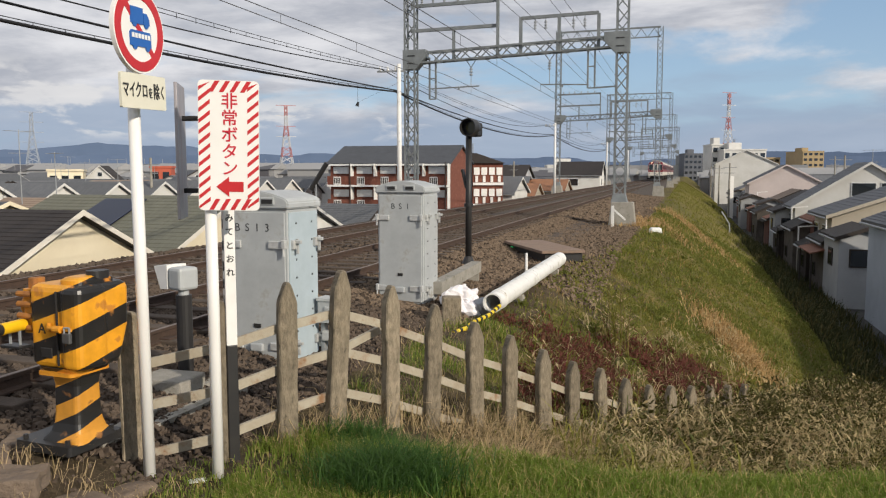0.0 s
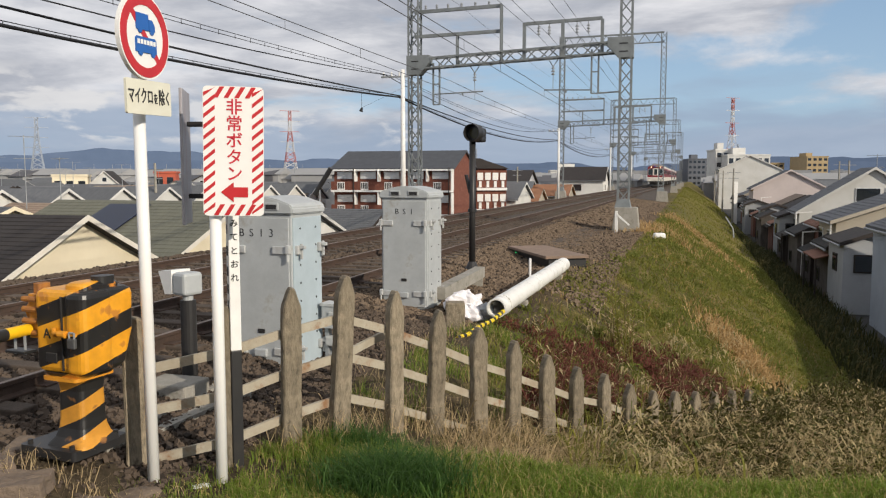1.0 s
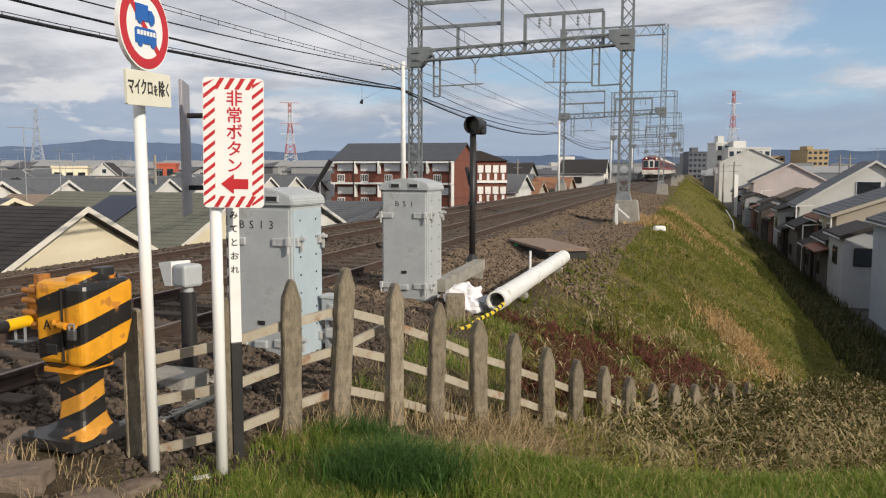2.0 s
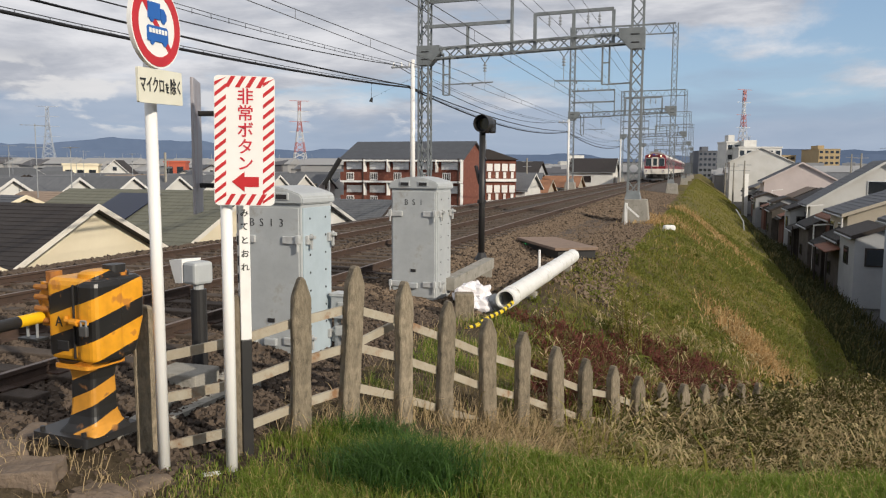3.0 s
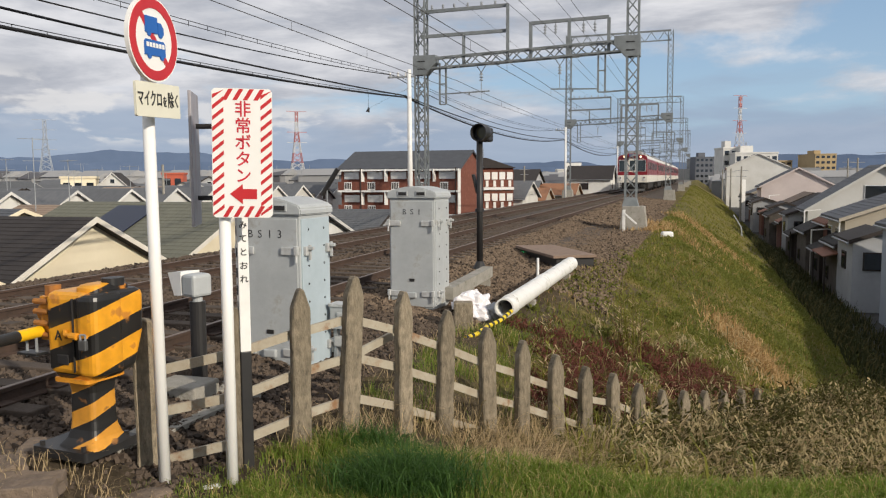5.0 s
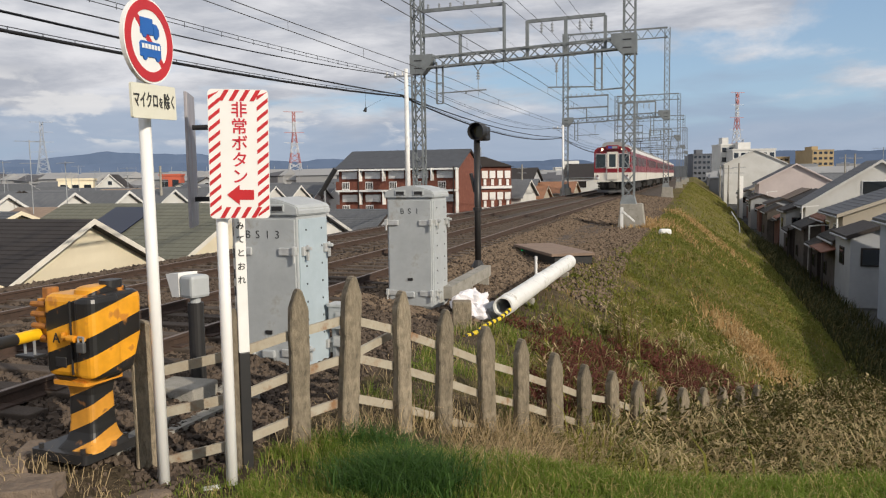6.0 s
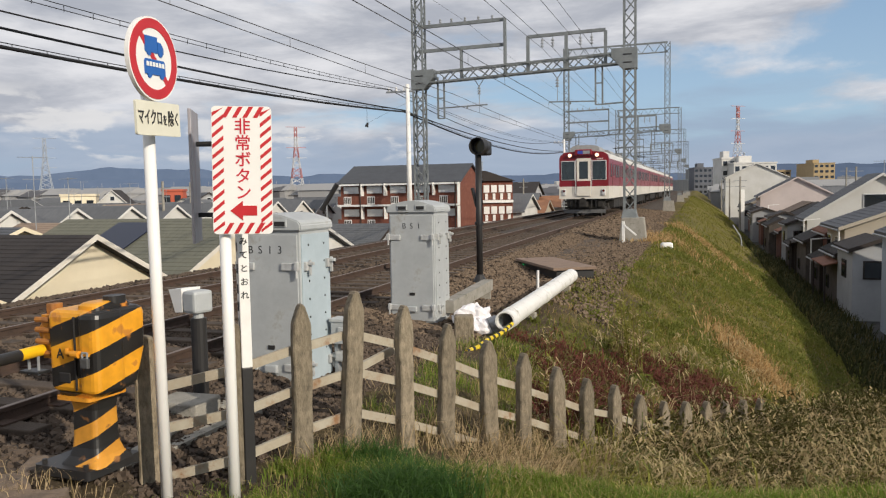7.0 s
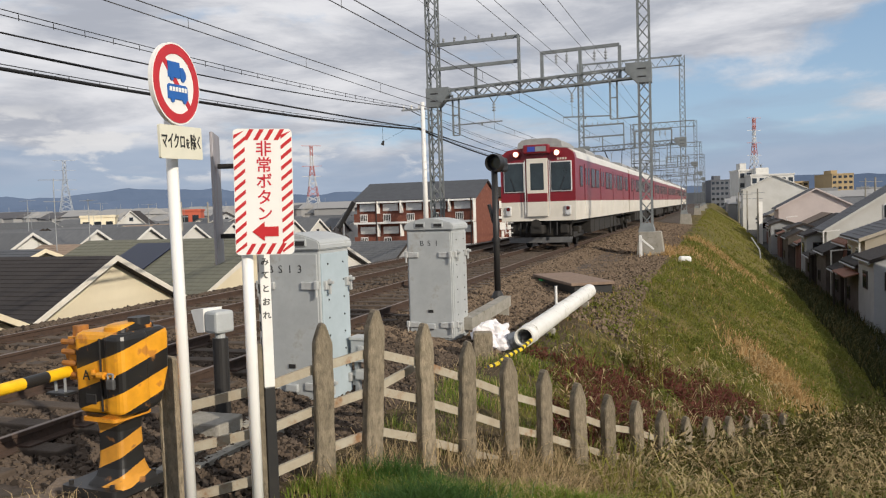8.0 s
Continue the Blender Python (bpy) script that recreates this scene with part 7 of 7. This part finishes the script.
G_STRAW = island_mat("straw_patch", [(0.42, 0.27, 0.12), (0.33, 0.22, 0.1), (0.5, 0.36, 0.18)], 0.9, 0.1, 0.25)


def nz(x, y, s, k=0.0):
    return noise.noise((x * s, y * s, k))


def fence_side(x, y):
    """Metres beyond the fence line; negative on the near side."""
    return (-(x - FX) * FDY + (y - FY) * FDX) / math.hypot(FDX, FDY)


# verge in front of the fence
p = scatter(42000, -2.3, 5.5, 4.0, 6.5, lambda x, y: (1.0 if fence_side(x, y) < 0.1 and y < 6.3 - 0.75 * sm(0.2, 1.6, x) else 0.0) * min(1, 0.55 + nz(x, y, 1.3) * 0.9) * (1 if abs(x) < y * 0.62 else 0) * (0.06 if x < -1.95 else 0.3 if x < -1.5 else 1))
q = gz(p)
h = np.array([(0.07 + 0.13 * RS.rand() + 0.09 * max(0, nz(x, y, 0.9, 5))) * (0.55 + 0.45 * sm(-1.8, -1.0, x)) for x, y in p])
blades("verge_grass", "fresh green grass on the verge", q, h, np.full(len(p), 0.008), 0.7, G_FRESH)
p = scatter(26000, 0.2, 5.2, 3.7, 5.5, lambda x, y: 1.0 if x < y * 0.62 else 0)
blades("verge_grass", "short mown grass on the verge", gz(p), 0.06 + 0.1 * RS.rand(len(p)), np.full(len(p), 0.009), 0.8, G_FRESH)
p = scatter(420, -3.2, -1.7, 3.9, 5.2, lambda x, y: max(0, 0.3 + nz(x, y, 1.7, 9)) * (1 if abs(x) < y * 0.62 else 0))
blades("dry_weeds", "dry straw grass tufts by the gate", gz(p), 0.06 + 0.16 * RS.rand(len(p)), np.full(len(p), 0.006), 1.2, G_DRY, "weeds")
p = scatter(9500, 10, 30, 18, 90, lambda x, y: 1 if 4.6 < UV(x, y)[1] - bend(UV(x, y)[0]) < 8.0 else 0)
blades("alley_weeds", "dark rank weeds at the foot of the bank", gz(p), 0.25 + 0.6 * RS.rand(len(p)), np.full(len(p), 0.05), 0.9, G_BUSH0, "weeds")
p = scatter(3200, -1.2, 2.6, 7.0, 11.5, lambda x, y: (1 if fence_side(x, y) > 0.12 and UV(x, y)[1] > -3.1 else 0) * (1 if nz(x, y, 1.4, 50) > 0.12 else 0.03))
blades("earth_grass", "patches of green grass on the bare earth behind the fence", gz(p), 0.05 + 0.16 * RS.rand(len(p)), np.full(len(p), 0.009), 0.9, G_FRESH)
p = scatter(700, -1.2, 1.6, 7.0, 11.0, lambda x, y: 1 if fence_side(x, y) > 0.12 and UV(x, y)[1] > -3.4 else 0)
blades("dry_weeds", "dry stalks on the bare earth behind the fence", gz(p), 0.08 + 0.2 * RS.rand(len(p)), np.full(len(p), 0.006), 1.8, G_DRY, "weeds")
# dense tuft
p = [(-0.38 + 0.2 * RS.randn(), 5.3 + 0.13 * RS.randn()) for _ in range(3600)]
blades("grass_tuft", "dense dark green grass tuft", gz(p), 0.14 + 0.28 * RS.rand(len(p)), np.full(len(p), 0.009), 0.9, G_TUFT)
p = [(-0.55 + 0.16 * RS.randn(), 6.15 + 0.1 * RS.randn()) for _ in range(1200)]
blades("grass_tuft", "green grass tuft at the fence foot", gz(p), 0.16 + 0.2 * RS.rand(len(p)), np.full(len(p), 0.01), 0.7, G_TUFT)
# dry weeds along the lower fence and in the hollow
p = scatter(17000, -0.2, 10.5, 5.9, 15.5, lambda x, y: math.exp(-((fence_side(x, y) + 0.35) / 0.75) ** 2) * min(1, max(0, 0.55 + nz(x, y, 1.1, 3))) * (0.03 if x < 0.6 else 0.12 if x < 1.5 else 0.4 if x < 2.2 else 1) * (1.0 if fence_side(x, y) < -0.12 or x > 2.6 else 0.25))
h = np.array([0.1 + 0.5 * RS.rand() ** 1.6 for x, y in p])
blades("dry_weeds", "tangled dry brown weeds along the fence", gz(p), h, 0.006 + 0.012 * RS.rand(len(p)), 1.3, G_DRY, "weeds")
p = scatter(11000, 1.2, 10.5, 5.6, 13.5, lambda x, y: math.exp(-((fence_side(x, y) + 1.1) / 1.0) ** 2) * (1 if nz(x, y, 0.8, 8) > -0.1 else 0.3))
blades("dry_weeds", "olive weeds in the hollow before the fence", gz(p), 0.15 + 0.45 * RS.rand(len(p)), 0.01 + 0.014 * RS.rand(len(p)), 1.0, G_SLOPE, "weeds")
p = scatter(5200, 0.0, 3.2, 5.5, 8.6, lambda x, y: math.exp(-((fence_side(x, y) + 0.75) / 0.5) ** 2) * max(0, 0.45 + nz(x, y, 2.2, 31)))
blades("straw_tangle", "pale flattened straw tangled before the fence", gz(p), 0.1 + 0.25 * RS.rand(len(p)), np.full(len(p), 0.006), 2.2, G_DRY, "weeds")
p = scatter(900, -1.5, 1.0, 6.0, 9.0, lambda x, y: math.exp(-((fence_side(x, y)) / 0.3) ** 2))
blades("dry_weeds", "dry grass at the foot of the pickets", gz(p), 0.1 + 0.3 * RS.rand(len(p)), np.full(len(p), 0.007), 1.2, G_DRY, "weeds")
for n_, hmin, hmax, mm in ((6500, 0.15, 0.62, G_TANGLE), (3600, 0.2, 0.75, G_DRY), (2500, 0.12, 0.5, G_GREEN)):
    p = scatter(n_, 2.0, 11, 6.3, 16, lambda x, y: math.exp(-((fence_side(x, y) + 0.45) / 0.5) ** 2) * sm(2.0, 3.2, x) * max(0.0, 0.5 + 1.4 * nz(x, y, 1.6, 4)))
    blades("tangled_weeds", "tall tangled weeds smothering the lower fence", gz(p), hmin + (hmax - hmin) * RS.rand(n_) ** 1.4, 0.008 + 0.022 * RS.rand(n_), 1.1, mm, "weeds")
# reddish plants above the fence
p = scatter(15000, 0.6, 6.0, 8.4, 15, lambda x, y: math.exp(-((fence_side(x, y) - 1.1) / 0.85) ** 2) * max(0, 0.5 + 1.3 * nz(x, y, 0.8, 2)) * sm(0.6, 1.6, x))
blades("red_weeds", "dark reddish low weeds on the bank", gz(p), 0.04 + 0.2 * RS.rand(len(p)) ** 1.5, 0.012 + 0.02 * RS.rand(len(p)), 1.6, G_RED, "weeds")


def bushes(name, label, centres, per, size, material):
    """Loose heaps of small pointed leaves, as one mesh."""
    C = np.array(centres)
    n = len(C) * per
    base = np.repeat(C, per, 0)
    d = RS.randn(n, 3)
    d /= np.linalg.norm(d, axis=1)[:, None]
    r = (RS.rand(n) ** 0.45)[:, None]
    P = base[:, :3] + d * r * np.stack([base[:, 3], base[:, 3], base[:, 4]], 1)
    P[:, 2] = np.maximum(P[:, 2], base[:, 2] - 0.1)
    a = RS.randn(n, 3)
    a[:, 2] += 0.6
    a /= np.linalg.norm(a, axis=1)[:, None]
    b = np.cross(a, RS.randn(n, 3))
    b /= np.linalg.norm(b, axis=1)[:, None] + 1e-9
    L = (size * (0.5 + RS.rand(n)))[:, None]
    V = np.stack([P, P + a * L * 0.5 + b * L * 0.17, P + a * L, P + a * L * 0.5 - b * L * 0.17], 1)
    me = bpy.data.meshes.new(name)
    me.from_pydata(V.reshape(-1, 3).tolist(), [], (np.arange(n)[:, None] * 4 + np.array([[0, 1, 2, 3]])).tolist())
    me.materials.append(material)
    return tagged(new(name, me), label, "weeds", kind="stuff")


G_BUSH = island_mat("bush_leaves", [(0.07, 0.064, 0.02), (0.13, 0.11, 0.034), (0.22, 0.155, 0.06), (0.11, 0.06, 0.032), (0.42, 0.31, 0.15), (0.1, 0.1, 0.03), (0.05, 0.035, 0.018), (0.42, 0.33, 0.18), (0.24, 0.16, 0.08)], 0.85, 0.15, 0.2)
cs = []
while len(cs) < 360:
    x, y = 1.6 + 9.4 * RS.rand(), 5.8 + 9.4 * RS.rand()
    f = fence_side(x, y)
    if -2.3 < f < 0.25 and y > 5.6 and RS.rand() < (sm(1.4, 3.0, x) + 0.05) * (1 if f > -1.5 else 0.55):
        s_ = 0.16 + 0.24 * RS.rand()
        up = (0.26 * sm(2.4, 3.8, x) + 0.08) * sm(-1.6, -0.3, f) * (0.4 + 0.9 * max(0, 0.5 + nz(x, y, 1.1, 17)))
        cs.append((x, y, ground_z(x, y) + 0.1 + up * RS.rand(), s_, s_ * (0.8 + 0.7 * RS.rand()) + up * 0.5))
bushes("weed_bushes", "dark olive and brown weed bushes heaped along the fence", cs, 180, 0.08, G_BUSH)


def sprays(name, label, roots, material, hmin, hmax):
    """Arching stems, each with long drooping leaves, as one mesh."""
    V, F = [], []
    for x, y in roots:
        z = ground_z(x, y)
        h = hmin + (hmax - hmin) * RS.rand()
        a, l = RS.rand() * 6.283, h * RS.uniform(0.1, 0.45)
        ax, ay = math.cos(a), math.sin(a)
        w = 0.005
        pts = [(x + ax * l * k * k, y + ay * l * k * k, z + h * (k - 0.15 * k ** 3)) for k in (0, 0.35, 0.7, 1.0)]
        b = len(V)
        for p in pts:
            V += [(p[0] - ay * w, p[1] + ax * w, p[2]), (p[0] + ay * w, p[1] - ax * w, p[2])]
        F += [(b + 2 * i, b + 2 * i + 1, b + 2 * i + 3, b + 2 * i + 2) for i in range(3)]
        for q in range(RS.randint(5, 10)):
            k = RS.uniform(0.25, 1.0)
            cx, cy, cz = x + ax * l * k * k, y + ay * l * k * k, z + h * (k - 0.15 * k ** 3)
            b2 = RS.rand() * 6.283
            dx, dy, ln, lw = math.cos(b2), math.sin(b2), RS.uniform(0.1, 0.3), RS.uniform(0.007, 0.016)
            b = len(V)
            V += [(cx, cy, cz), (cx + dx * ln * 0.5 - dy * lw, cy + dy * ln * 0.5 + dx * lw, cz + ln * 0.22), (cx + dx * ln * 0.5 + dy * lw, cy + dy * ln * 0.5 - dx * lw, cz + ln * 0.22), (cx + dx * ln, cy + dy * ln, cz - ln * RS.uniform(0.0, 0.5))]
            F += [(b, b + 2, b + 1), (b + 1, b + 2, b + 3)]
    me = bpy.data.meshes.new(name)
    me.from_pydata(V, [], F)
    me.materials.append(material)
    return tagged(new(name, me), label, "weeds", kind="stuff")


G_SPRAY = island_mat("pale_leaf_sprays", [(0.42, 0.34, 0.18), (0.3, 0.25, 0.1), (0.15, 0.16, 0.045), (0.55, 0.45, 0.26), (0.1, 0.12, 0.035), (0.22, 0.16, 0.07)], 0.7, 0.25, 0.35)
p = scatter(950, 1.4, 10.5, 5.8, 14.5, lambda x, y: math.exp(-((fence_side(x, y) + 0.75) / 0.6) ** 2) * sm(1.2, 2.8, x) * max(0.05, 0.5 + 1.5 * nz(x, y, 1.3, 40)))
sprays("leaf_sprays", "pale dry leafy stalks standing in the weeds", p, G_SPRAY, 0.3, 0.75)
p = scatter(90, 1.2, 9.0, 9.0, 18.0, lambda x, y: (1 if 0.4 < fence_side(x, y) < 3.5 else 0) * max(0, 0.4 + nz(x, y, 0.9, 41)))
sprays("leaf_sprays", "scattered thin leafy stalks on the lower bank", p, G_SPRAY, 0.2, 0.6)
cs = []
while len(cs) < 90:
    x, y = 0.9 + 5 * RS.rand(), 8.4 + 6.5 * RS.rand()
    f = fence_side(x, y)
    if 0.2 < f < 2.6 and RS.rand() < 0.9:
        s_ = 0.1 + 0.12 * RS.rand()
        cs.append((x, y, ground_z(x, y) + 0.03, s_, s_ * 0.7))
bushes("red_bushes", "low dark red leafy plants on the bank", cs, 150, 0.06, G_RED)
cs = []
while len(cs) < 150:
    x, y = 1.2 + 14 * RS.rand(), 9.5 + 26 * RS.rand()
    u, v = UV(x, y)
    if shoulder(u) < v - bend(u) < 5.5 and fence_side(x, y) > 0.6:
        s_ = 0.1 + 0.16 * RS.rand()
        cs.append((x, y, ground_z(x, y) + 0.02, s_, s_ * 0.5))
bushes("bank_herbs", "low green leafy herbs scattered on the bank", cs, 110, 0.07, G_GREEN)
p = scatter(1800, 1.0, 20, 8.5, 40, lambda x, y: (1 if shoulder(UV(x, y)[0]) - 0.3 < UV(x, y)[1] - bend(UV(x, y)[0]) < 6 and fence_side(x, y) > 0 else 0) * max(0, 0.3 + 1.2 * nz(x, y, 0.5, 21)))
blades("bleached_stalks", "bleached stalks scattered over the bank", gz(p), 0.06 + 0.14 * RS.rand(len(p)), np.array([0.004 + 0.0006 * y for _, y in p]), 1.2, G_STRAW, "grass")


# the slope
def slope_keep(x, y):
    u, v = UV(x, y)
    w = v - bend(u)
    s = shoulder(u)
    if w < s - 0.5 or w > 7.0 or fence_side(x, y) < -0.3:
        return 0
    return min(1, max(0.05, 0.6 + 0.9 * nz(x, y, 0.45, 6))) * min(1, 14 / y) ** 0.8 * (0.35 if w < s else 1)


p = scatter(105000, 0.5, 24, 7.5, 46, slope_keep)
green = [q for q in p if nz(q[0], q[1], 0.35, 12) + 0.5 * nz(q[0], q[1], 1.2, 3) + 0.25 * RS.randn() > 0.0]
olive = [q for q in p if not nz(q[0], q[1], 0.35, 12) + 0.5 * nz(q[0], q[1], 1.2, 3) + 0.25 * RS.randn() > 0.0]
for p, mm, lab in ((green, G_GREEN, "short green grass on the embankment slope"), (olive, G_SLOPE, "patchy olive and dry grass on the embankment slope")):
    d = np.array([y for _, y in p])
    blades("slope_grass", lab, gz(p), (0.03 + 0.085 * RS.rand(len(p)) ** 1.6) * (0.8 + d / 80), 0.006 + 0.0009 * d, 1.5, mm)
p = scatter(15000, 6, 62, 30, 190, lambda x, y: (1 if shoulder(40) - 0.5 < UV(x, y)[1] - bend(UV(x, y)[0]) < 6.6 else 0) * max(0.1, 0.5 + nz(x, y, 0.3, 1)))
blades("slope_grass", "coarse grass far along the embankment", gz(p), 0.07 + 0.16 * RS.rand(len(p)), np.full(len(p), 0.05), 1.4, G_SLOPE)
# straw-coloured streaks
for cx, cy, ax, ay, n in ((6.8, 18.0, 0.55, 1.7, 2300), (6.6, 11.9, 0.9, 0.45, 1500), (9.0, 34.5, 0.9, 4.0, 900), (13.0, 41.0, 0.8, 5.0, 1300)):
    p = [(cx + ax * RS.randn() * 0.6 + 0.12 * RS.randn(), cy + ay * RS.randn() * 0.6) for _ in range(n)]
    blades("straw_patch", "straw coloured dry grass patch on the bank", gz(p), 0.1 + 0.18 * RS.rand(len(p)), np.full(len(p), 0.02 + cy * 0.0005), 1.2, G_STRAW, "grass")
p = [(8.0 + 0.5 * RS.randn(), 32.0 + 0.5 * RS.randn()) for _ in range(500)]
blades("straw_patch", "dry brown grass round the gantry footing", gz(p), 0.1 + 0.2 * RS.rand(len(p)), np.full(len(p), 0.03), 1.0, G_STRAW, "grass")


def tall_stems():
    for cx, cy, n, hh in ((3.0, 13.0, 14, 1.35), (2.9, 13.4, 10, 1.1), (2.3, 9.9, 8, 0.9), (1.1, 9.4, 7, 0.8), (4.2, 10.2, 9, 0.7), (6.1, 11.4, 10, 0.6), (3.3, 9.6, 8, 0.55)):
        g = thing("tall_weed", "tall thin dry weed standing on the bank", "weed", Matrix.Translation((cx, cy, ground_z(cx, cy) - 0.05)), "tall weeds on the bank")
        for k in range(n):
            bm = bmesh.new()
            h = hh * RS.uniform(0.5, 1)
            a = RS.rand() * 6.28
            l = h * RS.uniform(0.05, 0.3)
            x0, y0 = 0.1 * RS.randn(), 0.1 * RS.randn()
            tip = (x0 + l * math.cos(a), y0 + l * math.sin(a), h)
            rod(bm, (x0, y0, 0), tip, 0.009, 0.004, 5)
            for q in range(14):
                f = RS.uniform(0.3, 1)
                c = Vector((x0, y0, 0)).lerp(Vector(tip), f)
                aa = RS.rand() * 6.28
                e = c + Vector((0.11 * math.cos(aa), 0.11 * math.sin(aa), 0.06))
                sd = Vector((-math.sin(aa), math.cos(aa), 0)) * 0.014
                m_ = c.lerp(e, 0.5)
                vs = [bm.verts.new(t) for t in (c, m_ + sd, e, m_ - sd)]
                bm.faces.new(vs)
            part("stem", bm, (G_DRY, G_SLOPE)[k % 2], g)


tall_stems()

# ---- ballast stones ----
S_MAT = island_mat("ballast_stones", [(0.1, 0.076, 0.058), (0.05, 0.038, 0.029), (0.17, 0.135, 0.105), (0.07, 0.052, 0.039), (0.032, 0.025, 0.02), (0.1, 0.07, 0.05)], 0.95, 0.15)


def stones(n, u0, u1, v0, v1, s0, s1, zf, name, label, material=None):
    cube = np.array([[-1, -1, -1], [1, -1, -1], [1, 1, -1], [-1, 1, -1], [-1, -1, 1], [1, -1, 1], [1, 1, 1], [-1, 1, 1]], float)
    fc = np.array([[0, 3, 2, 1], [4, 5, 6, 7], [0, 1, 5, 4], [1, 2, 6, 5], [2, 3, 7, 6], [3, 0, 4, 7]])
    q = RS.randn(n, 4)
    q /= np.linalg.norm(q, axis=1)[:, None]
    w, x, y, z = q.T
    R = np.stack([1 - 2 * (y * y + z * z), 2 * (x * y - z * w), 2 * (x * z + y * w), 2 * (x * y + z * w), 1 - 2 * (x * x + z * z), 2 * (y * z - x * w), 2 * (x * z - y * w), 2 * (y * z + x * w),
                  1 - 2 * (x * x + y * y)], 1).reshape(n, 3, 3)
    sz = (s0 + (s1 - s0) * RS.rand(n))[:, None] * (0.6 + 0.6 * RS.rand(n, 3))
    V = (cube[None] * (1 + 0.35 * (RS.rand(n, 8, 3) - 0.5))) * sz[:, None, :]
    V = np.einsum('nij,nkj->nki', R, V)
    U, W = u0 + (u1 - u0) * RS.rand(n), v0 + (v1 - v0) * RS.rand(n)
    C = np.array([(*T(a, b + bend(a))[:2], zf(a, b)) for a, b in zip(U, W)])
    V += C[:, None, :]
    F = (np.arange(n)[:, None, None] * 8 + fc[None]).reshape(-1, 4)
    me = bpy.data.meshes.new(name)
    me.from_pydata(V.reshape(-1, 3).tolist(), [], F.tolist())
    me.materials.append(material or S_MAT)
    tagged(new(name, me), label, "ballast", kind="stuff")


def bed_z(u, v):
    return float(np.interp(v, (-13.2, -12.6, -11.6, -8.0, -4.7, -3.9, -2.9), (-0.62, -0.3, -0.19, -0.17, -0.19, -0.36, -0.46))) + 0.008


stones(42000, 4.4, 16, -8.6, -3.3, 0.012, 0.025, bed_z, "ballast_stones", "loose brown ballast stones beside the rails")
S_TAN = island_mat("weathered_tan_stones", [(0.165, 0.122, 0.086), (0.09, 0.066, 0.047), (0.22, 0.168, 0.12), (0.12, 0.087, 0.062), (0.05, 0.037, 0.027), (0.15, 0.105, 0.07)], 0.95, 0.15)
stones(9000, 16, 34, -8.2, -5.5, 0.024, 0.042, bed_z, "ballast_stones", "brown ballast stones between the rails")
stones(17000, 11, 34, -5.5, -2.9, 0.022, 0.04, bed_z, "ballast_stones", "tan weathered ballast stones on the shoulder", S_TAN)
stones(9000, 4, 24, -12.6, -8.6, 0.024, 0.042, bed_z, "ballast_stones", "brown ballast stones round the far track")
stones(8000, 15, 46, -3.3, -1.45, 0.02, 0.038, lambda u, v: ground_z(*T(u, v + bend(u))[:2]) + 0.015, "ballast_stones", "scattered stones on the shoulder of the bank", S_TAN)
stones(12000, 34, 75, -5.4, -1.6, 0.04, 0.07, lambda u, v: float(np.interp(v, (-4.7, -3.7, -1.9), (-0.19, -0.34, -0.46))) + 0.01, "ballast_stones", "tan ballast stones on the far shoulder", S_TAN)
stones(700, 3.6, 8.5, -4.6, -2.9, 0.006, 0.02, lambda u, v: ground_z(*T(u, v)[:2]) + 0.01, "loose_stones", "loose stones on bare earth by the gate")

# ---- sleepers and fastenings ----
bm = bmesh.new()
box(bm, (0, 0, 0), (2.5, 0.22, 0.16), 0.015)
SL = bpy.data.meshes.new("sleeper")
bm.to_mesh(SL)
bm.free()
SL.materials.append(M_SLEEPER)
bm = bmesh.new()
box(bm, (0, 0, 0), (0.3, 0.16, 0.045))
CH = bpy.data.meshes.new("rail_chair")
bm.to_mesh(CH)
bm.free()
CH.materials.append(M_RUSTRAIL)
for centre in (-6.33, -9.7):
    tk = thing("track_bed_sleepers", "dark stained sleepers carrying a railway track", "sleepers", None, "sleepers of the tracks", "structure")
    u = 2.0
    while u < 95:
        p = T(u, centre + bend(u), -0.2)
        shared("sleeper", SL, tk, Matrix.Translation(p) @ TRACK)
        if u < 40:
            for v in RAILS:
                if abs(v - centre) < 1:
                    shared("rail_chair", CH, tk, Matrix.Translation(T(u, v + bend(u), -0.125)) @ TRACK)
        u += 0.62


motions()
